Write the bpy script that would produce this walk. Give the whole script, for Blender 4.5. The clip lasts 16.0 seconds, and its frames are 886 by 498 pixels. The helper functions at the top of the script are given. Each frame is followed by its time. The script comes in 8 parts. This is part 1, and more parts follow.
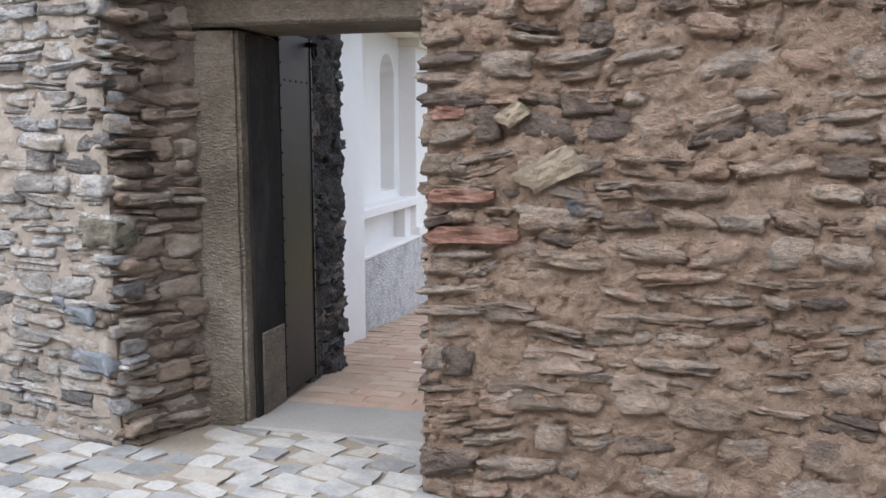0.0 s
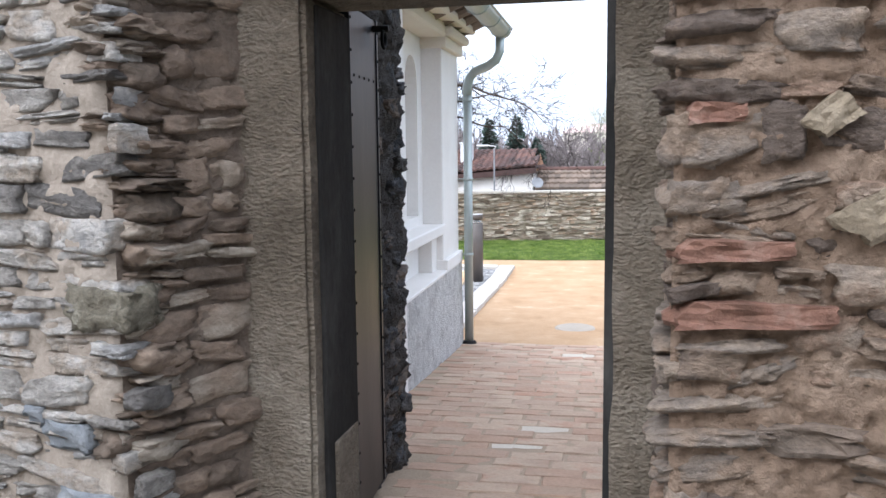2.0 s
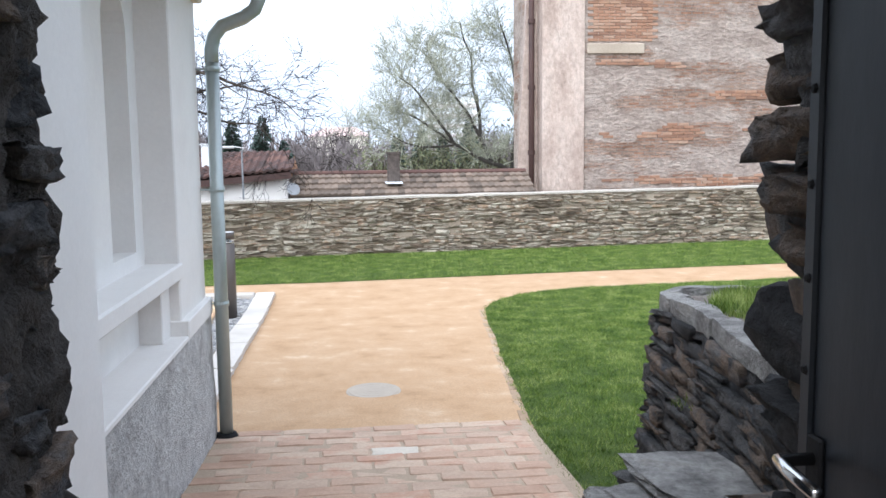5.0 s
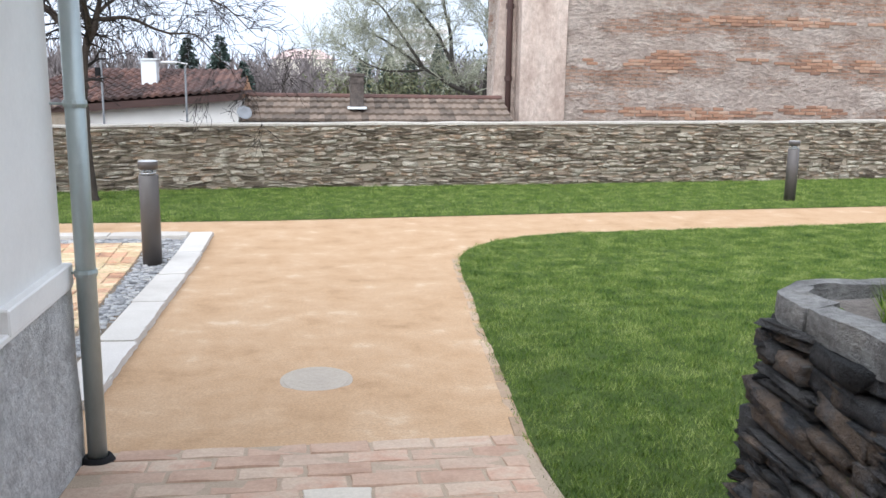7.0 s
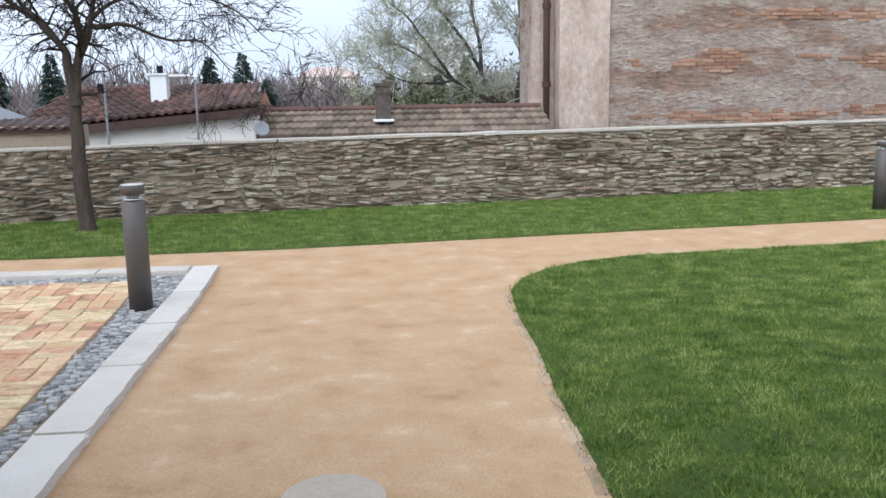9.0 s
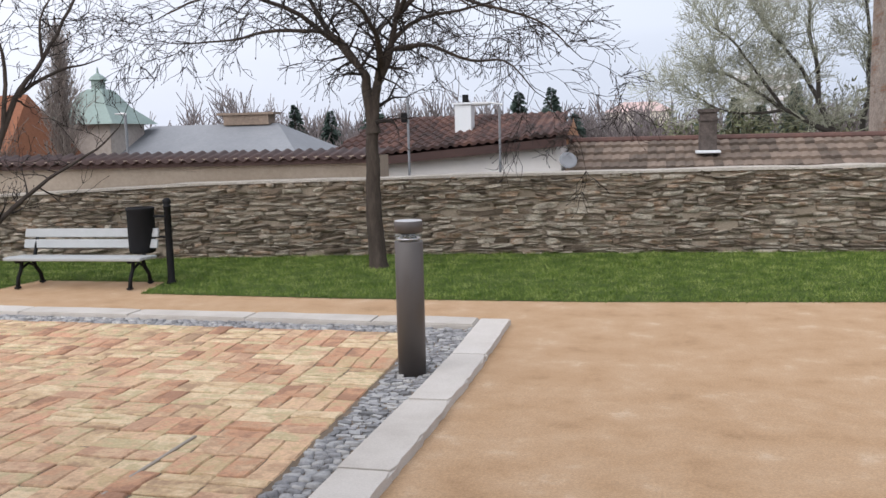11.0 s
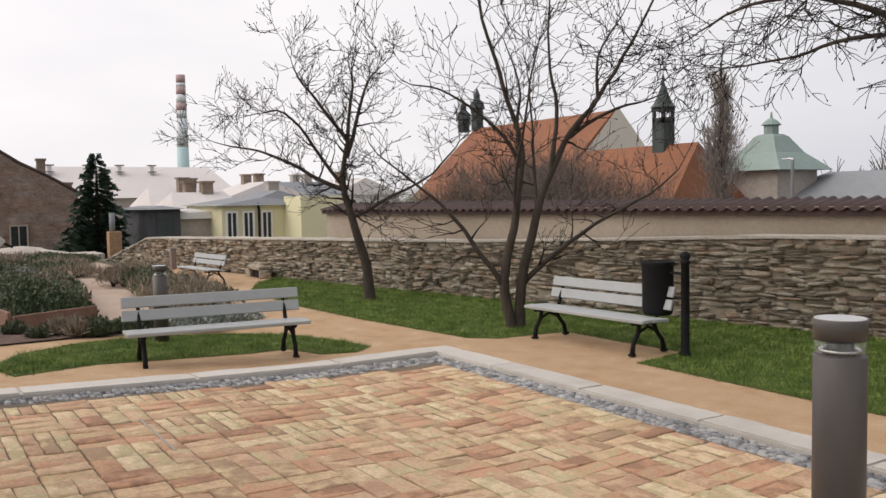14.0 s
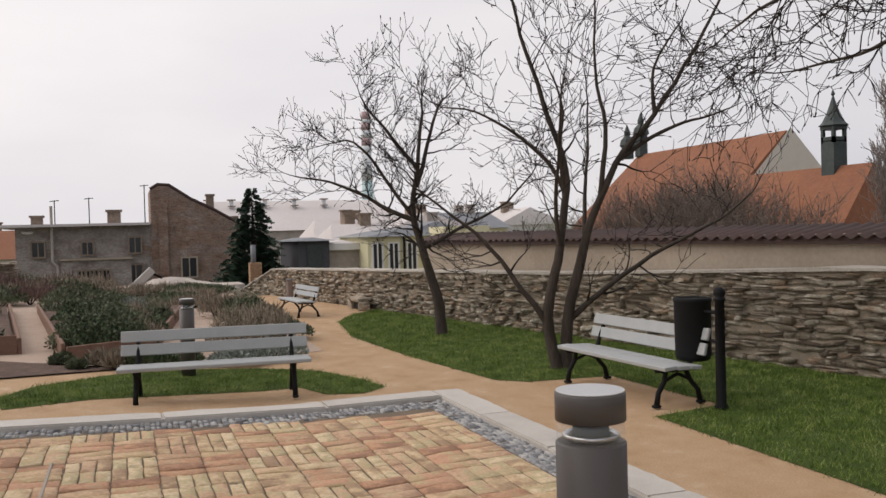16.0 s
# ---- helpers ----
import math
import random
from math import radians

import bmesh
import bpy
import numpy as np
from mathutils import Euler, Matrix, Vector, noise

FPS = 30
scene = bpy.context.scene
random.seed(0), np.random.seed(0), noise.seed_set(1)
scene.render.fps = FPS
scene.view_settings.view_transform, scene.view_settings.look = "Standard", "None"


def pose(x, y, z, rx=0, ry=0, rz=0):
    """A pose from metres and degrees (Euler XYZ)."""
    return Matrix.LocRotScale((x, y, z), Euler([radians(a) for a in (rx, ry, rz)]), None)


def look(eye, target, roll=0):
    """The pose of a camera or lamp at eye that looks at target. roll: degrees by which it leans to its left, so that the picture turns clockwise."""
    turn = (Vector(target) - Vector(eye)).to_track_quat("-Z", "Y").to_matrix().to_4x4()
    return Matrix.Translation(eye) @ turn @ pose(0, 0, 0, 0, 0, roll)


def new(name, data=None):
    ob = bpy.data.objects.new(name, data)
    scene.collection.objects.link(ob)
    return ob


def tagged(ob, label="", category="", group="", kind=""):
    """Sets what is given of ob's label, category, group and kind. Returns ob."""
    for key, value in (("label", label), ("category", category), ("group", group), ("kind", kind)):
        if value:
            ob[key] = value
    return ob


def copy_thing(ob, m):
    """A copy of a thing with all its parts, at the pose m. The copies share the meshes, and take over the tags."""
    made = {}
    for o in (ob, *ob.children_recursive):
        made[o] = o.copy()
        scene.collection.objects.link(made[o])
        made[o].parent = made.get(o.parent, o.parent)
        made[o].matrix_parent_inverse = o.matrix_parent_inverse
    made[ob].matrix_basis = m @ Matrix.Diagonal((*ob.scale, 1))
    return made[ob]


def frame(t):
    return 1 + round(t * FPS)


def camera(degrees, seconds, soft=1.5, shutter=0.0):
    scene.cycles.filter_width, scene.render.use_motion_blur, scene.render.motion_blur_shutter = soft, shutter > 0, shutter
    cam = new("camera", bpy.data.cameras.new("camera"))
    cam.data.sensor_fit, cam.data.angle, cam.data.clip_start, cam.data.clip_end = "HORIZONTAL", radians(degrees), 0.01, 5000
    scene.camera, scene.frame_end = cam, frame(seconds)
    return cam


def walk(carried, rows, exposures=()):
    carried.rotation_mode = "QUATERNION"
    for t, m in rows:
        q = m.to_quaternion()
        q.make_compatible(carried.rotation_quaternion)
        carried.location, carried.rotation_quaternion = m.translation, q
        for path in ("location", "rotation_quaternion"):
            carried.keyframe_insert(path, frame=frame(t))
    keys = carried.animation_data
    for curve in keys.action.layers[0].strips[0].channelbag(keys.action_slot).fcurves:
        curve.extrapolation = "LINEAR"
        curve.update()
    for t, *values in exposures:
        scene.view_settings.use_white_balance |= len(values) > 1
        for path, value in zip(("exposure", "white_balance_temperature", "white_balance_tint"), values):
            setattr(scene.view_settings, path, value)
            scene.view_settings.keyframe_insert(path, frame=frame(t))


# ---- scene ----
cam = camera(53.9, 16.0)
METRES, EYE, TILT, LEAN, TURN = 14.2, 2.13, 0.0, 0.0, 14.4
ROWS = [
    (0.0, 0.0, 0.0, 0.0, -0.0, -7.7, 0.0),
    (0.5, -0.0172, 0.0231, 0.0012, 1.75, -6.99, -0.19),
    (1.0, -0.0357, 0.0464, 0.0012, -1.39, -6.25, -0.23),
    (1.5, -0.0456, 0.0729, -0.0021, -3.18, -6.95, 0.08),
    (2.0, -0.0527, 0.101, -0.0002, -3.63, -6.63, 0.63),
    (2.5, -0.0637, 0.1321, -0.0001, -8.06, -4.77, 1.68),
    (3.0, -0.0674, 0.1635, -0.0029, -11.42, -5.06, 2.02),
    (3.5, -0.0645, 0.1949, -0.0017, -14.47, -5.49, 1.58),
    (4.0, -0.0592, 0.2273, -0.0013, -18.81, -4.81, 1.09),
    (4.2, -0.0557, 0.2399, -0.0015, -20.08, -5.2, 0.94),
    (6.3, -0.01, 0.3616, -0.0109, -19.79, -10.07, -0.06),
    (6.5, -0.0065, 0.3728, -0.0112, -19.1, -10.97, -0.23),
    (7.0, 0.0021, 0.4024, -0.012, -22.33, -11.13, -0.87),
    (7.5, 0.014, 0.4356, -0.0164, -23.67, -11.58, 0.4),
    (8.0, 0.0227, 0.4612, -0.0196, -20.35, -11.96, 0.34),
    (8.2, 0.0253, 0.4711, -0.0205, -21.59, -11.01, 0.35),
    (10.3, 0.0496, 0.5946, -0.0291, -11.41, -9.1, 1.88),
    (10.5, 0.0509, 0.6078, -0.0302, -8.82, -8.36, 1.8),
    (11.0, 0.0552, 0.6411, -0.0339, -0.92, -7.37, 1.33),
    (11.5, 0.0677, 0.6726, -0.0394, 15.82, -6.33, 0.36),
    (12.0, 0.0859, 0.6994, -0.0408, 24.25, -7.76, -0.14),
    (12.5, 0.0926, 0.7286, -0.0407, 30.18, -7.9, 1.97),
    (13.0, 0.1071, 0.7578, -0.0412, 39.37, -6.61, 0.32),
    (13.5, 0.1188, 0.7847, -0.0405, 42.17, -5.68, 0.62),
    (14.0, 0.127, 0.8147, -0.0396, 43.47, -3.34, 0.94),
    (14.5, 0.1407, 0.8444, -0.0396, 49.04, -1.81, 1.28),
    (15.0, 0.1534, 0.8712, -0.0415, 50.72, -1.33, 1.03),
    (15.5, 0.158, 0.9058, -0.0413, 51.52, -0.74, 1.2),
    (16.0, 0.167, 0.9386, -0.0422, 55.6, -1.12, 1.53),
]
walk(cam, [(t, pose(0, 0, EYE, TILT, LEAN, TURN) @ pose(METRES * x, METRES * y, METRES * z, 90 + pitch, roll, yaw)) for t, x, y, z, yaw, pitch, roll in ROWS],
     [(0.0, 1.74, 5900, 13), (2.0, 1.78, 5850, 12), (3.5, 1.72, 5800, 10), (4.2, 1.6, 5800, 10), (7.0, 1.38, 5950, 10), (8.2, 1.15, 5850, 9), (10.3, 0.88, 6000, 12), (11.0, 0.77, 6300, 14),
      (12.5, 0.67, 6750, 15), (13.0, 0.58, 6800, 14), (14.0, 0.46, 6900, 14), (16.0, 0.22, 6900, 15)])

# ---------- world and light: a bright overcast day ----------
world = bpy.data.worlds.new("overcast_sky")
scene.world = world
world.use_nodes = True
wn, wl = world.node_tree.nodes, world.node_tree.links
wn.clear()
sky = wn.new("ShaderNodeTexSky")
sky.sky_type = "NISHITA"
sky.sun_disc = False
sky.sun_elevation = radians(38)
sky.sun_rotation = radians(200)
sky.dust_density = 6.0
sky.air_density = 1.0
grey = wn.new("ShaderNodeHueSaturation")
grey.inputs["Saturation"].default_value = 0.12
wl.new(sky.outputs[0], grey.inputs["Color"])
sky_co = wn.new("ShaderNodeTexCoord")
sky_map = wn.new("ShaderNodeMapping")
sky_map.inputs["Scale"].default_value = (1.0, 1.0, 3.5)
wl.new(sky_co.outputs["Generated"], sky_map.inputs["Vector"])
cloud = wn.new("ShaderNodeTexNoise")
cloud.inputs["Scale"].default_value = 1.6
cloud.inputs["Detail"].default_value = 4
wl.new(sky_map.outputs[0], cloud.inputs["Vector"])
cloud_col = wn.new("ShaderNodeValToRGB")
cloud_col.color_ramp.elements[0].position = 0.3
cloud_col.color_ramp.elements[0].color = (8.1, 8.45, 9.2, 1)
cloud_col.color_ramp.elements[1].position = 0.7
cloud_col.color_ramp.elements[1].color = (10.2, 10.45, 10.8, 1)
wl.new(cloud.outputs["Fac"], cloud_col.inputs["Fac"])
veil = wn.new("ShaderNodeMix")
veil.data_type = "RGBA"
veil.inputs["Factor"].default_value = 0.8
wl.new(grey.outputs["Color"], veil.inputs[6])
wl.new(cloud_col.outputs["Color"], veil.inputs[7])
sky_bg = wn.new("ShaderNodeBackground")
sky_bg.inputs["Strength"].default_value = 0.086
# under the cloud the sky is dimmer and bluer away from the sun
side = wn.new("ShaderNodeVectorMath")
side.operation = "DOT_PRODUCT"
side.inputs[1].default_value = (-0.75, -0.62, 0.25)
wl.new(sky_co.outputs["Generated"], side.inputs[0])
side_col = wn.new("ShaderNodeValToRGB")
side_col.color_ramp.elements[0].position = 0.0
side_col.color_ramp.elements[0].color = (0.56, 0.605, 0.66, 1)
side_col.color_ramp.elements[1].position = 1.0
side_col.color_ramp.elements[1].color = (1.06, 1.05, 1.04, 1)
side_fac = wn.new("ShaderNodeMapRange")
side_fac.inputs["From Min"].default_value = -0.85
side_fac.inputs["From Max"].default_value = 0.75
wl.new(side.outputs["Value"], side_fac.inputs["Value"])
wl.new(side_fac.outputs[0], side_col.inputs["Fac"])
dimmed = wn.new("ShaderNodeMix")
dimmed.data_type = "RGBA"
dimmed.blend_type = "MULTIPLY"
dimmed.inputs["Factor"].default_value = 1.0
wl.new(veil.outputs[2], dimmed.inputs[6])
wl.new(side_col.outputs["Color"], dimmed.inputs[7])
wl.new(dimmed.outputs[2], sky_bg.inputs["Color"])
wl.new(sky_bg.outputs[0], wn.new("ShaderNodeOutputWorld").inputs[0])

sun_data = bpy.data.lights.new("sun", "SUN")
sun_data.energy = 0.9
sun_data.angle = radians(75)
sun_data.color = (1.0, 0.97, 0.92)
sun_ob = new("sun", sun_data)
sun_ob.matrix_world = look((-12, -10, 20), (-2, 8, 0))

# ---------- materials ----------
def surf(name, cols, rand="", ns=5.0, noise_mix=0.6, spread=0.7, rough=0.85, bump=0.4, bscale=40.0, bdist=0.01, stretch=(1, 1, 1),
         metal=0.0, fine=0.25, spec=0.3, coarse_bump=0.0):
    """A surface whose colour wanders along a ramp by large noise and by a random number for each object or island, with fine grain and relief."""
    m = bpy.data.materials.new(name)
    m.use_nodes = True
    n, l = m.node_tree.nodes, m.node_tree.links
    b = n["Principled BSDF"]
    b.inputs["Metallic"].default_value = metal
    b.inputs["Specular IOR Level"].default_value = spec
    geo = n.new("ShaderNodeNewGeometry")
    mp = n.new("ShaderNodeMapping")
    mp.inputs["Scale"].default_value = stretch
    l.new(geo.outputs["Position"], mp.inputs["Vector"])
    big = n.new("ShaderNodeTexNoise")
    big.inputs["Scale"].default_value = ns
    big.inputs["Detail"].default_value = 7
    big.inputs["Roughness"].default_value = 0.62
    l.new(mp.outputs[0], big.inputs["Vector"])
    small = n.new("ShaderNodeTexNoise")
    small.inputs["Scale"].default_value = bscale
    small.inputs["Detail"].default_value = 6
    small.inputs["Roughness"].default_value = 0.7
    l.new(mp.outputs[0], small.inputs["Vector"])

    def calc(op, a, c, d=None):
        k = n.new("ShaderNodeMath")
        k.operation = op
        for i, v in enumerate((a, c, d)):
            if v is None:
                continue
            if isinstance(v, (int, float)):
                k.inputs[i].default_value = v
            else:
                l.new(v, k.inputs[i])
        return k.outputs[0]

    fac = calc("MULTIPLY_ADD", calc("SUBTRACT", big.outputs["Fac"], 0.5), 2.2 * noise_mix, 0.5)
    if rand:
        if rand == "object":
            r = n.new("ShaderNodeObjectInfo").outputs["Random"]
        else:
            r = geo.outputs["Random Per Island"]
        fac = calc("ADD", fac, calc("MULTIPLY", calc("SUBTRACT", r, 0.5), 1.3 * spread))
    ramp = n.new("ShaderNodeValToRGB")
    e = ramp.color_ramp.elements
    while len(e) < len(cols):
        e.new(0.5)
    for i, c in enumerate(cols):
        e[i].position = i / max(1, len(cols) - 1)
        e[i].color = (*c, 1)
    l.new(fac, ramp.inputs["Fac"])
    grain = calc("MULTIPLY_ADD", calc("SUBTRACT", small.outputs["Fac"], 0.5), 2.6 * fine, 1.0)
    mul = n.new("ShaderNodeVectorMath")
    mul.operation = "SCALE"
    l.new(ramp.outputs["Color"], mul.inputs[0])
    l.new(grain, mul.inputs["Scale"])
    l.new(mul.outputs[0], b.inputs["Base Color"])
    ro = calc("MULTIPLY_ADD", calc("SUBTRACT", big.outputs["Fac"], 0.5), 0.35, rough)
    l.new(ro, b.inputs["Roughness"])
    if bump:
        bp = n.new("ShaderNodeBump")
        bp.inputs["Strength"].default_value = bump
        bp.inputs["Distance"].default_value = bdist
        h = small.outputs["Fac"]
        if coarse_bump:
            h = calc("ADD", h, calc("MULTIPLY", big.outputs["Fac"], coarse_bump))
        l.new(h, bp.inputs["Height"])
        l.new(bp.outputs[0], b.inputs["Normal"])
    return m


SLATE = [(0.20, 0.186, 0.173), (0.40, 0.372, 0.338), (0.57, 0.54, 0.50), (0.47, 0.395, 0.32), (0.68, 0.645, 0.60), (0.45, 0.44, 0.43)]
RUBBLE = [(0.20, 0.155, 0.125), (0.34, 0.255, 0.19), (0.44, 0.33, 0.245), (0.33, 0.275, 0.23), (0.49, 0.39, 0.305), (0.42, 0.29, 0.21)]
REAR = [(0.15, 0.118, 0.085), (0.33, 0.275, 0.205), (0.54, 0.475, 0.385), (0.36, 0.245, 0.16), (0.62, 0.56, 0.46), (0.40, 0.35, 0.28), (0.26, 0.20, 0.145)]
BED_STRETCH = (1.0, 1.0, 1.5)
M = {}
for _key, _cols in (("slate", SLATE), ("rubble", RUBBLE)):
    for _kind in ("object", "island"):
        M[_key + "_" + _kind] = surf(_key + "_stone_" + _kind, _cols, rand=_kind, ns=5.0, noise_mix=0.75, spread=0.9, bscale=38, bump=1.0,
                                     bdist=0.06, stretch=BED_STRETCH, fine=0.6, coarse_bump=0.9)
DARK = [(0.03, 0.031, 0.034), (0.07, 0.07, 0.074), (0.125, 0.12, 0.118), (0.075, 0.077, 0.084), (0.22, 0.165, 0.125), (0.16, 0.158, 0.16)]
for _kind in ("object", "island"):
    M["rear_" + _kind] = surf("rear_wall_stone_" + _kind, REAR, rand=_kind, ns=1.5, noise_mix=0.95, spread=0.75, bscale=30, bump=1.0, bdist=0.05, stretch=BED_STRETCH, fine=0.55, coarse_bump=0.3)
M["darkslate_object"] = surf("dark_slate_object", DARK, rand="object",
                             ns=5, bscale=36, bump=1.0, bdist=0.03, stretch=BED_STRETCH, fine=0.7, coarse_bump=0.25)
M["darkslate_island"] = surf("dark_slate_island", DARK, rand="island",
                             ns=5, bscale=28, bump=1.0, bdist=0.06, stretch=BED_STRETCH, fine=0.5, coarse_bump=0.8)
M["strip"] = surf("dull_steel_strip", [(0.30, 0.26, 0.215), (0.42, 0.375, 0.32)], rough=0.6, metal=0.3, bump=0.05, fine=0.1)
M["poplar"] = surf("pale_grey_brown_twig", [(0.17, 0.14, 0.125), (0.25, 0.21, 0.185), (0.32, 0.28, 0.25)], rand="island", ns=0.6, bump=0, fine=0.1)
# a far roof's pink, paled with distance haze in the colour
M["far_pink"] = surf("hazy_pink_roof", [(0.50, 0.36, 0.33), (0.58, 0.45, 0.42)], ns=0.4, bump=0, fine=0.1)
M["capstone"] = surf("pale_grey_capstone", [(0.10, 0.098, 0.095), (0.22, 0.213, 0.205), (0.36, 0.35, 0.335), (0.27, 0.25, 0.22)], ns=6, noise_mix=0.9, bscale=34, bump=1.0, bdist=0.04, fine=0.55, stretch=(1, 1, 1.6), coarse_bump=0.7)
M["gravel_soil"] = surf("grey_gravelly_soil", [(0.13, 0.112, 0.096), (0.24, 0.21, 0.185), (0.36, 0.325, 0.29)], ns=6, rough=0.95, bump=1.0, bscale=55, bdist=0.03, fine=0.5)
M["mortar_grey"] = surf("grey_lime_mortar", [(0.24, 0.20, 0.16), (0.34, 0.29, 0.24), (0.42, 0.37, 0.315)], ns=2.5, bscale=60, bump=0.8, bdist=0.015, fine=0.35, coarse_bump=0.5)
M["mortar_brown"] = surf("brown_weathered_mortar", [(0.13, 0.10, 0.078), (0.21, 0.165, 0.13), (0.29, 0.24, 0.195)], ns=3, bscale=45, bump=1.0, bdist=0.03, fine=0.4, coarse_bump=0.5)
# very dark mortar for the wall's broken end
M["mortar_dark"] = surf("dark_end_mortar", [(0.05, 0.044, 0.04), (0.09, 0.079, 0.071), (0.14, 0.122, 0.108)], ns=4, bscale=35, bump=1.0, bdist=0.05, fine=0.5, coarse_bump=0.6)
M["mortar_pink"] = surf("sandy_pink_mortar", [(0.26, 0.175, 0.118), (0.385, 0.275, 0.197), (0.47, 0.365, 0.28)], ns=3.0, bscale=42, bump=1.0, bdist=0.05, fine=0.4, coarse_bump=0.6)
M["mortar_rear"] = surf("weathered_wall_mortar", [(0.20, 0.162, 0.12), (0.32, 0.268, 0.205), (0.44, 0.38, 0.305)], ns=2.0, bscale=40, bump=0.8, bdist=0.02, fine=0.35)
M["cap_mortar"] = surf("pale_cap_mortar", [(0.36, 0.32, 0.275), (0.50, 0.455, 0.40), (0.60, 0.56, 0.505)], ns=3, bscale=30, bump=0.8, bdist=0.03, fine=0.4)
M["jamb"] = surf("tooled_sandstone", [(0.11, 0.09, 0.066), (0.215, 0.18, 0.138), (0.33, 0.29, 0.235)], ns=2.2, noise_mix=0.9, bscale=27, bump=1.0, bdist=0.06, stretch=(1, 1, 1.5), fine=0.5)
# dark reveal render, taken near black to hold the passage's shade
M["jamb_smooth"] = surf("rendered_reveal_with_shade", [(0.012, 0.012, 0.012), (0.032, 0.031, 0.03), (0.075, 0.072, 0.068)], ns=3.5, noise_mix=1.0, bscale=45, bump=0.4, fine=0.35, spec=0.12, stretch=(1, 1, 0.5))
M["sill"] = surf("pale_stone_sill", [(0.25, 0.235, 0.215), (0.35, 0.33, 0.30)], ns=4, bscale=60, bump=0.3, fine=0.2)
M["steel"] = surf("dark_brushed_sheet_steel", [(0.014, 0.018, 0.024), (0.034, 0.039, 0.047), (0.07, 0.075, 0.082)], ns=2.2, noise_mix=0.9, stretch=(1, 1, 0.35), rough=0.40, metal=0.85, bump=0.06, bscale=20, fine=0.15, spec=0.5)
M["iron"] = surf("black_painted_iron", [(0.006, 0.006, 0.007), (0.014, 0.014, 0.015)], ns=9, rough=0.72, bump=0.15, bscale=70, fine=0.2, spec=0.2)
M["zinc"] = surf("galvanised_downpipe", [(0.30, 0.36, 0.35), (0.42, 0.47, 0.46), (0.50, 0.53, 0.52)], ns=3, rough=0.42, metal=0.55, bump=0.05, bscale=30, fine=0.12, stretch=(1, 1, 0.4), spec=0.5)
M["white"] = surf("white_lime_render", [(0.70, 0.675, 0.645), (0.80, 0.78, 0.75), (0.84, 0.825, 0.80)], ns=1.6, rough=0.9, bump=0.12, bscale=45, fine=0.05)
M["cream"] = surf("pale_cream_render", [(0.68, 0.62, 0.52), (0.78, 0.73, 0.63)], ns=1.6, rough=0.9, bump=0.12, bscale=45, fine=0.05)
M["roughcast"] = surf("grey_roughcast_plinth", [(0.46, 0.45, 0.44), (0.72, 0.715, 0.70), (0.80, 0.80, 0.79)], ns=7, noise_mix=0.9, rough=0.95, bump=1.0, bscale=26, bdist=0.06, fine=0.42)
M["sand"] = surf("compacted_sand_gravel", [(0.31, 0.187, 0.097), (0.44, 0.285, 0.162), (0.485, 0.33, 0.202), (0.60, 0.465, 0.335)], ns=2.8, rough=0.95, bump=0.6, bscale=80, bdist=0.012, fine=0.42, noise_mix=0.8)
M["far_earth"] = surf("rough_town_ground", [(0.05, 0.06, 0.03), (0.12, 0.11, 0.07), (0.16, 0.15, 0.12)], ns=0.3, rough=0.95, bump=0.2, bscale=5, fine=0.3)
M["turf"] = surf("lawn_soil_and_grass", [(0.03, 0.05, 0.008), (0.06, 0.095, 0.014), (0.10, 0.14, 0.028)], ns=5, rough=0.95, bump=0.9, bscale=60, bdist=0.02, fine=0.5)
M["blade"] = surf("grass_blade", [(0.038, 0.085, 0.009), (0.098, 0.165, 0.018), (0.17, 0.24, 0.038), (0.30, 0.355, 0.11)], rand="island", ns=3.6, noise_mix=1.4, spread=0.72, rough=0.6, bump=0, fine=0.1)
M["kerb"] = surf("pale_cut_granite_kerb", [(0.42, 0.385, 0.345), (0.53, 0.495, 0.45), (0.60, 0.565, 0.525)], rand="object", ns=3, spread=0.4, bscale=90, bump=0.25, fine=0.2)
M["sett"] = surf("grey_slate_sett", [(0.17, 0.172, 0.175), (0.28, 0.28, 0.285), (0.38, 0.38, 0.38), (0.46, 0.45, 0.43)], rand="island", ns=8, bscale=60, bump=0.6, fine=0.3)
M["joint"] = surf("dark_sandy_joint", [(0.20, 0.17, 0.13), (0.33, 0.285, 0.225)], ns=6, bscale=80, bump=0.6, fine=0.3)
M["joint_mid"] = surf("sandy_brick_joint", [(0.085, 0.065, 0.046), (0.17, 0.13, 0.092), (0.27, 0.21, 0.15)], ns=4, bscale=80, bump=0.6, fine=0.3)
M["joint_pale"] = surf("pale_sandy_joint", [(0.33, 0.25, 0.18), (0.44, 0.35, 0.26)], ns=6, bscale=80, bump=0.6, fine=0.3)
M["brick_yellow"] = surf("yellow_paving_brick", [(0.40, 0.265, 0.165), (0.58, 0.42, 0.25), (0.72, 0.565, 0.37), (0.50, 0.41, 0.235), (0.62, 0.42, 0.27), (0.48, 0.295, 0.19)], rand="object", ns=6, noise_mix=0.75, spread=0.75, bscale=45, bump=0.8, bdist=0.012, fine=0.36)
M["brick_red"] = surf("red_paving_brick", [(0.36, 0.20, 0.125), (0.55, 0.31, 0.185), (0.49, 0.325, 0.205), (0.67, 0.46, 0.29), (0.52, 0.39, 0.22), (0.59, 0.34, 0.215)], rand="object", ns=6, noise_mix=0.75, spread=0.75, bscale=45, bump=0.8, bdist=0.012, fine=0.36)
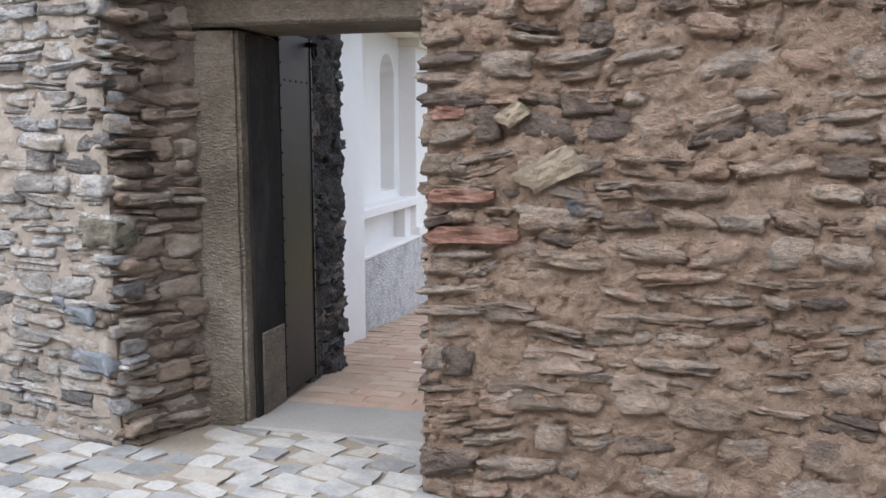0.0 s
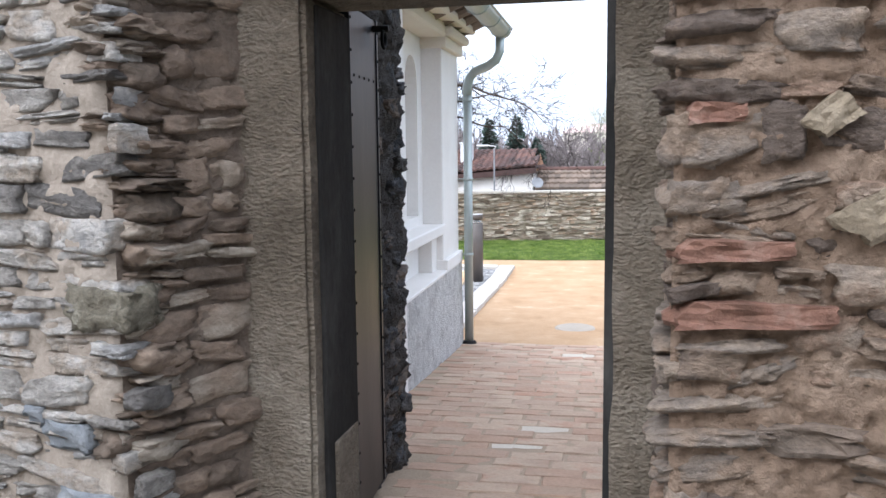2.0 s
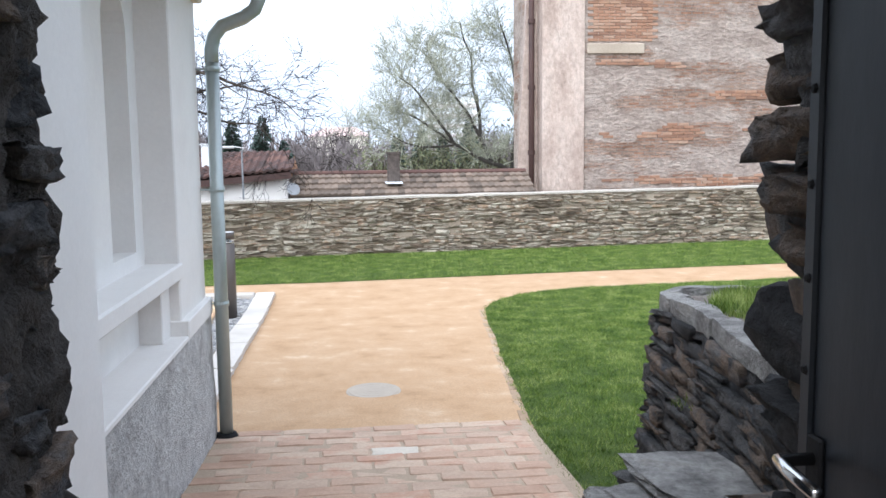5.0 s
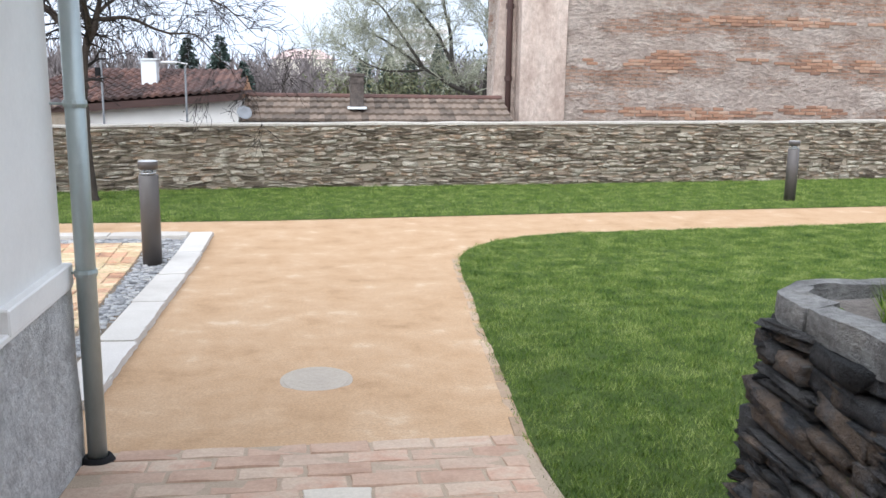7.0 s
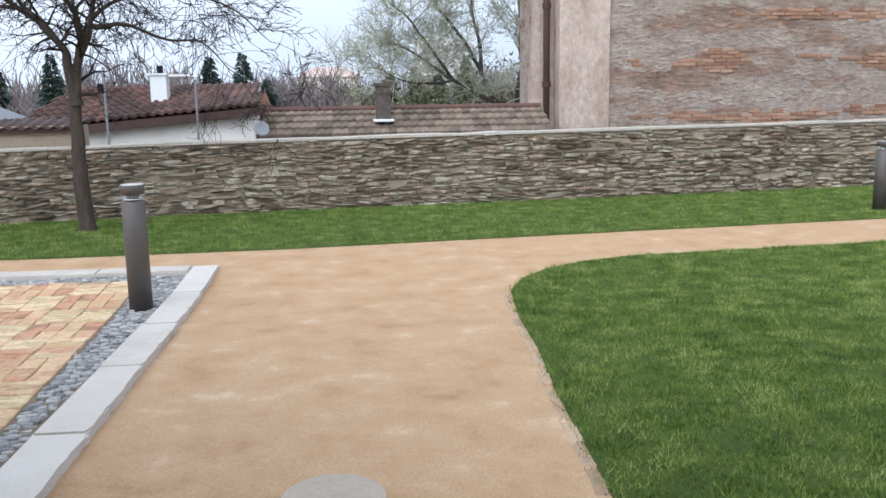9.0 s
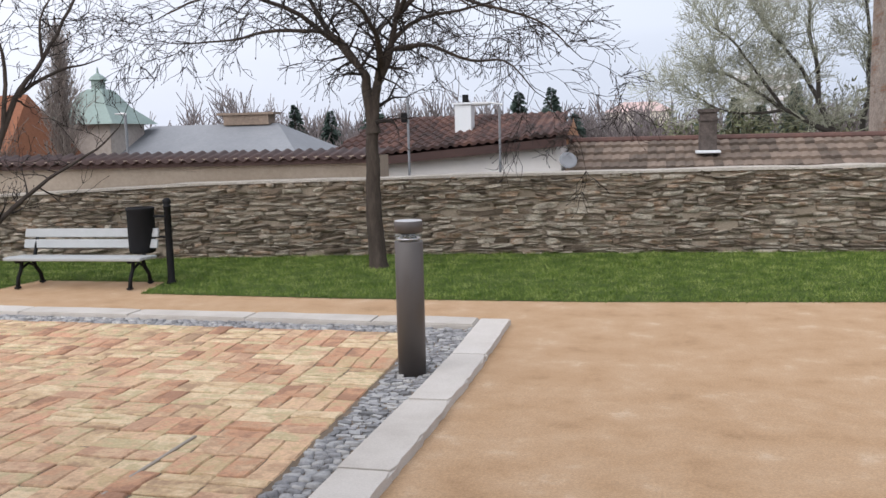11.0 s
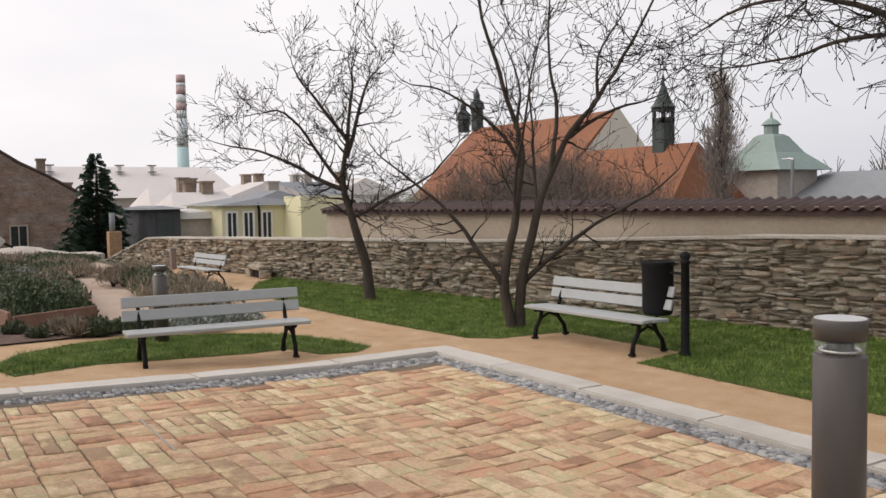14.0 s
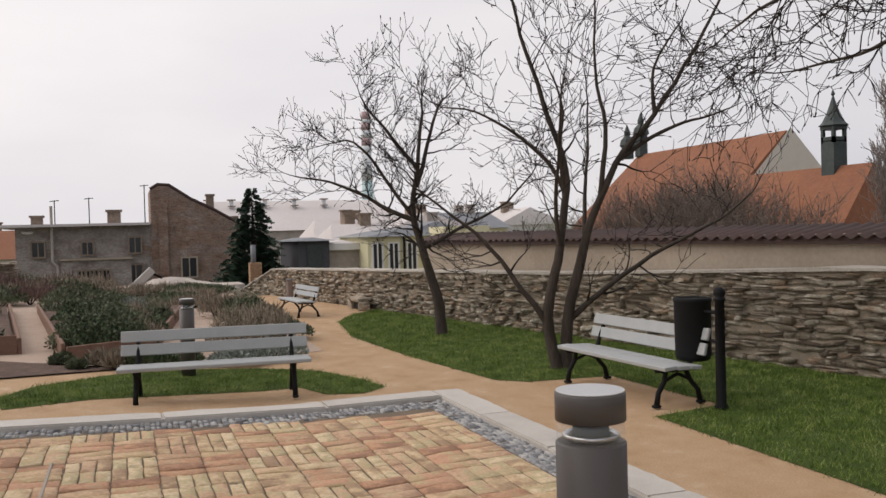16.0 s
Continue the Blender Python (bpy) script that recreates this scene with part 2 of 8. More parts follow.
M["brick_path"] = surf("worn_path_brick", [(0.38, 0.245, 0.175), (0.46, 0.315, 0.23), (0.44, 0.32, 0.24), (0.51, 0.39, 0.295), (0.46, 0.28, 0.20)], rand="object", ns=4, noise_mix=0.6, spread=0.6, bscale=55, bump=0.5, bdist=0.006, fine=0.25)
M["brick_pale"] = surf("pale_path_brick", [(0.56, 0.50, 0.42), (0.66, 0.60, 0.52)], rand="object", ns=5, bscale=55, bump=0.4, fine=0.2)
M["cobble"] = surf("worn_grey_cobble", [(0.19, 0.188, 0.182), (0.29, 0.286, 0.275), (0.42, 0.405, 0.37), (0.34, 0.305, 0.255)], rand="object", ns=5, bscale=50, bump=0.5, fine=0.25)
M["slat"] = surf("grey_painted_bench_slat", [(0.33, 0.345, 0.345), (0.42, 0.436, 0.436)], ns=5, stretch=(1, 1, 1), rough=0.55, bump=0.1, bscale=60, fine=0.1)
M["bollard"] = surf("grey_brown_powder_coat", [(0.075, 0.066, 0.062), (0.10, 0.088, 0.082)], ns=6, rough=0.48, bump=0.05, bscale=120, fine=0.06, spec=0.5)
M["manhole"] = surf("pale_cast_cover", [(0.34, 0.29, 0.235), (0.44, 0.385, 0.32)], ns=6, rough=0.7, bump=0.4, bscale=60, fine=0.2)
M["chrome"] = surf("polished_reflector", [(0.6, 0.6, 0.6), (0.75, 0.75, 0.75)], rough=0.2, metal=1.0, bump=0, fine=0.02)
M["lid"] = surf("brushed_alu_lid", [(0.50, 0.50, 0.50), (0.62, 0.62, 0.62)], rough=0.45, metal=0.4, bump=0.05, fine=0.06)
M["bark"] = surf("brown_grey_bark", [(0.026, 0.021, 0.017), (0.06, 0.047, 0.038), (0.11, 0.088, 0.072)], ns=12, stretch=(1, 1, 0.25), rough=0.9, bump=0.8, bscale=40, bdist=0.015, fine=0.4)
M["twig"] = surf("dark_twig", [(0.016, 0.013, 0.012), (0.036, 0.029, 0.025)], ns=6, rough=0.9, bump=0, fine=0.1)
# far twigs lightened, so the haze of distance lies in the colour
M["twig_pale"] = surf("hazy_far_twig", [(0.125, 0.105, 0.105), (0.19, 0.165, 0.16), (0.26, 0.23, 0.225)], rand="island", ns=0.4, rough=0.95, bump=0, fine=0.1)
M["conifer"] = surf("dark_conifer_needles", [(0.02, 0.04, 0.026), (0.05, 0.082, 0.052)], rand="island", ns=2, rough=0.8, bump=0, fine=0.2)
# needles and olive leaves below carry distance haze in their paler tones
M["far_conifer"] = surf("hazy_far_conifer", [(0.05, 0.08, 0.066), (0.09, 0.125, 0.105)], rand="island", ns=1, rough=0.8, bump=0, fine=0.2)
M["leaf_olive"] = surf("hazy_olive_scrub", [(0.085, 0.095, 0.05), (0.15, 0.16, 0.085), (0.22, 0.22, 0.13)], rand="island", ns=0.6, rough=0.8, bump=0, fine=0.2)
M["leaf"] = surf("grey_green_foliage", [(0.06, 0.075, 0.04), (0.11, 0.13, 0.075), (0.18, 0.19, 0.125)], rand="island", ns=2, rough=0.7, bump=0, fine=0.2)
M["leaf_silver"] = surf("silver_foliage", [(0.20, 0.23, 0.20), (0.32, 0.35, 0.31)], rand="island", ns=3, rough=0.8, bump=0, fine=0.2)
M["leaf_dry"] = surf("dry_brown_stems", [(0.15, 0.118, 0.085), (0.27, 0.22, 0.165), (0.40, 0.34, 0.265)], rand="island", ns=3, rough=0.9, bump=0, fine=0.2)
M["tile_red"] = surf("weathered_red_roof_tile", [(0.05, 0.035, 0.032), (0.10, 0.058, 0.05), (0.165, 0.092, 0.073)], rand="object", ns=3, bscale=40, bump=0.4, fine=0.3)
M["tile_brown"] = surf("mossy_brown_roof_tile", [(0.10, 0.08, 0.064), (0.175, 0.137, 0.108), (0.24, 0.185, 0.145)], rand="object", ns=3, bscale=40, bump=0.4, fine=0.3)
M["tile_orange"] = surf("orange_church_tile", [(0.17, 0.072, 0.045), (0.25, 0.105, 0.058), (0.31, 0.14, 0.075)], ns=0.5, bscale=7, bump=0.4, bdist=0.05, fine=0.3)
M["soot_brick"] = surf("sooty_chimney_brick", [(0.035, 0.03, 0.028), (0.10, 0.082, 0.072), (0.17, 0.14, 0.12)], ns=7, bscale=20, bump=0.8, bdist=0.03, fine=0.5)
M["copper"] = surf("verdigris_copper", [(0.20, 0.27, 0.245), (0.29, 0.36, 0.33)], ns=0.8, bscale=6, bump=0.1, rough=0.7, fine=0.15)
M["spire"] = surf("dark_green_grey_spire_sheet", [(0.035, 0.045, 0.043), (0.075, 0.092, 0.087)], ns=1.5, bscale=6, bump=0.1, rough=0.6, fine=0.2)
M["plaster"] = surf("stained_beige_plaster", [(0.27, 0.22, 0.165), (0.39, 0.325, 0.255), (0.46, 0.395, 0.325)], ns=0.9, bscale=18, bump=0.3, fine=0.2)
M["brown_metal"] = surf("brown_corrugated_sheet", [(0.045, 0.026, 0.023), (0.085, 0.048, 0.041)], ns=2, rough=0.6, bump=0.1, fine=0.15)
M["yellow"] = surf("pale_yellow_plaster", [(0.70, 0.645, 0.40), (0.80, 0.755, 0.53)], ns=0.5, bscale=10, bump=0.1, fine=0.08)
M["ruin"] = surf("bare_grey_brown_masonry", [(0.15, 0.115, 0.09), (0.26, 0.20, 0.155), (0.33, 0.265, 0.21)], ns=0.7, bscale=6, bump=0.6, bdist=0.06, fine=0.5)
M["ruin_grey"] = surf("grey_weathered_plaster", [(0.29, 0.25, 0.22), (0.45, 0.40, 0.355), (0.54, 0.49, 0.44)], ns=0.6, bscale=6, bump=0.4, bdist=0.05, fine=0.3)
M["pale_roof"] = surf("pale_sheet_roof", [(0.55, 0.50, 0.48), (0.68, 0.64, 0.62)], ns=0.3, bscale=5, bump=0.1, fine=0.1)
M["grey_roof"] = surf("blue_grey_roof_sheet", [(0.19, 0.20, 0.215), (0.28, 0.29, 0.305)], ns=0.5, bscale=6, bump=0.1, fine=0.15)
M["dark_sheet"] = surf("dark_grey_sheet", [(0.06, 0.062, 0.068), (0.10, 0.102, 0.11)], ns=1, bscale=8, bump=0.1, fine=0.15)
M["dark"] = surf("dark_void", [(0.01, 0.01, 0.01), (0.02, 0.02, 0.02)], bump=0, fine=0.05)
M["glass"] = surf("dark_window_glass", [(0.02, 0.024, 0.028), (0.04, 0.045, 0.05)], rough=0.15, bump=0, fine=0.02, spec=0.6)
M["wood"] = surf("weathered_grey_wood", [(0.16, 0.145, 0.12), (0.27, 0.25, 0.21), (0.34, 0.32, 0.27)], ns=5, stretch=(1, 1, 0.4), bscale=40, bump=0.4, fine=0.3)
M["rust"] = surf("rusted_steel_edging", [(0.15, 0.085, 0.06), (0.25, 0.15, 0.11)], ns=4, bscale=30, bump=0.3, fine=0.3)
# the stack's red and teal are paled, with distance haze put into the colour
M["stack_red"] = surf("stack_red_band", [(0.44, 0.31, 0.31), (0.50, 0.36, 0.355)], bump=0, fine=0.05)
M["stack_white"] = surf("stack_pale_concrete", [(0.66, 0.69, 0.71), (0.74, 0.77, 0.78)], bump=0, fine=0.05, ns=0.1)
M["stack_teal"] = surf("stack_teal_foot", [(0.42, 0.56, 0.57), (0.48, 0.62, 0.62)], bump=0, fine=0.05, ns=0.1)


def brick_plaster(name, turn=0.0, cols=((0.33, 0.26, 0.215), (0.47, 0.385, 0.33), (0.60, 0.52, 0.455)), lo=0.50, hi=0.57):
    """Old brickwork under crumbling plaster: a brick bond shown through noise-shaped holes in a pink-beige render."""
    m = surf(name, list(cols), ns=1.8, noise_mix=0.9, bscale=9, bump=1.0, bdist=0.16, fine=0.6, coarse_bump=0.5, stretch=(0.8, 0.8, 1.5))
    n, l = m.node_tree.nodes, m.node_tree.links
    b = n["Principled BSDF"]
    geo = n.new("ShaderNodeNewGeometry")
    mp = n.new("ShaderNodeMapping")
    mp.inputs["Rotation"].default_value = (radians(90), 0, 0)
    first = n.new("ShaderNodeMapping")
    first.inputs["Rotation"].default_value = (0, 0, radians(turn))
    l.new(geo.outputs["Position"], first.inputs["Vector"])
    l.new(first.outputs[0], mp.inputs["Vector"])
    br = n.new("ShaderNodeTexBrick")
    for key, v in (("Scale", 1.0), ("Mortar Size", 0.012), ("Brick Width", 0.30), ("Row Height", 0.085), ("Bias", -0.1)):
        br.inputs[key].default_value = v
    br.inputs["Color1"].default_value = (0.44, 0.245, 0.16, 1)
    br.inputs["Color2"].default_value = (0.55, 0.40, 0.31, 1)
    br.inputs["Mortar"].default_value = (0.40, 0.33, 0.28, 1)
    l.new(mp.outputs[0], br.inputs["Vector"])
    holes = n.new("ShaderNodeTexNoise")
    holes.inputs["Scale"].default_value = 0.75
    holes.inputs["Detail"].default_value = 9
    holes.inputs["Roughness"].default_value = 0.68
    st = n.new("ShaderNodeMapping")
    st.inputs["Scale"].default_value = (0.5, 0.5, 1.6)
    l.new(geo.outputs["Position"], st.inputs["Vector"])
    l.new(st.outputs[0], holes.inputs["Vector"])
    cut = n.new("ShaderNodeMapRange")
    cut.inputs["From Min"].default_value = lo
    cut.inputs["From Max"].default_value = hi
    l.new(holes.outputs["Fac"], cut.inputs["Value"])
    mix = n.new("ShaderNodeMix")
    mix.data_type = "RGBA"
    old = b.inputs["Base Color"].links[0].from_socket
    l.new(cut.outputs[0], mix.inputs["Factor"])
    l.new(old, mix.inputs[6])
    worn = n.new("ShaderNodeTexNoise")
    worn.inputs["Scale"].default_value = 2.6
    worn.inputs["Detail"].default_value = 8
    worn.inputs["Roughness"].default_value = 0.75
    l.new(geo.outputs["Position"], worn.inputs["Vector"])
    tone = n.new("ShaderNodeMapRange")
    tone.inputs["From Min"].default_value = 0.3
    tone.inputs["From Max"].default_value = 0.7
    tone.inputs["To Min"].default_value = 0.45
    tone.inputs["To Max"].default_value = 1.1
    l.new(worn.outputs["Fac"], tone.inputs["Value"])
    dim = n.new("ShaderNodeVectorMath")
    dim.operation = "SCALE"
    l.new(br.outputs["Color"], dim.inputs[0])
    l.new(tone.outputs[0], dim.inputs["Scale"])
    l.new(dim.outputs[0], mix.inputs[7])
    l.new(mix.outputs[2], b.inputs["Base Color"])
    return m


M["brick_plaster"] = brick_plaster("brick_under_crumbling_plaster")
M["pink_plaster"] = surf("pink_beige_plaster", [(0.33, 0.25, 0.205), (0.46, 0.37, 0.315), (0.55, 0.465, 0.405)], ns=1.6, noise_mix=0.95, bscale=10, bump=0.8, bdist=0.06, fine=0.45, stretch=(1, 1, 0.6))
pane_glass = bpy.data.materials.new("clear_lamp_glass")
pane_glass.use_nodes = True
_p = pane_glass.node_tree.nodes["Principled BSDF"]
_p.inputs["Alpha"].default_value = 0.14
_p.inputs["Base Color"].default_value = (0.85, 0.9, 0.9, 1)
_p.inputs["Roughness"].default_value = 0.05
M["lampglass"] = pane_glass


def peck(m):
    """Rows of chisel pecks added to a tooled stone's relief."""
    n, l = m.node_tree.nodes, m.node_tree.links
    bp = next(k for k in n if k.bl_idname == "ShaderNodeBump")
    geo = n.new("ShaderNodeNewGeometry")
    wob = n.new("ShaderNodeTexNoise")
    wob.inputs["Scale"].default_value = 9.0
    l.new(geo.outputs["Position"], wob.inputs["Vector"])
    shift = n.new("ShaderNodeVectorMath")
    shift.operation = "MULTIPLY_ADD"
    shift.inputs[1].default_value = (0.05, 0.05, 0.05)
    l.new(wob.outputs["Color"], shift.inputs[0])
    l.new(geo.outputs["Position"], shift.inputs[2])
    mp = n.new("ShaderNodeMapping")
    mp.inputs["Scale"].default_value = (62, 62, 110)
    l.new(shift.outputs[0], mp.inputs["Vector"])
    vo = n.new("ShaderNodeTexVoronoi")
    vo.feature = "SMOOTH_F1"
    vo.inputs["Scale"].default_value = 1.0
    l.new(mp.outputs[0], vo.inputs["Vector"])
    old = bp.inputs["Height"].links[0].from_socket
    add = n.new("ShaderNodeMath")
    add.operation = "MULTIPLY_ADD"
    add.inputs[1].default_value = -0.55
    l.new(vo.outputs["Distance"], add.inputs[0])
    l.new(old, add.inputs[2])
    l.new(add.outputs[0], bp.inputs["Height"])
    bp.inputs["Distance"].default_value = 0.03


peck(M["jamb"])

# ---------- building helpers ----------
rnd = random.Random(7)


def link(name, data, material=None, parent=None, label=""):
    ob = new(name, data)
    if material is not None and not data.materials:
        data.materials.append(material)
    if parent is not None:
        ob.parent = parent
    if label:
        ob["label"] = label
    return ob


def part(name, bm, material, parent=None, label="", smooth=False):
    me = bpy.data.meshes.new(name)
    bm.normal_update()
    bm.to_mesh(me)
    bm.free()
    if smooth:
        me.polygons.foreach_set("use_smooth", [True] * len(me.polygons))
    return link(name, me, material, parent, label)


def raw(name, verts, faces, material, parent=None, label="", smooth=False):
    me = bpy.data.meshes.new(name)
    me.from_pydata([tuple(v) for v in verts], [], [tuple(f) for f in faces])
    me.validate()
    if smooth:
        me.polygons.foreach_set("use_smooth", [True] * len(me.polygons))
    return link(name, me, material, parent, label)


def thing(name, m, label, category, group="", kind=""):
    ob = new(name)
    ob.empty_display_size = 0.1
    ob.matrix_world = m
    return tagged(ob, label, category, group, kind)


def structure(ob, label, category="", kind="structure"):
    return tagged(ob, label, category, "", kind)


def box(bm, c, s, rz=0.0, rx=0.0, ry=0.0, bevel=0.0, seg=1):
    g = bmesh.ops.create_cube(bm, size=1.0)
    bmesh.ops.scale(bm, vec=s, verts=g["verts"])
    if bevel:
        es = list({e for v in g["verts"] for e in v.link_edges})
        g2 = bmesh.ops.bevel(bm, geom=es, offset=bevel, segments=seg, affect="EDGES", profile=0.6)
        vs = list({v for f in g2["faces"] for v in f.verts})
        allv = set(vs)
        stack = list(vs)
        while stack:
            v = stack.pop()
            for e in v.link_edges:
                o = e.other_vert(v)
                if o not in allv:
                    allv.add(o)
                    stack.append(o)
        vs = list(allv)
    else:
        vs = g["verts"]
    bmesh.ops.transform(bm, matrix=pose(*c, rx, ry, rz), verts=vs)
    return vs


def tube(bm, pts, radii, n=8, cap=True):
    pts = [Vector(p) for p in pts]
    if isinstance(radii, (int, float)):
        radii = [radii] * len(pts)
    rings = []
    ref = None
    for i, p in enumerate(pts):
        d = (pts[min(i + 1, len(pts) - 1)] - pts[max(i - 1, 0)]).normalized()
        if ref is None:
            ref = Vector((1, 0, 0)) if abs(d.x) < 0.8 else Vector((0, 1, 0))
        a = (ref - d * ref.dot(d)).normalized()
        ref = a
        b = d.cross(a)
        rings.append([bm.verts.new(p + (a * math.cos(2 * math.pi * k / n) + b * math.sin(2 * math.pi * k / n)) * radii[i]) for k in range(n)])
    for r, q in zip(rings, rings[1:]):
        for k in range(n):
            bm.faces.new((r[k], r[(k + 1) % n], q[(k + 1) % n], q[k]))
    if cap:
        bm.faces.new(list(reversed(rings[0])))
        bm.faces.new(rings[-1])
    return rings


def lathe(bm, profile, n=32, centre=(0, 0, 0)):
    """profile: (radius, z) from the bottom up."""
    rings = []
    for r, z in profile:
        rings.append([bm.verts.new((centre[0] + r * math.cos(2 * math.pi * k / n), centre[1] + r * math.sin(2 * math.pi * k / n), centre[2] + z)) for k in range(n)])
    for a, b in zip(rings, rings[1:]):
        for k in range(n):
            bm.faces.new((a[k], a[(k + 1) % n], b[(k + 1) % n], b[k]))
    bm.faces.new(list(reversed(rings[0])))
    bm.faces.new(rings[-1])


def prism(bm, outline, z0, z1):
    """An upright prism on an outline of (x, y); z0 and z1 may be numbers or functions of x and y."""
    f0 = z0 if callable(z0) else (lambda x, y: z0)
    f1 = z1 if callable(z1) else (lambda x, y: z1)
    lo = [bm.verts.new((x, y, f0(x, y))) for x, y in outline]
    hi = [bm.verts.new((x, y, f1(x, y))) for x, y in outline]
    k = len(outline)
    for i in range(k):
        bm.faces.new((lo[i], lo[(i + 1) % k], hi[(i + 1) % k], hi[i]))
    bm.faces.new(list(reversed(lo)))
    bm.faces.new(hi)


GROUND_Y = (-60.0, 3.4, 4.4, 6.3, 9.5, 10.4, 12.4, 14.7, 400.0)
GROUND_Z = (0.6, 0.6, 0.6, 0.457, 0.215, 0.18, 0.10, 0.0, 0.0)


def gz(y):
    return float(np.interp(y, GROUND_Y, GROUND_Z))


# the garden's rear wall: its foot, seen from above, and the height of its top
REAR_X = (-34.0, -27.0, -24.0, -18.6, -12.6, -7.6, -4.4, -1.0, 3.2, 10.4, 16.0)
REAR_Y = (14.5, 16.5, 17.1, 18.15, 19.3, 20.25, 20.85, 21.25, 21.6, 22.5, 23.2)
REAR_T = (-0.9, -0.1, 0.68, 0.78, 0.88, 1.06, 1.09, 1.12, 1.15, 1.20, 1.22)


def rear_y(x):
    return float(np.interp(x, REAR_X, REAR_Y))


def rear_top(x):
    return float(np.interp(x, REAR_X, REAR_T))


def stone_mesh(name, cuts, seed, rough=0.10, square=0.8, soft=False):
    """An irregular split stone that fills about -0.5 to 0.5 in each direction, lying with its bed level."""
    r = random.Random(seed)
    bm = bmesh.new()
    bmesh.ops.create_cube(bm, size=1.0)
    bmesh.ops.subdivide_edges(bm, edges=bm.edges[:], cuts=cuts, use_grid_fill=True)
    shear = r.uniform(-0.25, 0.25)
    tl, tr = r.uniform(0.7, 1.0), r.uniform(0.7, 1.0)
    off = Vector((seed * 3.17, seed * 1.71, seed * 0.37))
    for v in bm.verts:
        p = v.co.copy()
        m = max(abs(p.x), abs(p.y), abs(p.z)) or 1
        q = p.normalized() * m
        p = p * square + q * (1 - square)
        side = p.x + 0.5
        p.z *= tl * (1 - side) + tr * side
        p.x += p.z * shear
        w = noise.noise_vector(v.co * 1.9 + off)
        w2 = noise.noise_vector(v.co * 5.5 + off)
        w3 = noise.noise_vector(v.co * 13.0 + off) if cuts > 2 else Vector()
        v.co = p + Vector((w.x * rough, w.y * rough * 1.4, w.z * rough)) + w2 * rough * 0.7 + w3 * rough * 0.45
    me = bpy.data.meshes.new(name)
    bmesh.ops.triangulate(bm, faces=bm.faces[:])
    bm.normal_update()
    bm.to_mesh(me)
    bm.free()
    if soft:
        me.polygons.foreach_set("use_smooth", [True] * len(me.polygons))
    return me


def mesh_arrays(me):
    v = np.empty(len(me.vertices) * 3)
    me.vertices.foreach_get("co", v)
    return v.reshape(-1, 3), np.array([tuple(p.vertices) for p in me.polygons])


def joined(name, pool, mats, material, parent, smooth=False):
    """One mesh out of many transformed copies of the pool's meshes: mats is a list of (pool index, 4x4 matrix)."""
    arrays = [mesh_arrays(me) for me in pool]
    vs, fs, off = [], [], 0
    for i, m in mats:
        v, f = arrays[i]
        a = np.array(m)
        vs.append(v @ a[:3, :3].T + a[:3, 3])
        fs.append(f + off)
        off += len(v)
    vs, fs = np.concatenate(vs), np.concatenate(fs)
    me = bpy.data.meshes.new(name)
    me.vertices.add(len(vs))
    me.vertices.foreach_set("co", vs.ravel())
    me.loops.add(fs.size)
    me.loops.foreach_set("vertex_index", fs.ravel())
    me.polygons.add(len(fs))
    me.polygons.foreach_set("loop_start", np.arange(len(fs)) * fs.shape[1])
    me.polygons.foreach_set("loop_total", np.full(len(fs), fs.shape[1]))
    if smooth:
        me.polygons.foreach_set("use_smooth", [True] * len(fs))
    me.update()
    me.validate()
    ob = link(name, me, material, parent)
    ob["kind"] = "stuff"
    return ob


def pieces(name, pool, mats, material, parent):
    """Every copy an object of its own that shares its mesh."""
    for me in pool:
        if not me.materials:
            me.materials.append(material)
    for i, m in mats:
        ob = new(name, pool[i])
        ob.parent = parent
        ob.matrix_world = m


POOL_NEAR = [stone_mesh("stone_near", 5, 11 + i, 0.075, 0.88, True) for i in range(14)]
POOL_LUMP = [stone_mesh("stone_lump", 5, 71 + i, 0.10, 0.78, True) for i in range(14)]
POOL_FAR = [stone_mesh("stone_far", 1, 41 + i, 0.17, 0.84) for i in range(12)]


def pool_copy(pool):
    return [me.copy() for me in pool]


def courses(length, z0, z1, hr, wr, gap, skip, tilt, depth, r):
    """Stones laid in wavering courses on a face: (along, up, width, height, tilt, depth)."""
    out = []
    z = z0
    while z < z1:
        h = r.uniform(*hr)
        u = -r.uniform(0, wr[1])
        while u < length:
            w = r.uniform(*wr)
            hh = h * r.uniform(0.7, 1.15)
            if r.random() > skip:
                two = r.random() < 0.28 and hh > hr[0] * 1.2
                lift = r.uniform(-0.3, 0.3) * gap
                t = r.gauss(0, tilt)
                if two:
                    out.append((u + w / 2, z + h * 0.25 + lift, w * r.uniform(0.8, 1), hh * 0.45, t, r.uniform(*depth)))
                    out.append((u + w / 2, z + h * 0.75 + lift, w * r.uniform(0.8, 1), hh * 0.42, t, r.uniform(*depth)))
                else:
                    out.append((u + w / 2, z + h / 2 + lift, w, hh, t, r.uniform(*depth)))
            u += w + gap * r.uniform(0.3, 1.4)
        z += h + gap * r.uniform(0.3, 1.0)
    return out


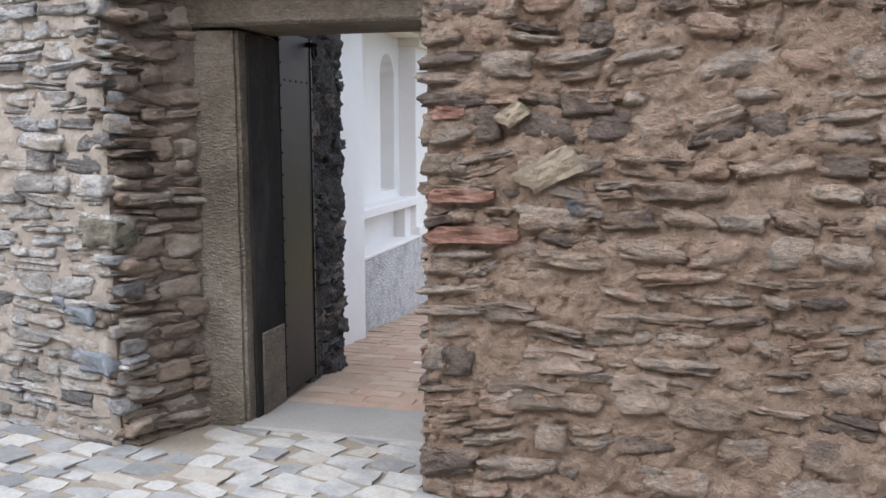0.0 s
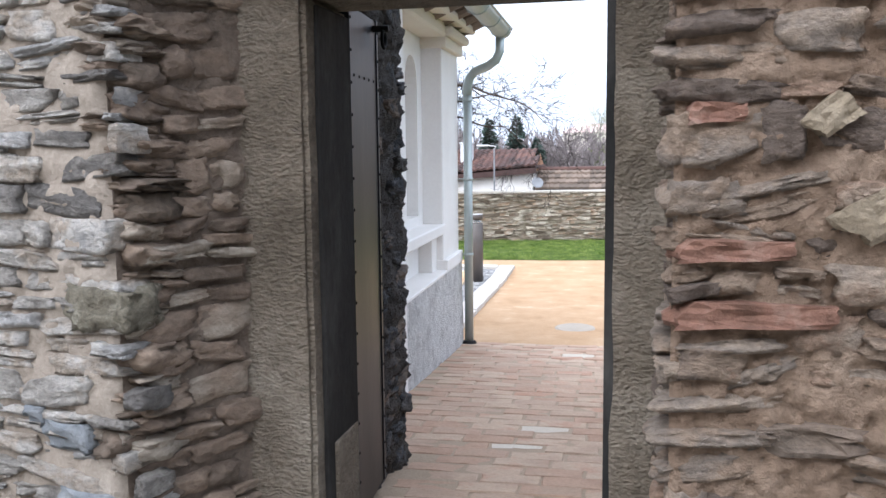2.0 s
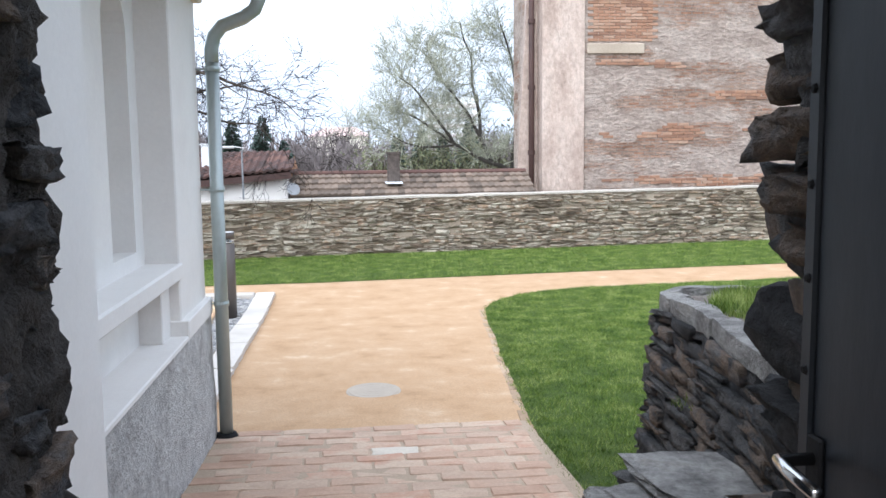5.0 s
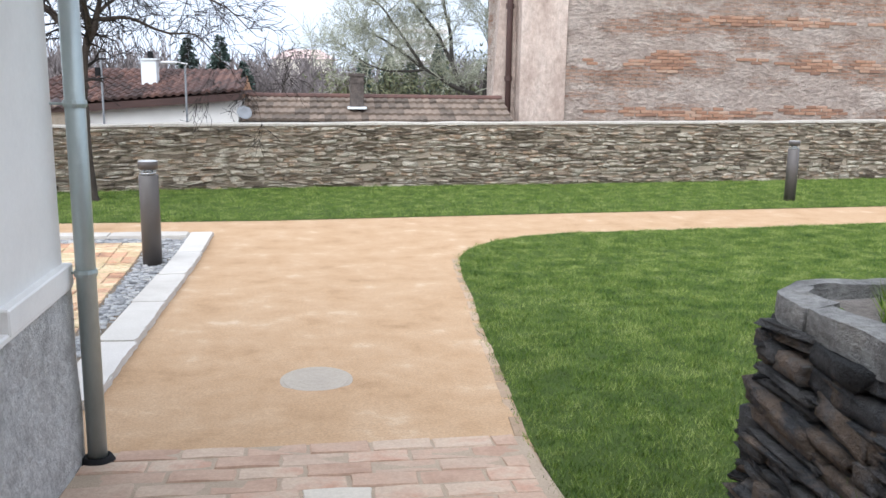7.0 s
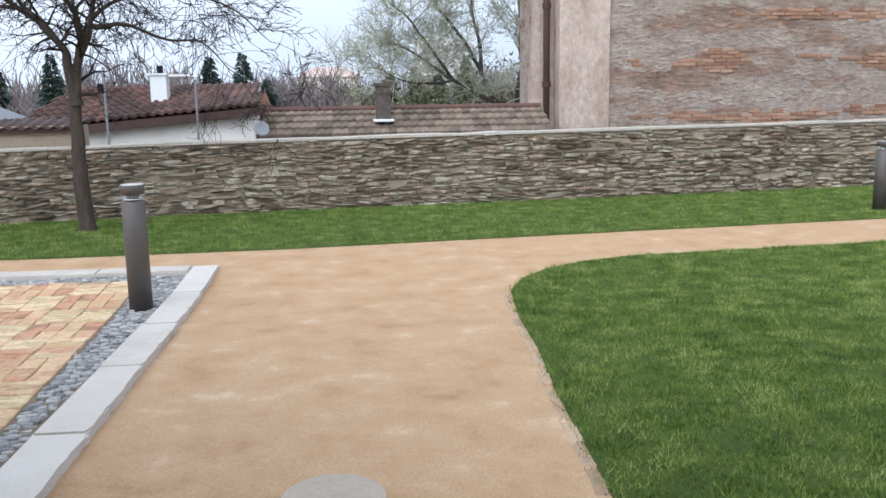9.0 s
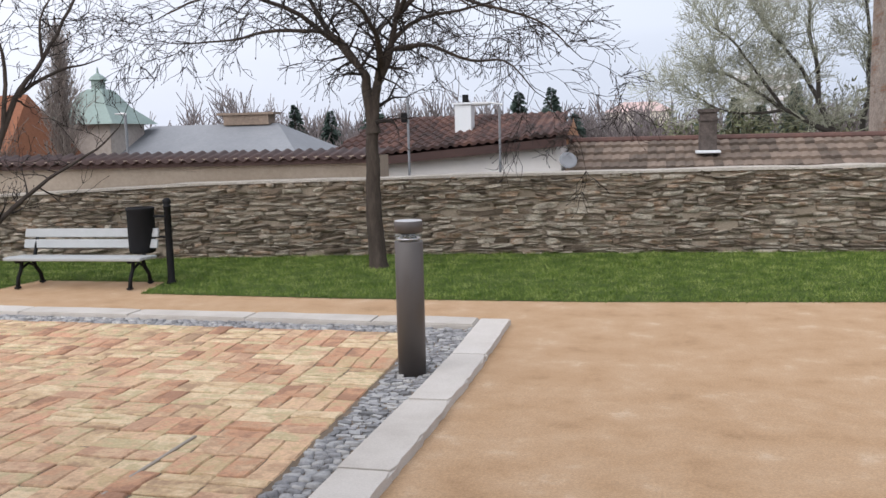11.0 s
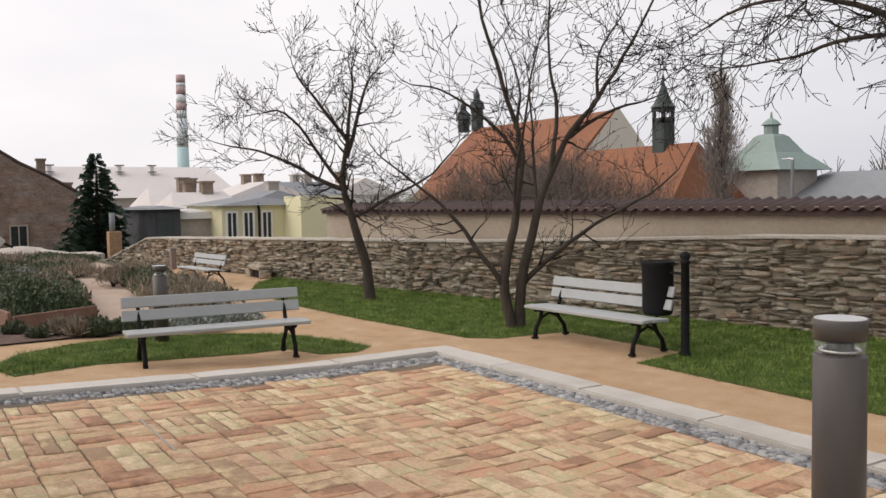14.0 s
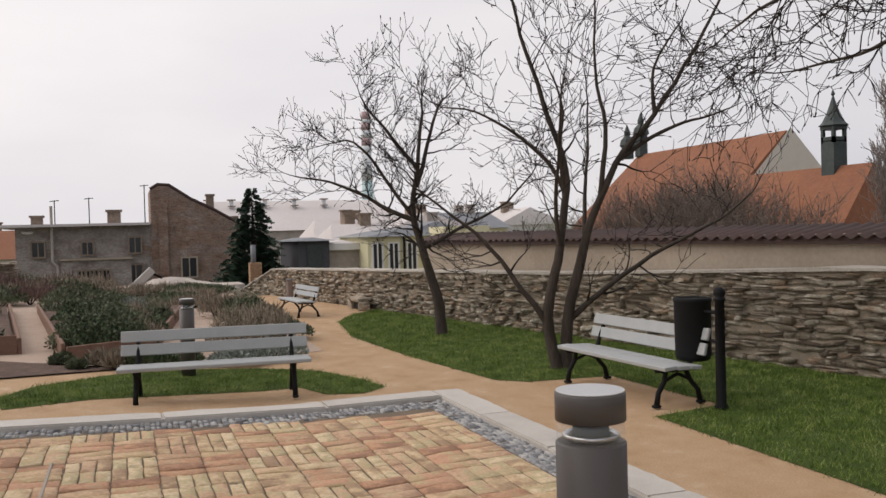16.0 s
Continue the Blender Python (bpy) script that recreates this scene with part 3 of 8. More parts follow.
def face_matrix(p0, p1, u, z, w, h, tilt, depth, push, n_pool, r):
    """The pose of a stone on the upright face from p0 to p1, whose outside lies to the right of that way."""
    d = Vector((p1[0] - p0[0], p1[1] - p0[1], 0)).normalized()
    out = Vector((d.y, -d.x, 0))
    pos = Vector((p0[0], p0[1], z)) + d * u + out * push
    rot = Matrix((d, -out, Vector((0, 0, 1)))).transposed().to_4x4()
    flip = Matrix.Diagonal((r.choice((-1, 1)), 1, 1, 1))
    return Matrix.Translation(pos) @ rot @ pose(0, 0, 0, r.uniform(-4, 4), tilt, r.uniform(-3, 3)) @ Matrix.Diagonal((w, depth, h, 1)) @ flip


def rough_sheet(name, p0, p1, z0, z1, step, amp, material, parent, hole=None, seed=0.0, top=None, push=0.0):
    """An uneven mortar face; hole: (u0, u1, z0, z1) left open."""
    d = Vector((p1[0] - p0[0], p1[1] - p0[1], 0))
    length = d.length
    d.normalize()
    out = Vector((d.y, -d.x, 0))
    nu, nz = max(2, int(length / step)), max(2, int((z1 - z0) / step))
    vs, fs = [], []
    for j in range(nz + 1):
        for i in range(nu + 1):
            u = length * i / nu
            zt = top(u) if top else z1
            z = z0 + (zt - z0) * j / nz
            q = Vector((u * 4 + seed, z * 5, seed))
            k = noise.noise(q) * 0.6 + noise.noise(q * 3.1) * 0.4 + noise.noise(q * 8.3) * 0.42 + noise.noise(q * 19.0) * 0.28
            edge = 0.0 if i in (0, nu) else 1.0
            p = Vector((p0[0], p0[1], z)) + d * u + out * (amp * k + push) * edge
            vs.append(p)
    for j in range(nz):
        for i in range(nu):
            u, z = length * (i + 0.5) / nu, z0 + (z1 - z0) * (j + 0.5) / nz
            if hole and hole[0] < u < hole[1] and hole[2] < z < hole[3]:
                continue
            a = j * (nu + 1) + i
            fs.append((a, a + 1, a + nu + 2, a + nu + 1))
    return raw(name, vs, fs, material, parent, smooth=True)


def chosen(items, limit):
    """The first part of a list as pieces and the rest to be joined."""
    return items[:limit], items[limit:]

# ---------- ground ----------
def build_ground():
    xs = [-900, -300, -120, -60, -40, -34, -30, -26, -22, -18, -14, -10, -6, -2, 2, 6, 10, 14, 17, 24, 40, 80, 300, 900]
    ys = [-900, -200, -60, -20, -6, 0, 3.4, 4.4, 5.3, 6.3, 7.9, 9.5, 10.4, 11.4, 12.4, 13.5, 14.7, 16.0, 17.2, 18.4, 19.6, 20.8, 22.0, 23.6, 26, 34, 60, 150, 400, 900]
    vs, fs, mi = [], [], []
    for y in ys:
        for x in xs:
            behind = y > rear_y(x) + 0.55 or x < -33 or x > 16.5
            z = gz(y) if not behind else (-2.6 if y > -20 else 0.55)
            vs.append((x, y, z - 0.02))
    for j in range(len(ys) - 1):
        for i in range(len(xs) - 1):
            a = j * len(xs) + i
            fs.append((a, a + 1, a + len(xs) + 1, a + len(xs)))
            x, y = (xs[i] + xs[i + 1]) / 2, (ys[j] + ys[j + 1]) / 2
            mi.append(0)
    ob = raw("ground", vs, fs, M["far_earth"])
    return structure(ob, "rough earth ground reaching to the horizon", "ground")


build_ground()


def flat_sheet(name, outline, lift, material, label, category, step=0.5, kind="structure", parent=None):
    """A sheet that follows the ground, cut to an outline."""
    bm = bmesh.new()
    vs = [bm.verts.new((x, y, 0)) for x, y in outline]
    bm.faces.new(vs)
    ylo, yhi = min(p[1] for p in outline), max(p[1] for p in outline)
    for y in GROUND_Y:
        if ylo < y < yhi:
            bmesh.ops.bisect_plane(bm, geom=bm.verts[:] + bm.edges[:] + bm.faces[:], plane_co=(0, y, 0), plane_no=(0, 1, 0))
    bmesh.ops.triangulate(bm, faces=bm.faces[:])
    for v in bm.verts:
        v.co.z = gz(v.co.y) + lift
    bm.normal_update()
    if bm.faces[:] and sum(f.normal.z for f in bm.faces) < 0:
        bmesh.ops.reverse_faces(bm, faces=bm.faces[:])
    ob = part(name, bm, material, parent)
    return structure(ob, label, category, kind)


# sand and gravel of the garden's paths
SAND = [(-24, 9.6), (-2.5, 9.3), (-0.4, 9.3), (0.5, 8.2), (16, 8.2), (16, 23.0), (10.4, 22.4), (3.2, 21.5), (-1, 21.2), (-4.4, 20.8), (-7.6, 20.2), (-12.6, 19.25), (-18.6, 18.1), (-24, 17.0)]
flat_sheet("path_sand", SAND, 0.0, M["sand"], "compacted ochre sand and gravel path", "path")

NEAR_LAWN = [(-0.3, 6.9), (-0.425, 7.4), (-0.43, 8.6), (-0.39, 9.5), (-0.285, 10.7), (-0.195, 11.9), (-0.10, 12.7), (-0.02, 13.8), (0.12, 14.9), (0.33, 15.4), (0.67, 15.83), (1.15, 16.15),
             (1.75, 16.36), (4.2, 16.6), (6.6, 16.9), (15.9, 17.8), (15.9, 6.2), (0.35, 6.2)]
FAR_LAWN = [(15.9, 19.3), (7.7, 18.52), (2.2, 18.0), (-2.1, 17.52), (-4.7, 17.42), (-7.0, 17.45), (-7.15, 18.2), (-8.85, 18.15), (-8.95, 17.25), (-9.2, 17.0), (-11.3, 16.75),
            (-13.6, 16.62), (-16.0, 16.95), (-17.2, 17.5), (-18.0, 18.2), (-12.6, 19.3), (-7.6, 20.25), (-4.4, 20.85), (-1.0, 21.25), (3.2, 21.6), (10.4, 22.5), (15.9, 23.1)]
ISLAND = [(-9.35, 12.45), (-9.68, 13.15), (-9.74, 15.1), (-9.25, 15.25), (-9.12, 15.6), (-9.36, 15.88), (-9.9, 15.8), (-10.7, 15.5), (-11.25, 14.9), (-11.42, 14.2), (-11.2, 13.3), (-10.6, 12.6), (-9.9, 12.3)]
flat_sheet("lawn_near", NEAR_LAWN, 0.005, M["turf"], "mown green lawn beside the sand path", "lawn")
flat_sheet("lawn_far", FAR_LAWN, 0.005, M["turf"], "strip of green lawn along the stone wall", "lawn")
flat_sheet("lawn_island", ISLAND, 0.005, M["turf"], "small rounded patch of lawn behind a bench", "lawn")


def inside(x, y, poly):
    hit = np.zeros(len(x), bool)
    k = len(poly)
    for i in range(k):
        (ax, ay), (bx, by) = poly[i], poly[(i + 1) % k]
        if ay == by:
            continue
        cross = ((ay > y) != (by > y)) & (x < (bx - ax) * (y - ay) / (by - ay) + ax)
        hit ^= cross
    return hit


def grass(name, poly, density, label, seed, height=0.045, limit=None, fringe=0.05):
    r = np.random.RandomState(seed)
    xs, ys = [p[0] for p in poly], [p[1] for p in poly]
    x0, x1, y0, y1 = min(xs), min(max(xs), limit or 1e9), min(ys), max(ys)
    n = int((x1 - x0) * (y1 - y0) * density)
    x, y = r.uniform(x0 - fringe, x1, n), r.uniform(y0 - fringe, y1 + fringe, n)
    keep = inside(x + r.normal(0, fringe * 0.6, n), y + r.normal(0, fringe * 0.6, n), poly)
    x, y = x[keep], y[keep]
    n = len(x)
    z = np.interp(y, GROUND_Y, GROUND_Z) + 0.0
    def clumps(size):
        """Smooth random values over the ground, about one to a clump of that size."""
        grid = r.uniform(0, 1, (64, 64))
        gx, gy = x / size + 0.37 * y / size, y / size - 0.37 * x / size
        i, j = np.floor(gx).astype(int), np.floor(gy).astype(int)
        u, v = gx - i, gy - j
        u, v = u * u * (3 - 2 * u), v * v * (3 - 2 * v)
        g = lambda a, b: grid[a % 64, b % 64]
        return (g(i, j) * (1 - u) + g(i + 1, j) * u) * (1 - v) + (g(i, j + 1) * (1 - u) + g(i + 1, j + 1) * u) * v

    patch = 0.35 + 0.85 * clumps(0.09) + 0.5 * clumps(0.32)
    thick = r.uniform(0, 1, n) < 0.45 + 0.75 * clumps(0.11)
    x, y, z, patch = x[thick], y[thick], z[thick], patch[thick]
    n = len(x)
    h = height * patch * r.uniform(0.5, 1.35, n)
    a = r.uniform(0, 2 * np.pi, n)
    lean = r.uniform(0.2, 1.1, n) * h
    la = r.uniform(0, 2 * np.pi, n)
    w = r.uniform(0.0014, 0.0032, n) * (1.0 if density > 4500 else 1.3)
    dx, dy = np.cos(a) * w, np.sin(a) * w
    v = np.stack([np.stack([x - dx, y - dy, z], 1), np.stack([x + dx, y + dy, z], 1), np.stack([x + np.cos(la) * lean, y + np.sin(la) * lean, z + h], 1)], 1).reshape(-1, 3)
    me = bpy.data.meshes.new(name)
    me.vertices.add(len(v))
    me.vertices.foreach_set("co", v.ravel())
    me.loops.add(3 * n)
    me.loops.foreach_set("vertex_index", np.arange(3 * n))
    me.polygons.add(n)
    me.polygons.foreach_set("loop_start", np.arange(n) * 3)
    me.polygons.foreach_set("loop_total", np.full(n, 3))
    me.update()
    ob = link(name, me, M["blade"])
    tagged(ob, label, "grass", "", "stuff")


grass("grass_near", NEAR_LAWN, 10500, "short green lawn grass with paler tufts", 3, 0.028, 7.5)
grass("grass_far", FAR_LAWN, 4000, "green lawn grass along the stone wall", 4, 0.034)
grass("grass_island", ISLAND, 6500, "green grass on the small island of lawn", 5, 0.034)

# ---------- rear stone wall ----------
REAR_LINE = list(zip(REAR_X, REAR_Y))


def build_rear_wall():
    r = random.Random(21)
    bm = bmesh.new()
    back = [(x - 0.04, y + 0.5) for x, y in REAR_LINE]
    front = [(x, y + 0.005) for x, y in REAR_LINE]
    top = lambda x, y: rear_top(x) - 0.02
    for i in range(len(front) - 1):
        prism(bm, [front[i], front[i + 1], back[i + 1], back[i]], -2.7, top)
    bmesh.ops.remove_doubles(bm, verts=bm.verts[:], dist=0.001)
    wall = structure(part("wall_rear", bm, M["mortar_rear"]), "weathered low garden wall of thin slate stones with a mortar cap", "wall")
    bm = bmesh.new()
    for i in range(len(front) - 1):
        n = max(1, int((front[i + 1][0] - front[i][0]) / 0.5))
        for k in range(n):
            a, b = k / n, (k + 1) / n
            pt = lambda s, off, dz: (front[i][0] * (1 - s) + front[i + 1][0] * s, (front[i][1] * (1 - s) + front[i + 1][1] * s) + off, 0)
            j0, j1 = noise.noise(Vector((i + a, 3, 1))) * 0.02, noise.noise(Vector((i + b, 3, 1))) * 0.02
            o = [pt(a, -0.05 + j0, 0)[:2], pt(b, -0.05 + j1, 0)[:2], pt(b, 0.5, 0)[:2], pt(a, 0.5, 0)[:2]]
            prism(bm, o, lambda x, y: rear_top(x) - 0.018, lambda x, y: rear_top(x) + 0.015 + 0.025 * noise.noise(Vector((x * 3, 0, 0))))
    cap = part("mortar_cap", bm, M["cap_mortar"], wall, "pale uneven mortar capping")
    mats_near, mats = [], []
    for i in range(len(REAR_LINE) - 1):
        p0, p1 = REAR_LINE[i], REAR_LINE[i + 1]
        ln = math.hypot(p1[0] - p0[0], p1[1] - p0[1])
        for u, z, w, h, t, dp in courses(ln, -0.04, 1.3, (0.02, 0.085), (0.08, 0.34), 0.010, 0.04, 4.5, (0.13, 0.18), r):
            if u > ln or u < 0:
                continue
            x = p0[0] + (p1[0] - p0[0]) * u / ln
            z += 0.07 * noise.noise(Vector((x * 0.7, z * 1.5, 4))) + 0.02 * noise.noise(Vector((x * 3, z * 4, 8)))
            if z + h / 2 > rear_top(x) - 0.005:
                continue
            m = (r.randrange(len(POOL_FAR)), face_matrix(p0, p1, u, z, w * 1.03, h * 1.08, t, dp, r.uniform(-0.068, -0.012), 12, r))
            (mats_near if -4.6 < x < -1.5 and len(mats_near) < 300 else mats).append(m)
    pieces("stone", pool_copy(POOL_FAR), mats_near, M["rear_object"], wall)
    joined("stones", POOL_FAR, mats, M["rear_island"], wall)


# ---------- gate wall ----------
GATE_TOP = 3.3
L0, L1 = (-5.9, 4.42), (-2.53, 3.56)
R0, R1 = (-0.93, 3.37), (3.2, 3.37)


def wall_core(name, outline, z0, z1, material, label):
    bm = bmesh.new()
    prism(bm, outline, z0, z1)
    return structure(part(name, bm, material), label, "wall")


def build_gate_walls():
    r = random.Random(5)
    # left of the gate: thin slates in courses
    left = wall_core("wall_gate_left", [(-5.9, 4.50), (-2.58, 3.66), (-2.33, 4.0), (-2.33, 4.42), (-2.20, 4.42), (-2.17, 5.5), (-5.9, 5.5)], 0.3, GATE_TOP, M["mortar_grey"],
                     "rough grey slate rubble wall beside the gate")
    rough_sheet("mortar_face", L0, L1, 0.45, GATE_TOP, 0.024, 0.032, M["mortar_grey"], left, hole=(2.32, 2.66, 1.93, 2.36), seed=2.0, push=0.020)
    rough_sheet("mortar_face", L1, (-2.27, 3.99), 0.45, GATE_TOP, 0.024, 0.025, M["mortar_brown"], left, seed=4.0, push=-0.004)
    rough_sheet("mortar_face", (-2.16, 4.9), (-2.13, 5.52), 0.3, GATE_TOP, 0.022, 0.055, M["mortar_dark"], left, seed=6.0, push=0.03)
    near, far = [], []
    ln = math.hypot(L1[0] - L0[0], L1[1] - L0[1])
    for u, z, w, h, t, dp in courses(ln - 0.04, 0.56, GATE_TOP, (0.03, 0.105), (0.09, 0.36), 0.009, 0.02, 3.0, (0.10, 0.16), r):
        if u < 0.1 or (2.28 - w / 2 < u < 2.70 + w / 2 and 1.89 - h / 2 < z < 2.40 + h / 2):
            continue
        w = min(w, (ln + 0.045 - u) * 2)
        m = (r.randrange(14), face_matrix(L0, L1, u, z, w * 1.05, h * 1.1, t, 0.13, r.uniform(-0.045, -0.018), 14, r))
        (near if u > 1.75 and z < 2.75 and len(near) < 290 else far).append(m)
    pieces("stone", SLATE_POOL, near, M["slate_object"], left)
    more = []
    for u, z, w, h, t, dp in courses(0.44, 0.56, GATE_TOP, (0.045, 0.11), (0.10, 0.24), 0.010, 0.0, 5.0, (0.10, 0.15), r):
        if 0.03 < u < 0.46:
            more.append((r.randrange(14), face_matrix(L1, (-2.27, 3.99), min(max(u, w / 2 - 0.05), 0.51 - w / 2), z, w * 1.1, h * 1.15, t, dp, r.uniform(-0.05, -0.03), 14, r)))
    z = 0.6
    while z < GATE_TOP:
        h = r.uniform(0.04, 0.10)
        more.append((r.randrange(14), face_matrix(L0, L1, ln - r.uniform(0.03, 0.09), z + h / 2, r.uniform(0.2, 0.32), h * 1.15, r.gauss(0, 3), 0.22, r.uniform(-0.122, -0.108), 14, r)))
        z += h
    # a pebbly boulder and a few blue-grey stones near the corner
    for u, z, w, h, mesh in ((ln - 0.06, 1.655, 0.30, 0.17, "lump"), (ln - 0.20, 1.24, 0.20, 0.10, "blue"), (ln - 0.34, 1.30, 0.085, 0.07, "blue"), (ln - 0.12, 1.02, 0.26, 0.13, "blue")):
        ob = new("stone", POOL_RED[mesh])
        ob.parent = left
        ob.matrix_world = face_matrix(L0, L1, u, z, w, h, 2, 0.2, -0.045, 14, r)
    joined("stones", POOL_NEAR, far, M["slate_island"], left)
    pieces("stone", pool_copy(RUBBLE_POOL), more, M["brownslate_object"], left)
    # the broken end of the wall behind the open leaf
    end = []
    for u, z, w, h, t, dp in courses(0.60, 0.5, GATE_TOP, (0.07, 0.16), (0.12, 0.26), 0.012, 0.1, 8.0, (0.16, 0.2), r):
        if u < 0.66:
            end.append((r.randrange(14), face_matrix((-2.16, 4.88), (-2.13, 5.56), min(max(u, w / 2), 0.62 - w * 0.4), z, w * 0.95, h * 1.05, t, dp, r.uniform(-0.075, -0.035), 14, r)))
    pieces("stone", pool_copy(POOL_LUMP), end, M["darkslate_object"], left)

    # right of the gate: rubble set in sandy pink mortar
    right = wall_core("wall_gate_right", [(-0.87, 3.47), (3.2, 3.47), (3.2, 5.0), (-0.82, 5.0), (-0.82, 4.42), (-0.80, 4.42), (-0.80, 4.0)], 0.3, GATE_TOP, M["mortar_pink"],
                      "rubble wall of mixed stones in sandy pink mortar")
    rough_sheet("mortar_face", R0, R1, 0.45, GATE_TOP, 0.016, 0.045, M["mortar_pink"], right, seed=8.0, push=0.004)
    rough_sheet("mortar_face", (-0.86, 3.99), R0, 0.45, GATE_TOP, 0.03, 0.02, M["mortar_pink"], right, seed=9.0)
    near, far = [], []
    for u, z, w, h, t, dp in courses(4.1, 0.55, GATE_TOP, (0.05, 0.15), (0.08, 0.29), 0.030, 0.12, 7.0, (0.10, 0.17), r):
        if u - w * 0.35 < 0.0:
            u = w * 0.42
        m = (r.randrange(14), face_matrix(R0, R1, u, z, w * 1.1, h * 1.15, t, 0.15, r.uniform(-0.066, -0.034), 14, r))
        (near if u < 2.1 and z < 2.8 and len(near) < 290 else far).append(m)
    pieces("stone", RUBBLE_POOL, near, M["rubble_object"], right)
    # two brick-red stones and a dark one near the corner
    for (u, z, w, h), key in (((0.19, 1.72, 0.36, 0.075), "redstone"), ((0.14, 1.88, 0.26, 0.06), "redstone"), ((0.63, 1.835, 0.13, 0.07), "darkslate_object"), ((0.09, 2.20, 0.13, 0.06), "redstone"), ((0.55, 1.23, 0.30, 0.13), "round"), ((0.42, 1.08, 0.34, 0.14), "round"), ((0.86, 1.12, 0.22, 0.2), "round"), ((0.33, 1.42, 0.26, 0.1), "round"), ((0.62, 2.24, 0.2, 0.12), "paleslate"), ((0.76, 1.40, 0.16, 0.09), "paleslate"), ((0.10, 1.60, 0.16, 0.11), "paleslate")):
        ob = new("stone", POOL_RED[key])
        ob.parent = right
        ob.matrix_world = face_matrix(R0, R1, u, z, w, h, 0, 0.14, -0.03, 14, r)
    for u, z, w, h, tilt in ((0.49, 1.98, 0.24, 0.13, -30), (0.35, 2.19, 0.11, 0.085, -40)):
        ob = new("stone", POOL_RED["green"])
        ob.parent = right
        ob.matrix_world = face_matrix(R0, R1, u, z, w, h, tilt, 0.14, -0.02, 14, r)
    more = []
    for u, z, w, h, t, dp in courses(0.6, 0.56, GATE_TOP, (0.05, 0.14), (0.12, 0.26), 0.03, 0.1, 5.0, (0.08, 0.12), r):
        if 0.1 < u < 0.52:
            more.append((r.randrange(14), face_matrix((-0.86, 3.99), R0, u, z, w, h, t, dp, r.uniform(-0.03, 0.0), 14, r)))
    joined("stones", RUBBLE_POOL, far, M["rubble_island"], right)
    pieces("stone", pool_copy(POOL_LUMP), more, M["rubble_object"], right)
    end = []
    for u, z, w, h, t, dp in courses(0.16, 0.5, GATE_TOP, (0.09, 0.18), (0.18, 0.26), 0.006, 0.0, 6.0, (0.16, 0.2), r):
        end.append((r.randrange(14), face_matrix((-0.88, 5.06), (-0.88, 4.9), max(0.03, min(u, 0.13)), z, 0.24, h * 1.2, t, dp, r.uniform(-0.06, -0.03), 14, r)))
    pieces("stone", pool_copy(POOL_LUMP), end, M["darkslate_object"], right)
    # masonry over the lintel, and the cap of the wall
    over = wall_core("wall_over_gate", [(-2.33, 3.72), (-0.8, 3.66), (-0.8, 5.0), (-2.24, 5.0)], 2.95, GATE_TOP, M["mortar_grey"], "rubble masonry above the gate lintel")
    st = []
    for u, z, w, h, t, dp in courses(1.5, 2.95, GATE_TOP, (0.05, 0.1), (0.12, 0.3), 0.02, 0.05, 3.0, (0.1, 0.16), r):
        st.append((r.randrange(14), face_matrix((-2.33, 3.70), (-0.8, 3.64), u, z, w, h, t, dp, 0.0, 14, r)))
    joined("stones", POOL_NEAR, st, M["slate_island"], over)


M["brownslate_object"] = surf("brown_stained_slate", [(0.10, 0.08, 0.062), (0.19, 0.145, 0.112), (0.27, 0.205, 0.155), (0.36, 0.315, 0.26)], rand="object", ns=4, bscale=32, bump=0.9,
                              bdist=0.02, stretch=BED_STRETCH, fine=0.4, coarse_bump=0.5)
M["mossy_stone"] = surf("ochre_green_stone", [(0.17, 0.135, 0.095), (0.27, 0.22, 0.155), (0.34, 0.285, 0.215)], ns=6, bscale=40, bump=0.9, bdist=0.02, fine=0.4)
M["redstone"] = surf("brick_red_stone", [(0.13, 0.07, 0.048), (0.20, 0.105, 0.074), (0.27, 0.185, 0.145)], ns=9, noise_mix=1.2, bscale=40, bump=0.9, bdist=0.015, fine=0.35)
SLATE_POOL = pool_copy(POOL_NEAR[:7] + POOL_LUMP[:7])
RUBBLE_POOL = [stone_mesh("stone_rubble", 5, 501 + i, 0.12, 0.62, True) for i in range(14)]
POOL_RED = {"redstone": stone_mesh("stone_red", 4, 377, 0.08, 0.93), "darkslate_object": stone_mesh("stone_dark", 4, 378, 0.09, 0.9)}
POOL_RED["round"] = stone_mesh("stone_round", 4, 401, 0.15, 0.5)
POOL_RED["round"].materials.append(M["brownslate_object"])
M["pebbly"] = surf("pebbly_lichened_stone", [(0.14, 0.12, 0.085), (0.30, 0.27, 0.205), (0.45, 0.42, 0.34)], ns=14, noise_mix=1.0, bscale=60, bump=1.0, bdist=0.05, fine=0.6, coarse_bump=1.2)
M["bluestone"] = surf("blue_grey_stone", [(0.13, 0.145, 0.16), (0.24, 0.26, 0.28), (0.38, 0.39, 0.40)], ns=8, bscale=40, bump=0.9, bdist=0.03, fine=0.4, coarse_bump=0.6)
POOL_RED["lump"] = stone_mesh("stone_boulder", 6, 611, 0.10, 0.45, True)
POOL_RED["lump"].materials.append(M["pebbly"])
POOL_RED["blue"] = stone_mesh("stone_blue", 5, 613, 0.08, 0.75, True)
POOL_RED["blue"].materials.append(M["bluestone"])
POOL_RED["green"] = stone_mesh("stone_ochre", 4, 379, 0.10, 0.82)
POOL_RED["green"].materials.append(M["mossy_stone"])
POOL_RED["paleslate"] = POOL_LUMP[8].copy()
POOL_RED["paleslate"].materials.append(M["rubble_object"])
POOL_RED["redstone"].materials.append(M["redstone"])
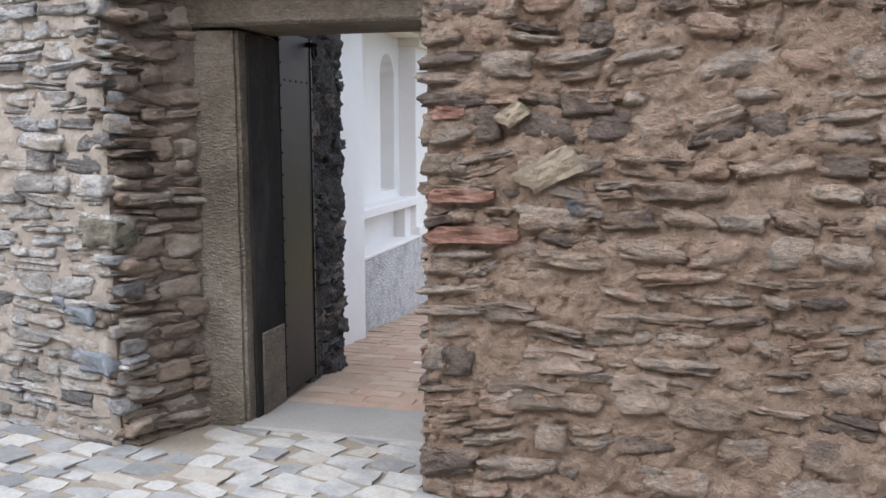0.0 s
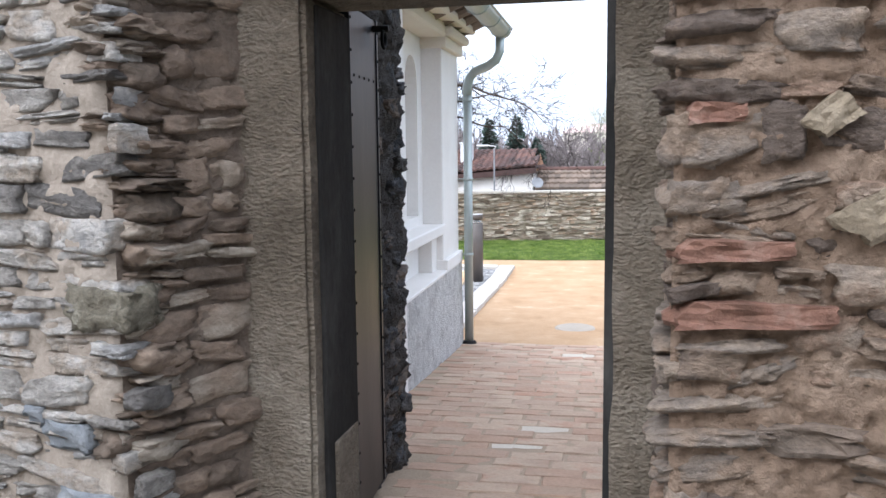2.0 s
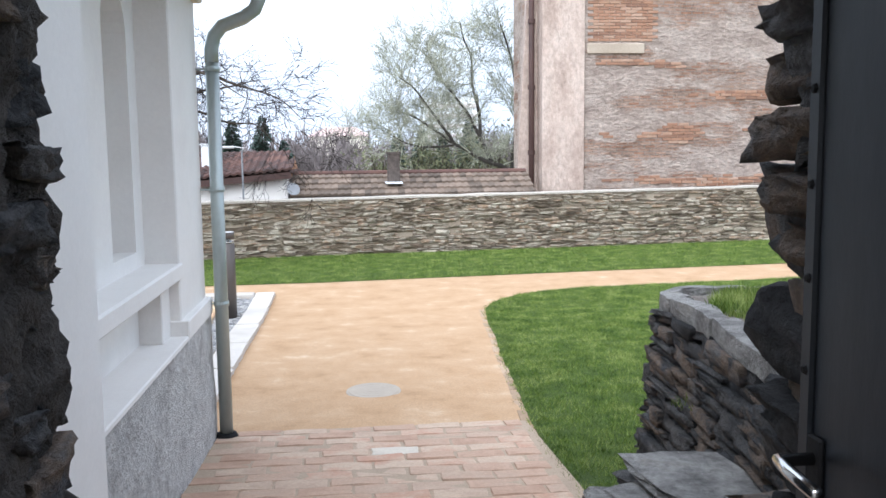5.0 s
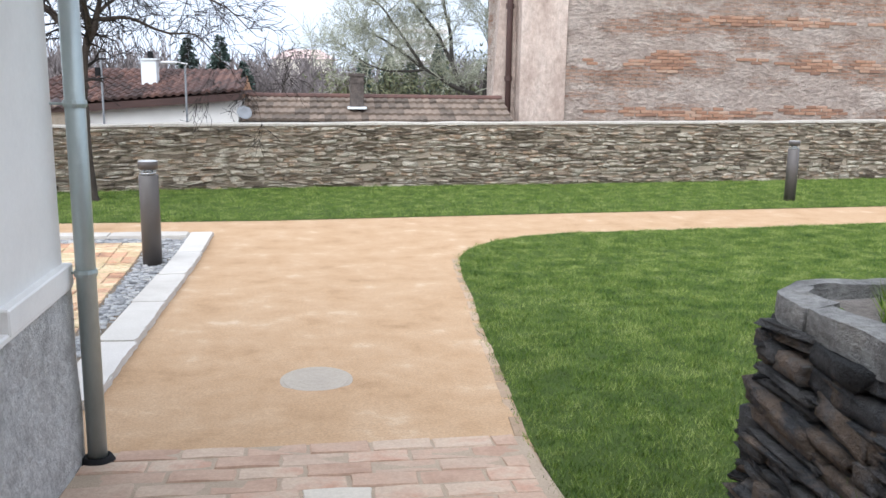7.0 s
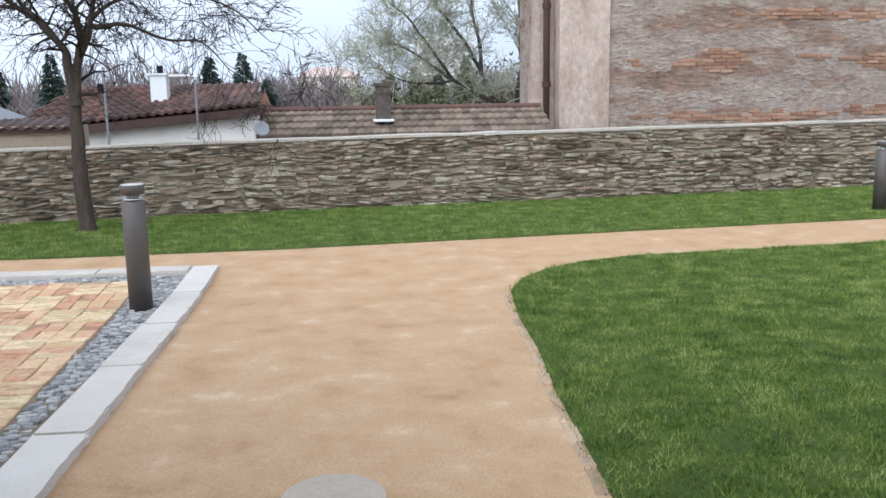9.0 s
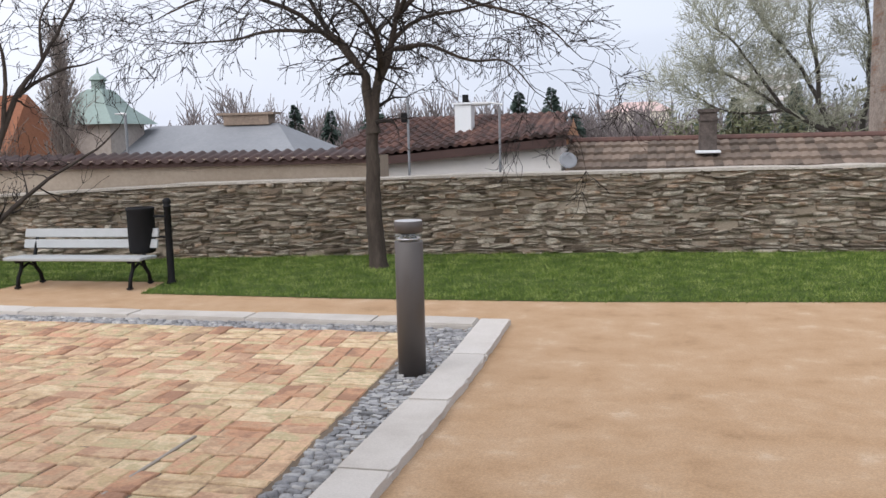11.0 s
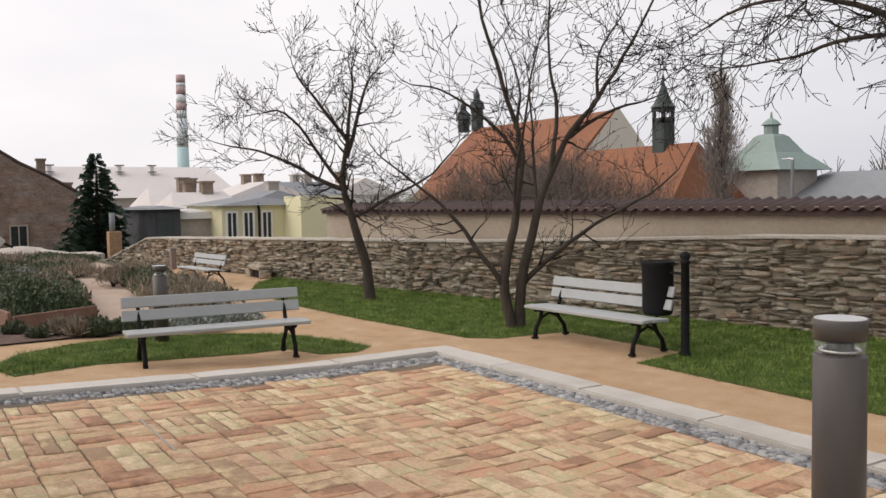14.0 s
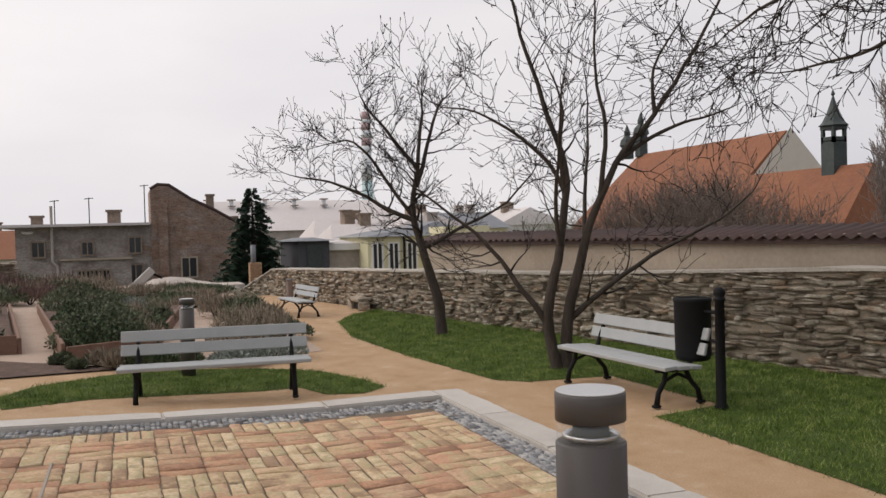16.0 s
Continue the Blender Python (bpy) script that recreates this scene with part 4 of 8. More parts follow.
POOL_RED["darkslate_object"].materials.append(M["darkslate_object"])


# ---------- stone frame of the gate ----------
def build_gate_frame():
    fr = thing("gate_frame", pose(-1.56, 4.0, 0.6), "weathered tooled sandstone door frame with a stone lintel", "door frame", kind="structure")
    inv = fr.matrix_world.inverted()

    def add(name, fn, mat, label=""):
        bm = bmesh.new()
        fn(bm)
        bmesh.ops.transform(bm, matrix=inv, verts=bm.verts[:])
        return part(name, bm, mat, fr, label)

    def jamb(outline):
        def fn(bm):
            prism(bm, outline, 0.56, 2.62)
            es = [e for e in bm.edges if abs(e.verts[0].co.z - e.verts[1].co.z) > 1]
            bmesh.ops.bevel(bm, geom=es, offset=0.018, segments=2, affect="EDGES")
            hs = [e for e in bm.edges if abs(e.verts[0].co.z - e.verts[1].co.z) > 1]
            bmesh.ops.subdivide_edges(bm, edges=hs, cuts=24)
            for v in bm.verts:
                q = noise.noise_vector(v.co * 4.0)
                v.co.x += q.x * 0.008
                v.co.y += q.y * 0.008
        return fn

    add("jamb", jamb([(-2.33, 3.955), (-2.07, 3.985), (-2.055, 4.40), (-2.33, 4.40)]), M["jamb"])
    add("jamb", jamb([(-1.085, 3.985), (-0.79, 3.955), (-0.79, 4.40), (-0.97, 4.40)]), M["jamb"])
    # the linings' colour includes the shade on the inner faces
    add("reveal_lining", lambda bm: box(bm, (-2.068, 4.235, 1.60), (0.045, 0.33, 2.02), rz=-2, bevel=0.006), M["jamb_smooth"], "smooth rendered reveal with shade in its dark colour")
    add("reveal_lining", lambda bm: prism(bm, [(-1.094, 4.0), (-0.978, 4.408), (-0.93, 4.408), (-1.04, 4.0)], 0.59, 2.61), M["jamb_smooth"], "smooth rendered reveal with shade in its dark colour")
    add("jamb_patch", lambda bm: box(bm, (-2.044, 4.26, 0.82), (0.016, 0.26, 0.5), bevel=0.004), M["jamb"], "paler stone patch at the foot of the jamb")

    def lintel(bm):
        box(bm, (-1.56, 4.16, 2.80), (1.62, 0.47, 0.34), bevel=0.015)
        for v in bm.verts:
            v.co += noise.noise_vector(v.co * 3.0) * 0.012

    add("lintel", lintel, M["jamb"])
    add("door_sill", lambda bm: box(bm, (-1.57, 4.17, 0.58), (1.05, 0.46, 0.09), bevel=0.012), M["sill"], "pale worn stone sill")
    return fr


def build_leaf(x, y0, y1, side, turn, label):
    """A narrow sheet-steel leaf standing open; side 1: its face looks towards +x."""
    lf = thing("gate_leaf", pose(x, y0, 0.63, 0, 0, turn), label, "gate leaf", "gate leaves")
    w, h, th = y1 - y0, 2.04, 0.045
    bm = bmesh.new()
    box(bm, (0, w / 2, h / 2), (th, w, h), bevel=0.004)
    part("panel", bm, M["steel"], lf)
    for yy in (0.012, w - 0.012):
        bm = bmesh.new()
        box(bm, (0, yy, h / 2), (th + 0.012, 0.03, h + 0.004), bevel=0.004)
        part("edge_strip", bm, M["steel"], lf)
    bm = bmesh.new()
    for yy in (0.012, w - 0.012):
        for k in range(17):
            z = 0.05 + k * (h - 0.1) / 16
            lathe_x(bm, (side * (th / 2 + 0.006), yy, z), 0.0075, side)
    for yy in np.linspace(0.08, w - 0.08, 5):
        lathe_x(bm, (side * th / 2, yy, h - 0.26), 0.0075, side)
    part("rivets", bm, M["iron"], lf)["kind"] = "stuff"
    return lf


def lathe_x(bm, c, r, side):
    k = 6
    a = [bm.verts.new((c[0], c[1] + r * math.cos(2 * math.pi * i / k), c[2] + r * math.sin(2 * math.pi * i / k))) for i in range(k)]
    b = [bm.verts.new((c[0] + side * r * 0.5, c[1] + 0.6 * r * math.cos(2 * math.pi * i / k), c[2] + 0.6 * r * math.sin(2 * math.pi * i / k))) for i in range(k)]
    for i in range(k):
        bm.faces.new((a[i], a[(i + 1) % k], b[(i + 1) % k], b[i]))
    bm.faces.new(b)


def build_gate_leaves():
    left = build_leaf(-2.075, 4.42, 4.93, 1, 3.0, "dark sheet-steel gate leaf with riveted edges, standing open")
    bm = bmesh.new()
    tube(bm, [(0.02, 0.44, 2.0), (0.09, 0.44, 2.0)], 0.014, 8)
    ring = [(0.07 + 0.0, 0.44 + 0.035 * math.cos(a), 1.955 + 0.035 * math.sin(a)) for a in np.linspace(0, 2 * math.pi, 15)]
    tube(bm, ring, 0.008, 6, cap=False)
    part("ring_catch", bm, M["iron"], left, "black iron ring catch", smooth=True)
    right = build_leaf(-0.945, 4.42, 4.90, -1, -1.0, "dark sheet-steel gate leaf with a lever handle, standing open")
    bm = bmesh.new()
    tube(bm, [(-0.02, 0.44, 1.03), (-0.075, 0.44, 1.03), (-0.08, 0.40, 1.03), (-0.08, 0.33, 1.028)], 0.009, 8)
    part("handle", bm, M["chrome"], right, "steel lever handle", smooth=True)
    bm = bmesh.new()
    box(bm, (-0.025, 0.44, 0.98), (0.008, 0.035, 0.16), bevel=0.003)
    part("lock_plate", bm, M["iron"], right)


def build_wall_niche():
    """A small square opening in the gate wall, stopped with old timbers."""
    d = Vector((L1[0] - L0[0], L1[1] - L0[1], 0)).normalized()
    ang = math.degrees(math.atan2(d.y, d.x))
    c = Vector((*L0, 0)) + d * 2.49
    nb = thing("timber_stopped_opening", pose(c.x, c.y, 1.93, 0, 0, ang), "small wall opening stopped with weathered grey timbers", "wall opening", kind="structure")
    for name, cc, s, rz in (("lintel_slab", (0.0, 0.03, 0.44), (0.40, 0.14, 0.035), 2), ("post", (0.13, 0.03, 0.21), (0.075, 0.09, 0.41), 4), ("post", (0.045, 0.06, 0.14), (0.055, 0.07, 0.28), -3),
                            ("beam", (-0.06, 0.06, 0.34), (0.24, 0.10, 0.11), 3), ("beam", (-0.08, 0.08, 0.13), (0.2, 0.1, 0.24), 0)):
        bm = bmesh.new()
        box(bm, cc, s, ry=rz, bevel=0.012)
        part(name, bm, M["wood"] if name != "lintel_slab" else M["slate_object"], nb)
    # a near-black panel stands in for the shade deep in the opening
    bm = bmesh.new()
    box(bm, (-0.01, 0.14, 0.2), (0.42, 0.04, 0.5))
    part("back", bm, M["dark"], nb)


build_rear_wall()
build_gate_walls()
build_gate_frame()
build_gate_leaves()
build_wall_niche()

# ---------- white building ----------
def build_white_house():
    hs = thing("white_building", pose(-2.5, 7.5, 0.3), "white rendered building with arched niche, grey roughcast plinth and tiled eaves", "building")
    inv = hs.matrix_world.inverted()

    def add(name, fn, mat, label="", smooth=False):
        bm = bmesh.new()
        fn(bm)
        bmesh.ops.transform(bm, matrix=inv, verts=bm.verts[:])
        return part(name, bm, mat, hs, label, smooth)

    N0, N1, NZ0, NZ1 = 8.02, 8.46, 1.55, 2.66

    def wall(bm):
        # the bay between the pilasters, with the niche cut through its outer skin
        x, xb = -2.68, -2.88
        y0, y1, z0, z1 = 6.6, 8.90, 0.9, 3.06
        arch = [(N0 + (N1 - N0) / 2 - (N1 - N0) / 2 * math.cos(a), NZ1 + (N1 - N0) / 2 * math.sin(a)) for a in np.linspace(0, math.pi, 13)]
        mid = (N0 + N1) / 2
        ring = [(N0, NZ0)] + arch + [(N1, NZ0)]
        def face(pts):
            bm.faces.new([bm.verts.new((x, y, z)) for y, z in pts])
        half = len(ring) // 2
        face([(y0, z0), (mid, z0), (mid, NZ0), (N0, NZ0)] + arch[:7] + [(mid, z1), (y0, z1)])
        face([(mid, z0), (y1, z0), (y1, z1), (mid, z1)] + arch[6:] + [(N1, NZ0), (mid, NZ0)])
        for (ya, za), (yb, zb) in zip(ring, ring[1:] + ring[:1]):
            bm.faces.new([bm.verts.new(p) for p in ((x, ya, za), (x, yb, zb), (xb, yb, zb), (xb, ya, za))])
        bm.faces.new([bm.verts.new((xb, y, z)) for y, z in ring])
        bmesh.ops.remove_doubles(bm, verts=bm.verts[:], dist=0.0005)
        bmesh.ops.recalc_face_normals(bm, faces=bm.faces[:])

    add("wall", wall, M["white"])
    add("body", lambda bm: box(bm, (-5.75, 7.5, 1.6), (5.7, 3.8, 2.9)), M["white"])
    add("corner_pier", lambda bm: box(bm, (-2.62, 6.10, 1.75), (0.5, 1.14, 2.75), bevel=0.008), M["white"], "plain white corner pier down to the paving")
    add("pilaster", lambda bm: box(bm, (-2.70, 9.02, 2.06), (0.40, 0.78, 2.02), bevel=0.008), M["white"])
    add("pilaster_capital", lambda bm: [box(bm, (-2.65, 9.02, 3.02), (0.40, 0.84, 0.10), bevel=0.01), box(bm, (-2.62, 9.02, 3.11), (0.46, 0.90, 0.08), bevel=0.02)], M["cream"])
    add("cornice", lambda bm: [box(bm, (-2.66, 7.5, 3.12), (0.42, 3.9, 0.12), bevel=0.02), box(bm, (-2.56, 7.5, 3.21), (0.46, 3.96, 0.07), bevel=0.02)], M["cream"])
    add("pilaster_base", lambda bm: [box(bm, (-2.64, 9.02, 1.10), (0.36, 0.80, 0.10), bevel=0.006)], M["white"])
    add("window_ledge", lambda bm: [box(bm, (-2.60, 7.68, 1.42), (0.22, 2.02, 0.09), bevel=0.01), box(bm, (-2.64, 8.55, 1.22), (0.16, 0.24, 0.32), bevel=0.006)], M["white"])

    def plinth(bm):
        nx, nzz = 40, 12
        vs = []
        for j in range(nzz + 1):
            for i in range(nx + 1):
                y = 6.66 + (9.42 - 6.66) * i / nx
                zt = 1.04
                zb = gz(y) - 0.05
                z = zb + (zt - zb) * j / nzz
                vs.append(bm.verts.new((-2.455 + 0.012 * noise.noise(Vector((y * 3, z * 3, 0))) - 0.02 * j / nzz, y, z)))
        for j in range(nzz):
            for i in range(nx):
                a = j * (nx + 1) + i
                bm.faces.new((vs[a], vs[a + 1], vs[a + nx + 2], vs[a + nx + 1]))
        box(bm, (-2.75, 8.04, 0.55), (0.53, 2.75, 0.97))
        box(bm, (-5.6, 9.40, 0.55), (5.9, 0.06, 0.97))

    add("plinth", plinth, M["roughcast"], "grey roughcast plinth")
    add("plinth_ledge", lambda bm: box(bm, (-2.60, 8.04, 1.05), (0.27, 2.76, 0.03), bevel=0.006), M["white"])

    def roof(bm):
        vs = [(-2.16, 5.5, 3.33), (-2.16, 9.55, 3.33), (-5.6, 9.55, 4.9), (-5.6, 5.5, 4.9), (-9.0, 9.55, 3.33), (-9.0, 5.5, 3.33)]
        v = [bm.verts.new(p) for p in vs]
        lo = [bm.verts.new((p[0], p[1], p[2] - 0.06)) for p in vs]
        bm.faces.new((v[0], v[1], v[2], v[3]))
        bm.faces.new((v[3], v[2], v[4], v[5]))
        bm.faces.new((lo[3], lo[2], lo[1], lo[0]))
        bm.faces.new((lo[5], lo[4], lo[2], lo[3]))
        bm.faces.new((v[1], lo[1], lo[2], v[2]))
        bm.faces.new((v[2], lo[2], lo[4], v[4]))
        bm.faces.new((v[0], lo[0], lo[1], v[1]))
        bm.faces.new((v[0], v[3], lo[3], lo[0]))
        bm.faces.new((v[3], v[5], lo[5], lo[3]))

    rf = add("roof", roof, M["wood"], "dark boarded roof underside with clay tiles")
    # half-round clay tiles along the eave and the verge
    def tile():
        bm = bmesh.new()
        rows = []
        for s in (0.0, 0.42):
            rr = 0.095 - 0.02 * s
            rows.append([bm.verts.new((s, rr * math.cos(a), rr * 0.8 * math.sin(a))) for a in np.linspace(0, math.pi, 8)])
            rows.append([bm.verts.new((s, (rr - 0.016) * math.cos(a), (rr - 0.016) * 0.8 * math.sin(a))) for a in np.linspace(0, math.pi, 8)])
        for i in range(7):
            bm.faces.new((rows[0][i], rows[2][i], rows[2][i + 1], rows[0][i + 1]))
            bm.faces.new((rows[1][i + 1], rows[3][i + 1], rows[3][i], rows[1][i]))
            bm.faces.new((rows[0][i], rows[0][i + 1], rows[1][i + 1], rows[1][i]))
            bm.faces.new((rows[2][i + 1], rows[2][i], rows[3][i], rows[3][i + 1]))
        me = bpy.data.meshes.new("tile")
        bm.to_mesh(me)
        bm.free()
        me.materials.append(M["tile_brown"])
        return me

    me = tile()
    for i in range(21):
        for k in range(3):
            ob = new("tile", me)
            ob.parent = rf
            up = i % 2
            ob.matrix_basis = inv @ pose(-2.12 - 0.36 * k, 5.55 + 0.2 * i, 3.335 + 0.165 * k + 0.03, 0, 0, 0) @ pose(0, 0, 0, 0, 24.5, 180) @ pose(0, 0, 0, 0 if not up else 180, 0, 0)
    gut = thing("roof_gutter", pose(-2.08, 7.5, 3.22), "galvanised half-round roof gutter along the tiled eave", "gutter")
    bm = bmesh.new()
    n = 9
    a0 = [bm.verts.new((0.085 * math.cos(a), -2.0, 0.085 * math.sin(a))) for a in np.linspace(math.pi, 2 * math.pi, n)]
    a1 = [bm.verts.new((0.085 * math.cos(a), 1.98, 0.085 * math.sin(a))) for a in np.linspace(math.pi, 2 * math.pi, n)]
    for i in range(n - 1):
        bm.faces.new((a0[i], a0[i + 1], a1[i + 1], a1[i]))
    bm.faces.new(a1)
    g = part("trough", bm, M["zinc"], gut, smooth=True)
    sol = g.modifiers.new("thickness", "SOLIDIFY")
    sol.thickness = 0.006
    bm = bmesh.new()
    tube(bm, [(0.088, -2.0, 0.0), (0.088, 1.98, 0.0)], 0.012, 8)
    part("bead", bm, M["zinc"], gut, smooth=True)
    for k in range(6):
        bm = bmesh.new()
        tube(bm, [(0.092 * math.cos(a), -1.7 + 0.7 * k, 0.092 * math.sin(a)) for a in np.linspace(math.pi, 2 * math.pi, 9)], 0.008, 6)
        part("bracket", bm, M["zinc"], gut)
    dp = thing("downpipe", pose(-2.40, 9.39, 0.21), "galvanised grey-green rain downpipe with a swan neck and black boot", "downpipe")
    bm = bmesh.new()
    pts = [(0, 0, 0.05), (0, 0, 2.42)]
    top = [(0.0, 0, 2.48), (0.02, 0, 2.56), (0.07, 0, 2.62), (0.20, 0, 2.67), (0.27, 0, 2.72), (0.305, 0, 2.80), (0.31, 0, 2.95)]
    tube(bm, pts, 0.042, 16)
    part("pipe", bm, M["zinc"], dp, smooth=True)
    bm = bmesh.new()
    tube(bm, [(0, 0, 2.40)] + top, 0.043, 14)
    part("swan_neck", bm, M["zinc"], dp, smooth=True)
    for z in (0.9, 1.62, 2.36):
        bm = bmesh.new()
        lathe(bm, [(0.047, z - 0.015), (0.05, z), (0.047, z + 0.015)], 16)
        tube(bm, [(-0.04, 0, z), (-0.16, 0, z)], 0.006, 6)
        part("clip", bm, M["zinc"], dp)
    bm = bmesh.new()
    lathe(bm, [(0.075, -0.02), (0.075, 0.03), (0.062, 0.055), (0.05, 0.06), (0.05, 0.02)], 20)
    part("boot", bm, M["iron"], dp, "black rubber boot at the pipe's foot", smooth=True)


build_white_house()


# ---------- low dry-stone wall beside the path ----------
def along(line, u):
    """The point at a length along a line of (x, y), and the direction there."""
    for a, b in zip(line, line[1:]):
        d = Vector((b[0] - a[0], b[1] - a[1]))
        if u <= d.length or b is line[-1]:
            return Vector(a) + d.normalized() * u, d.normalized()
        u -= d.length


def build_low_wall():
    r = random.Random(31)
    line = [(-0.46, 5.0), (-0.34, 5.8), (-0.22, 6.6), (-0.15, 7.2), (-0.14, 7.80), (-0.02, 7.90), (0.6, 7.93), (4.0, 7.9)]
    tops = [1.30, 1.34, 1.37, 1.38, 1.38, 1.38, 1.38, 1.38]
    inner = [(0.0, 5.0), (0.1, 5.8), (0.2, 6.6), (0.25, 7.0), (0.32, 7.3), (0.42, 7.42), (0.7, 7.45), (4.0, 7.4)]
    bm = bmesh.new()
    for i in range(len(line) - 1):
        a, b = line[i], line[i + 1]
        c = [(a[0] + 0.09, a[1] - 0.07), (b[0] + 0.09, b[1] - 0.09), inner[i + 1], inner[i]]
        lo = [bm.verts.new((*p, gz(p[1]) - 0.1)) for p in c]
        hz = [tops[i], tops[i + 1], tops[i + 1], tops[i]]
        hi = [bm.verts.new((*p, z - 0.085)) for p, z in zip(c, hz)]
        for k in range(4):
            bm.faces.new((lo[k], lo[(k + 1) % 4], hi[(k + 1) % 4], hi[k]))
        bm.faces.new(hi)
    wall = structure(part("wall_low", bm, M["darkslate_island"]), "low dark dry-stone retaining wall with pale flat capstones", "wall")
    pool = [stone_mesh("stone_block", 2, 211 + i, 0.06, 1.0) for i in range(14)]
    st = []
    for i in range(len(line) - 1):
        a, b = line[i], line[i + 1]
        ln = math.hypot(b[0] - a[0], b[1] - a[1])
        # the outside of the wall faces the path
        for u, z, w, h, t, dp in courses(ln, 0.05, 1.5, (0.016, 0.085), (0.08, 0.36), 0.005, 0.0, 3.4, (0.18, 0.2), r):
            w = min(w, ln * 0.75)
            u = min(max(u, w * 0.42), ln - w * 0.42)
            y = a[1] + (b[1] - a[1]) * u / ln
            top = tops[i] + (tops[i + 1] - tops[i]) * u / ln
            if z < gz(y) - 0.02 or z + h / 2 > top - 0.055 or u > ln + w * 0.2:
                continue
            batter = 0.12 * (top - z)
            st.append((r.randrange(14), face_matrix(b, a, ln - u, z, w * 1.03, h * 1.12, t, dp, 0.8 * batter - 0.105 + r.uniform(-0.022, 0.014), 14, r)))
    st.sort(key=lambda q: -q[1].translation.y)
    a, b = chosen(st, 299)
    pieces("stone", pool_copy(pool), a, M["darkslate_object"], wall)
    if b:
        joined("stones", pool, b, M["darkslate_island"], wall)
    total = sum(math.hypot(q[0] - p[0], q[1] - p[1]) for p, q in zip(line, line[1:]))
    u0 = 0.0
    while u0 < total - 0.3:
        u1 = min(total, u0 + r.uniform(0.45, 0.95))
        n = max(4, int((u1 - u0) / 0.07))
        deep = r.uniform(0.09, 0.13)
        thick = r.uniform(0.065, 0.085)
        sag = r.uniform(-0.008, 0.008)
        outer, back = [], []
        for k in range(n + 1):
            u = u0 + 0.006 + (u1 - u0 - 0.012) * k / n
            p, d = along(line, u)
            left = Vector((-d.y, d.x))
            outer.append(p + left * (-0.012 + 0.018 * noise.noise(Vector((u * 5, u0, 0))) + 0.014 * noise.noise(Vector((u * 22, u0, 3)))))
            back.append(p - left * (deep + 0.05 * noise.noise(Vector((u * 4, u0, 5)))))
        ring = [tuple(p) for p in outer] + [tuple(p) for p in reversed(back)]
        top_z = lambda x, y: float(np.interp(y, (5.0, 5.8, 6.6, 7.35), (1.30, 1.34, 1.37, 1.38))) + sag + 0.012 * noise.noise(Vector((x * 6, y * 6, u0))) + 0.006 * noise.noise(Vector((x * 22, y * 22, u0)))
        bm = bmesh.new()
        m = len(outer)
        rows = []
        for fo, dz in ((0.0, -thick), (-0.012, -thick * 0.5), (0.006, -0.012), (0.02, 0.0)):
            rows.append([[bm.verts.new((*(o.lerp(q, f)), top_z(*o.lerp(q, f)) + dz + (0.014 * noise.noise(Vector((o.x * 14, o.y * 14, dz * 40))) if dz else 0)))
                          for f in (fo, 0.3, 0.65, 1.0)] for o, q in zip(outer, back)])
        for g0, g1 in zip(rows, rows[1:]):
            for k in range(m - 1):
                bm.faces.new((g0[k][0], g0[k + 1][0], g1[k + 1][0], g1[k][0]))
            for f in range(3):
                bm.faces.new((g0[0][f], g1[0][f], g1[0][f + 1], g0[0][f + 1]))
                bm.faces.new((g0[-1][f + 1], g1[-1][f + 1], g1[-1][f], g0[-1][f]))
            for k in range(m - 1):
                bm.faces.new((g0[k + 1][3], g0[k][3], g1[k][3], g1[k + 1][3]))
        for k in range(m - 1):
            for f in range(3):
                bm.faces.new((rows[-1][k][f], rows[-1][k + 1][f], rows[-1][k + 1][f + 1], rows[-1][k][f + 1]))
                bm.faces.new((rows[0][k][f + 1], rows[0][k + 1][f + 1], rows[0][k + 1][f], rows[0][k][f]))
        bmesh.ops.recalc_face_normals(bm, faces=bm.faces[:])
        part("capstone", bm, M["capstone"], wall, "pale grey flat capstone")
        u0 = u1
    bm = bmesh.new()
    vs = []
    nx, ny = 60, 40
    for j in range(ny + 1):
        for i in range(nx + 1):
            x, y = -0.3 + 4.3 * i / nx, 5.0 + 2.72 * j / ny
            x = max(x, float(np.interp(y, (5.0, 6.6, 7.35, 7.8), (-0.36, -0.12, -0.04, 0.0))))
            vs.append(bm.verts.new((x, y, 1.372 + 0.02 * noise.noise(Vector((x * 3, y * 3, 0))) + 0.02 * noise.noise(Vector((x * 11, y * 11, 0))) + 0.02 * x)))
    for j in range(ny):
        for i in range(nx):
            k = j * (nx + 1) + i
            bm.faces.new((vs[k], vs[k + 1], vs[k + nx + 2], vs[k + nx + 1]))
    structure(part("soil_bed", bm, M["gravel_soil"], smooth=True), "grey gravelly soil behind the dry-stone wall", "soil", "stuff")
    rr = np.random.RandomState(8)
    n = 150000
    x, y = rr.uniform(-0.05, 3.4, n), rr.uniform(5.2, 7.72, n)
    keep = x + 0.05 * np.sin(y * 7) > -0.05 + 0.4 * np.clip(y - 7.25, 0, 1)
    x, y = x[keep], y[keep]
    tube_grass("bed_grass", x, y, 1.372 + 0.02 * x, 0.05, M["blade"], "green grass growing on the raised bed", rr)
    # a small weed rooted in a joint
    n = 40
    tube_grass("weed_tuft", rr.normal(-0.235, 0.02, n), rr.normal(7.2, 0.025, n), rr.normal(1.02, 0.015, n), 0.03, M["blade"], "small green weed growing in a wall joint", rr)


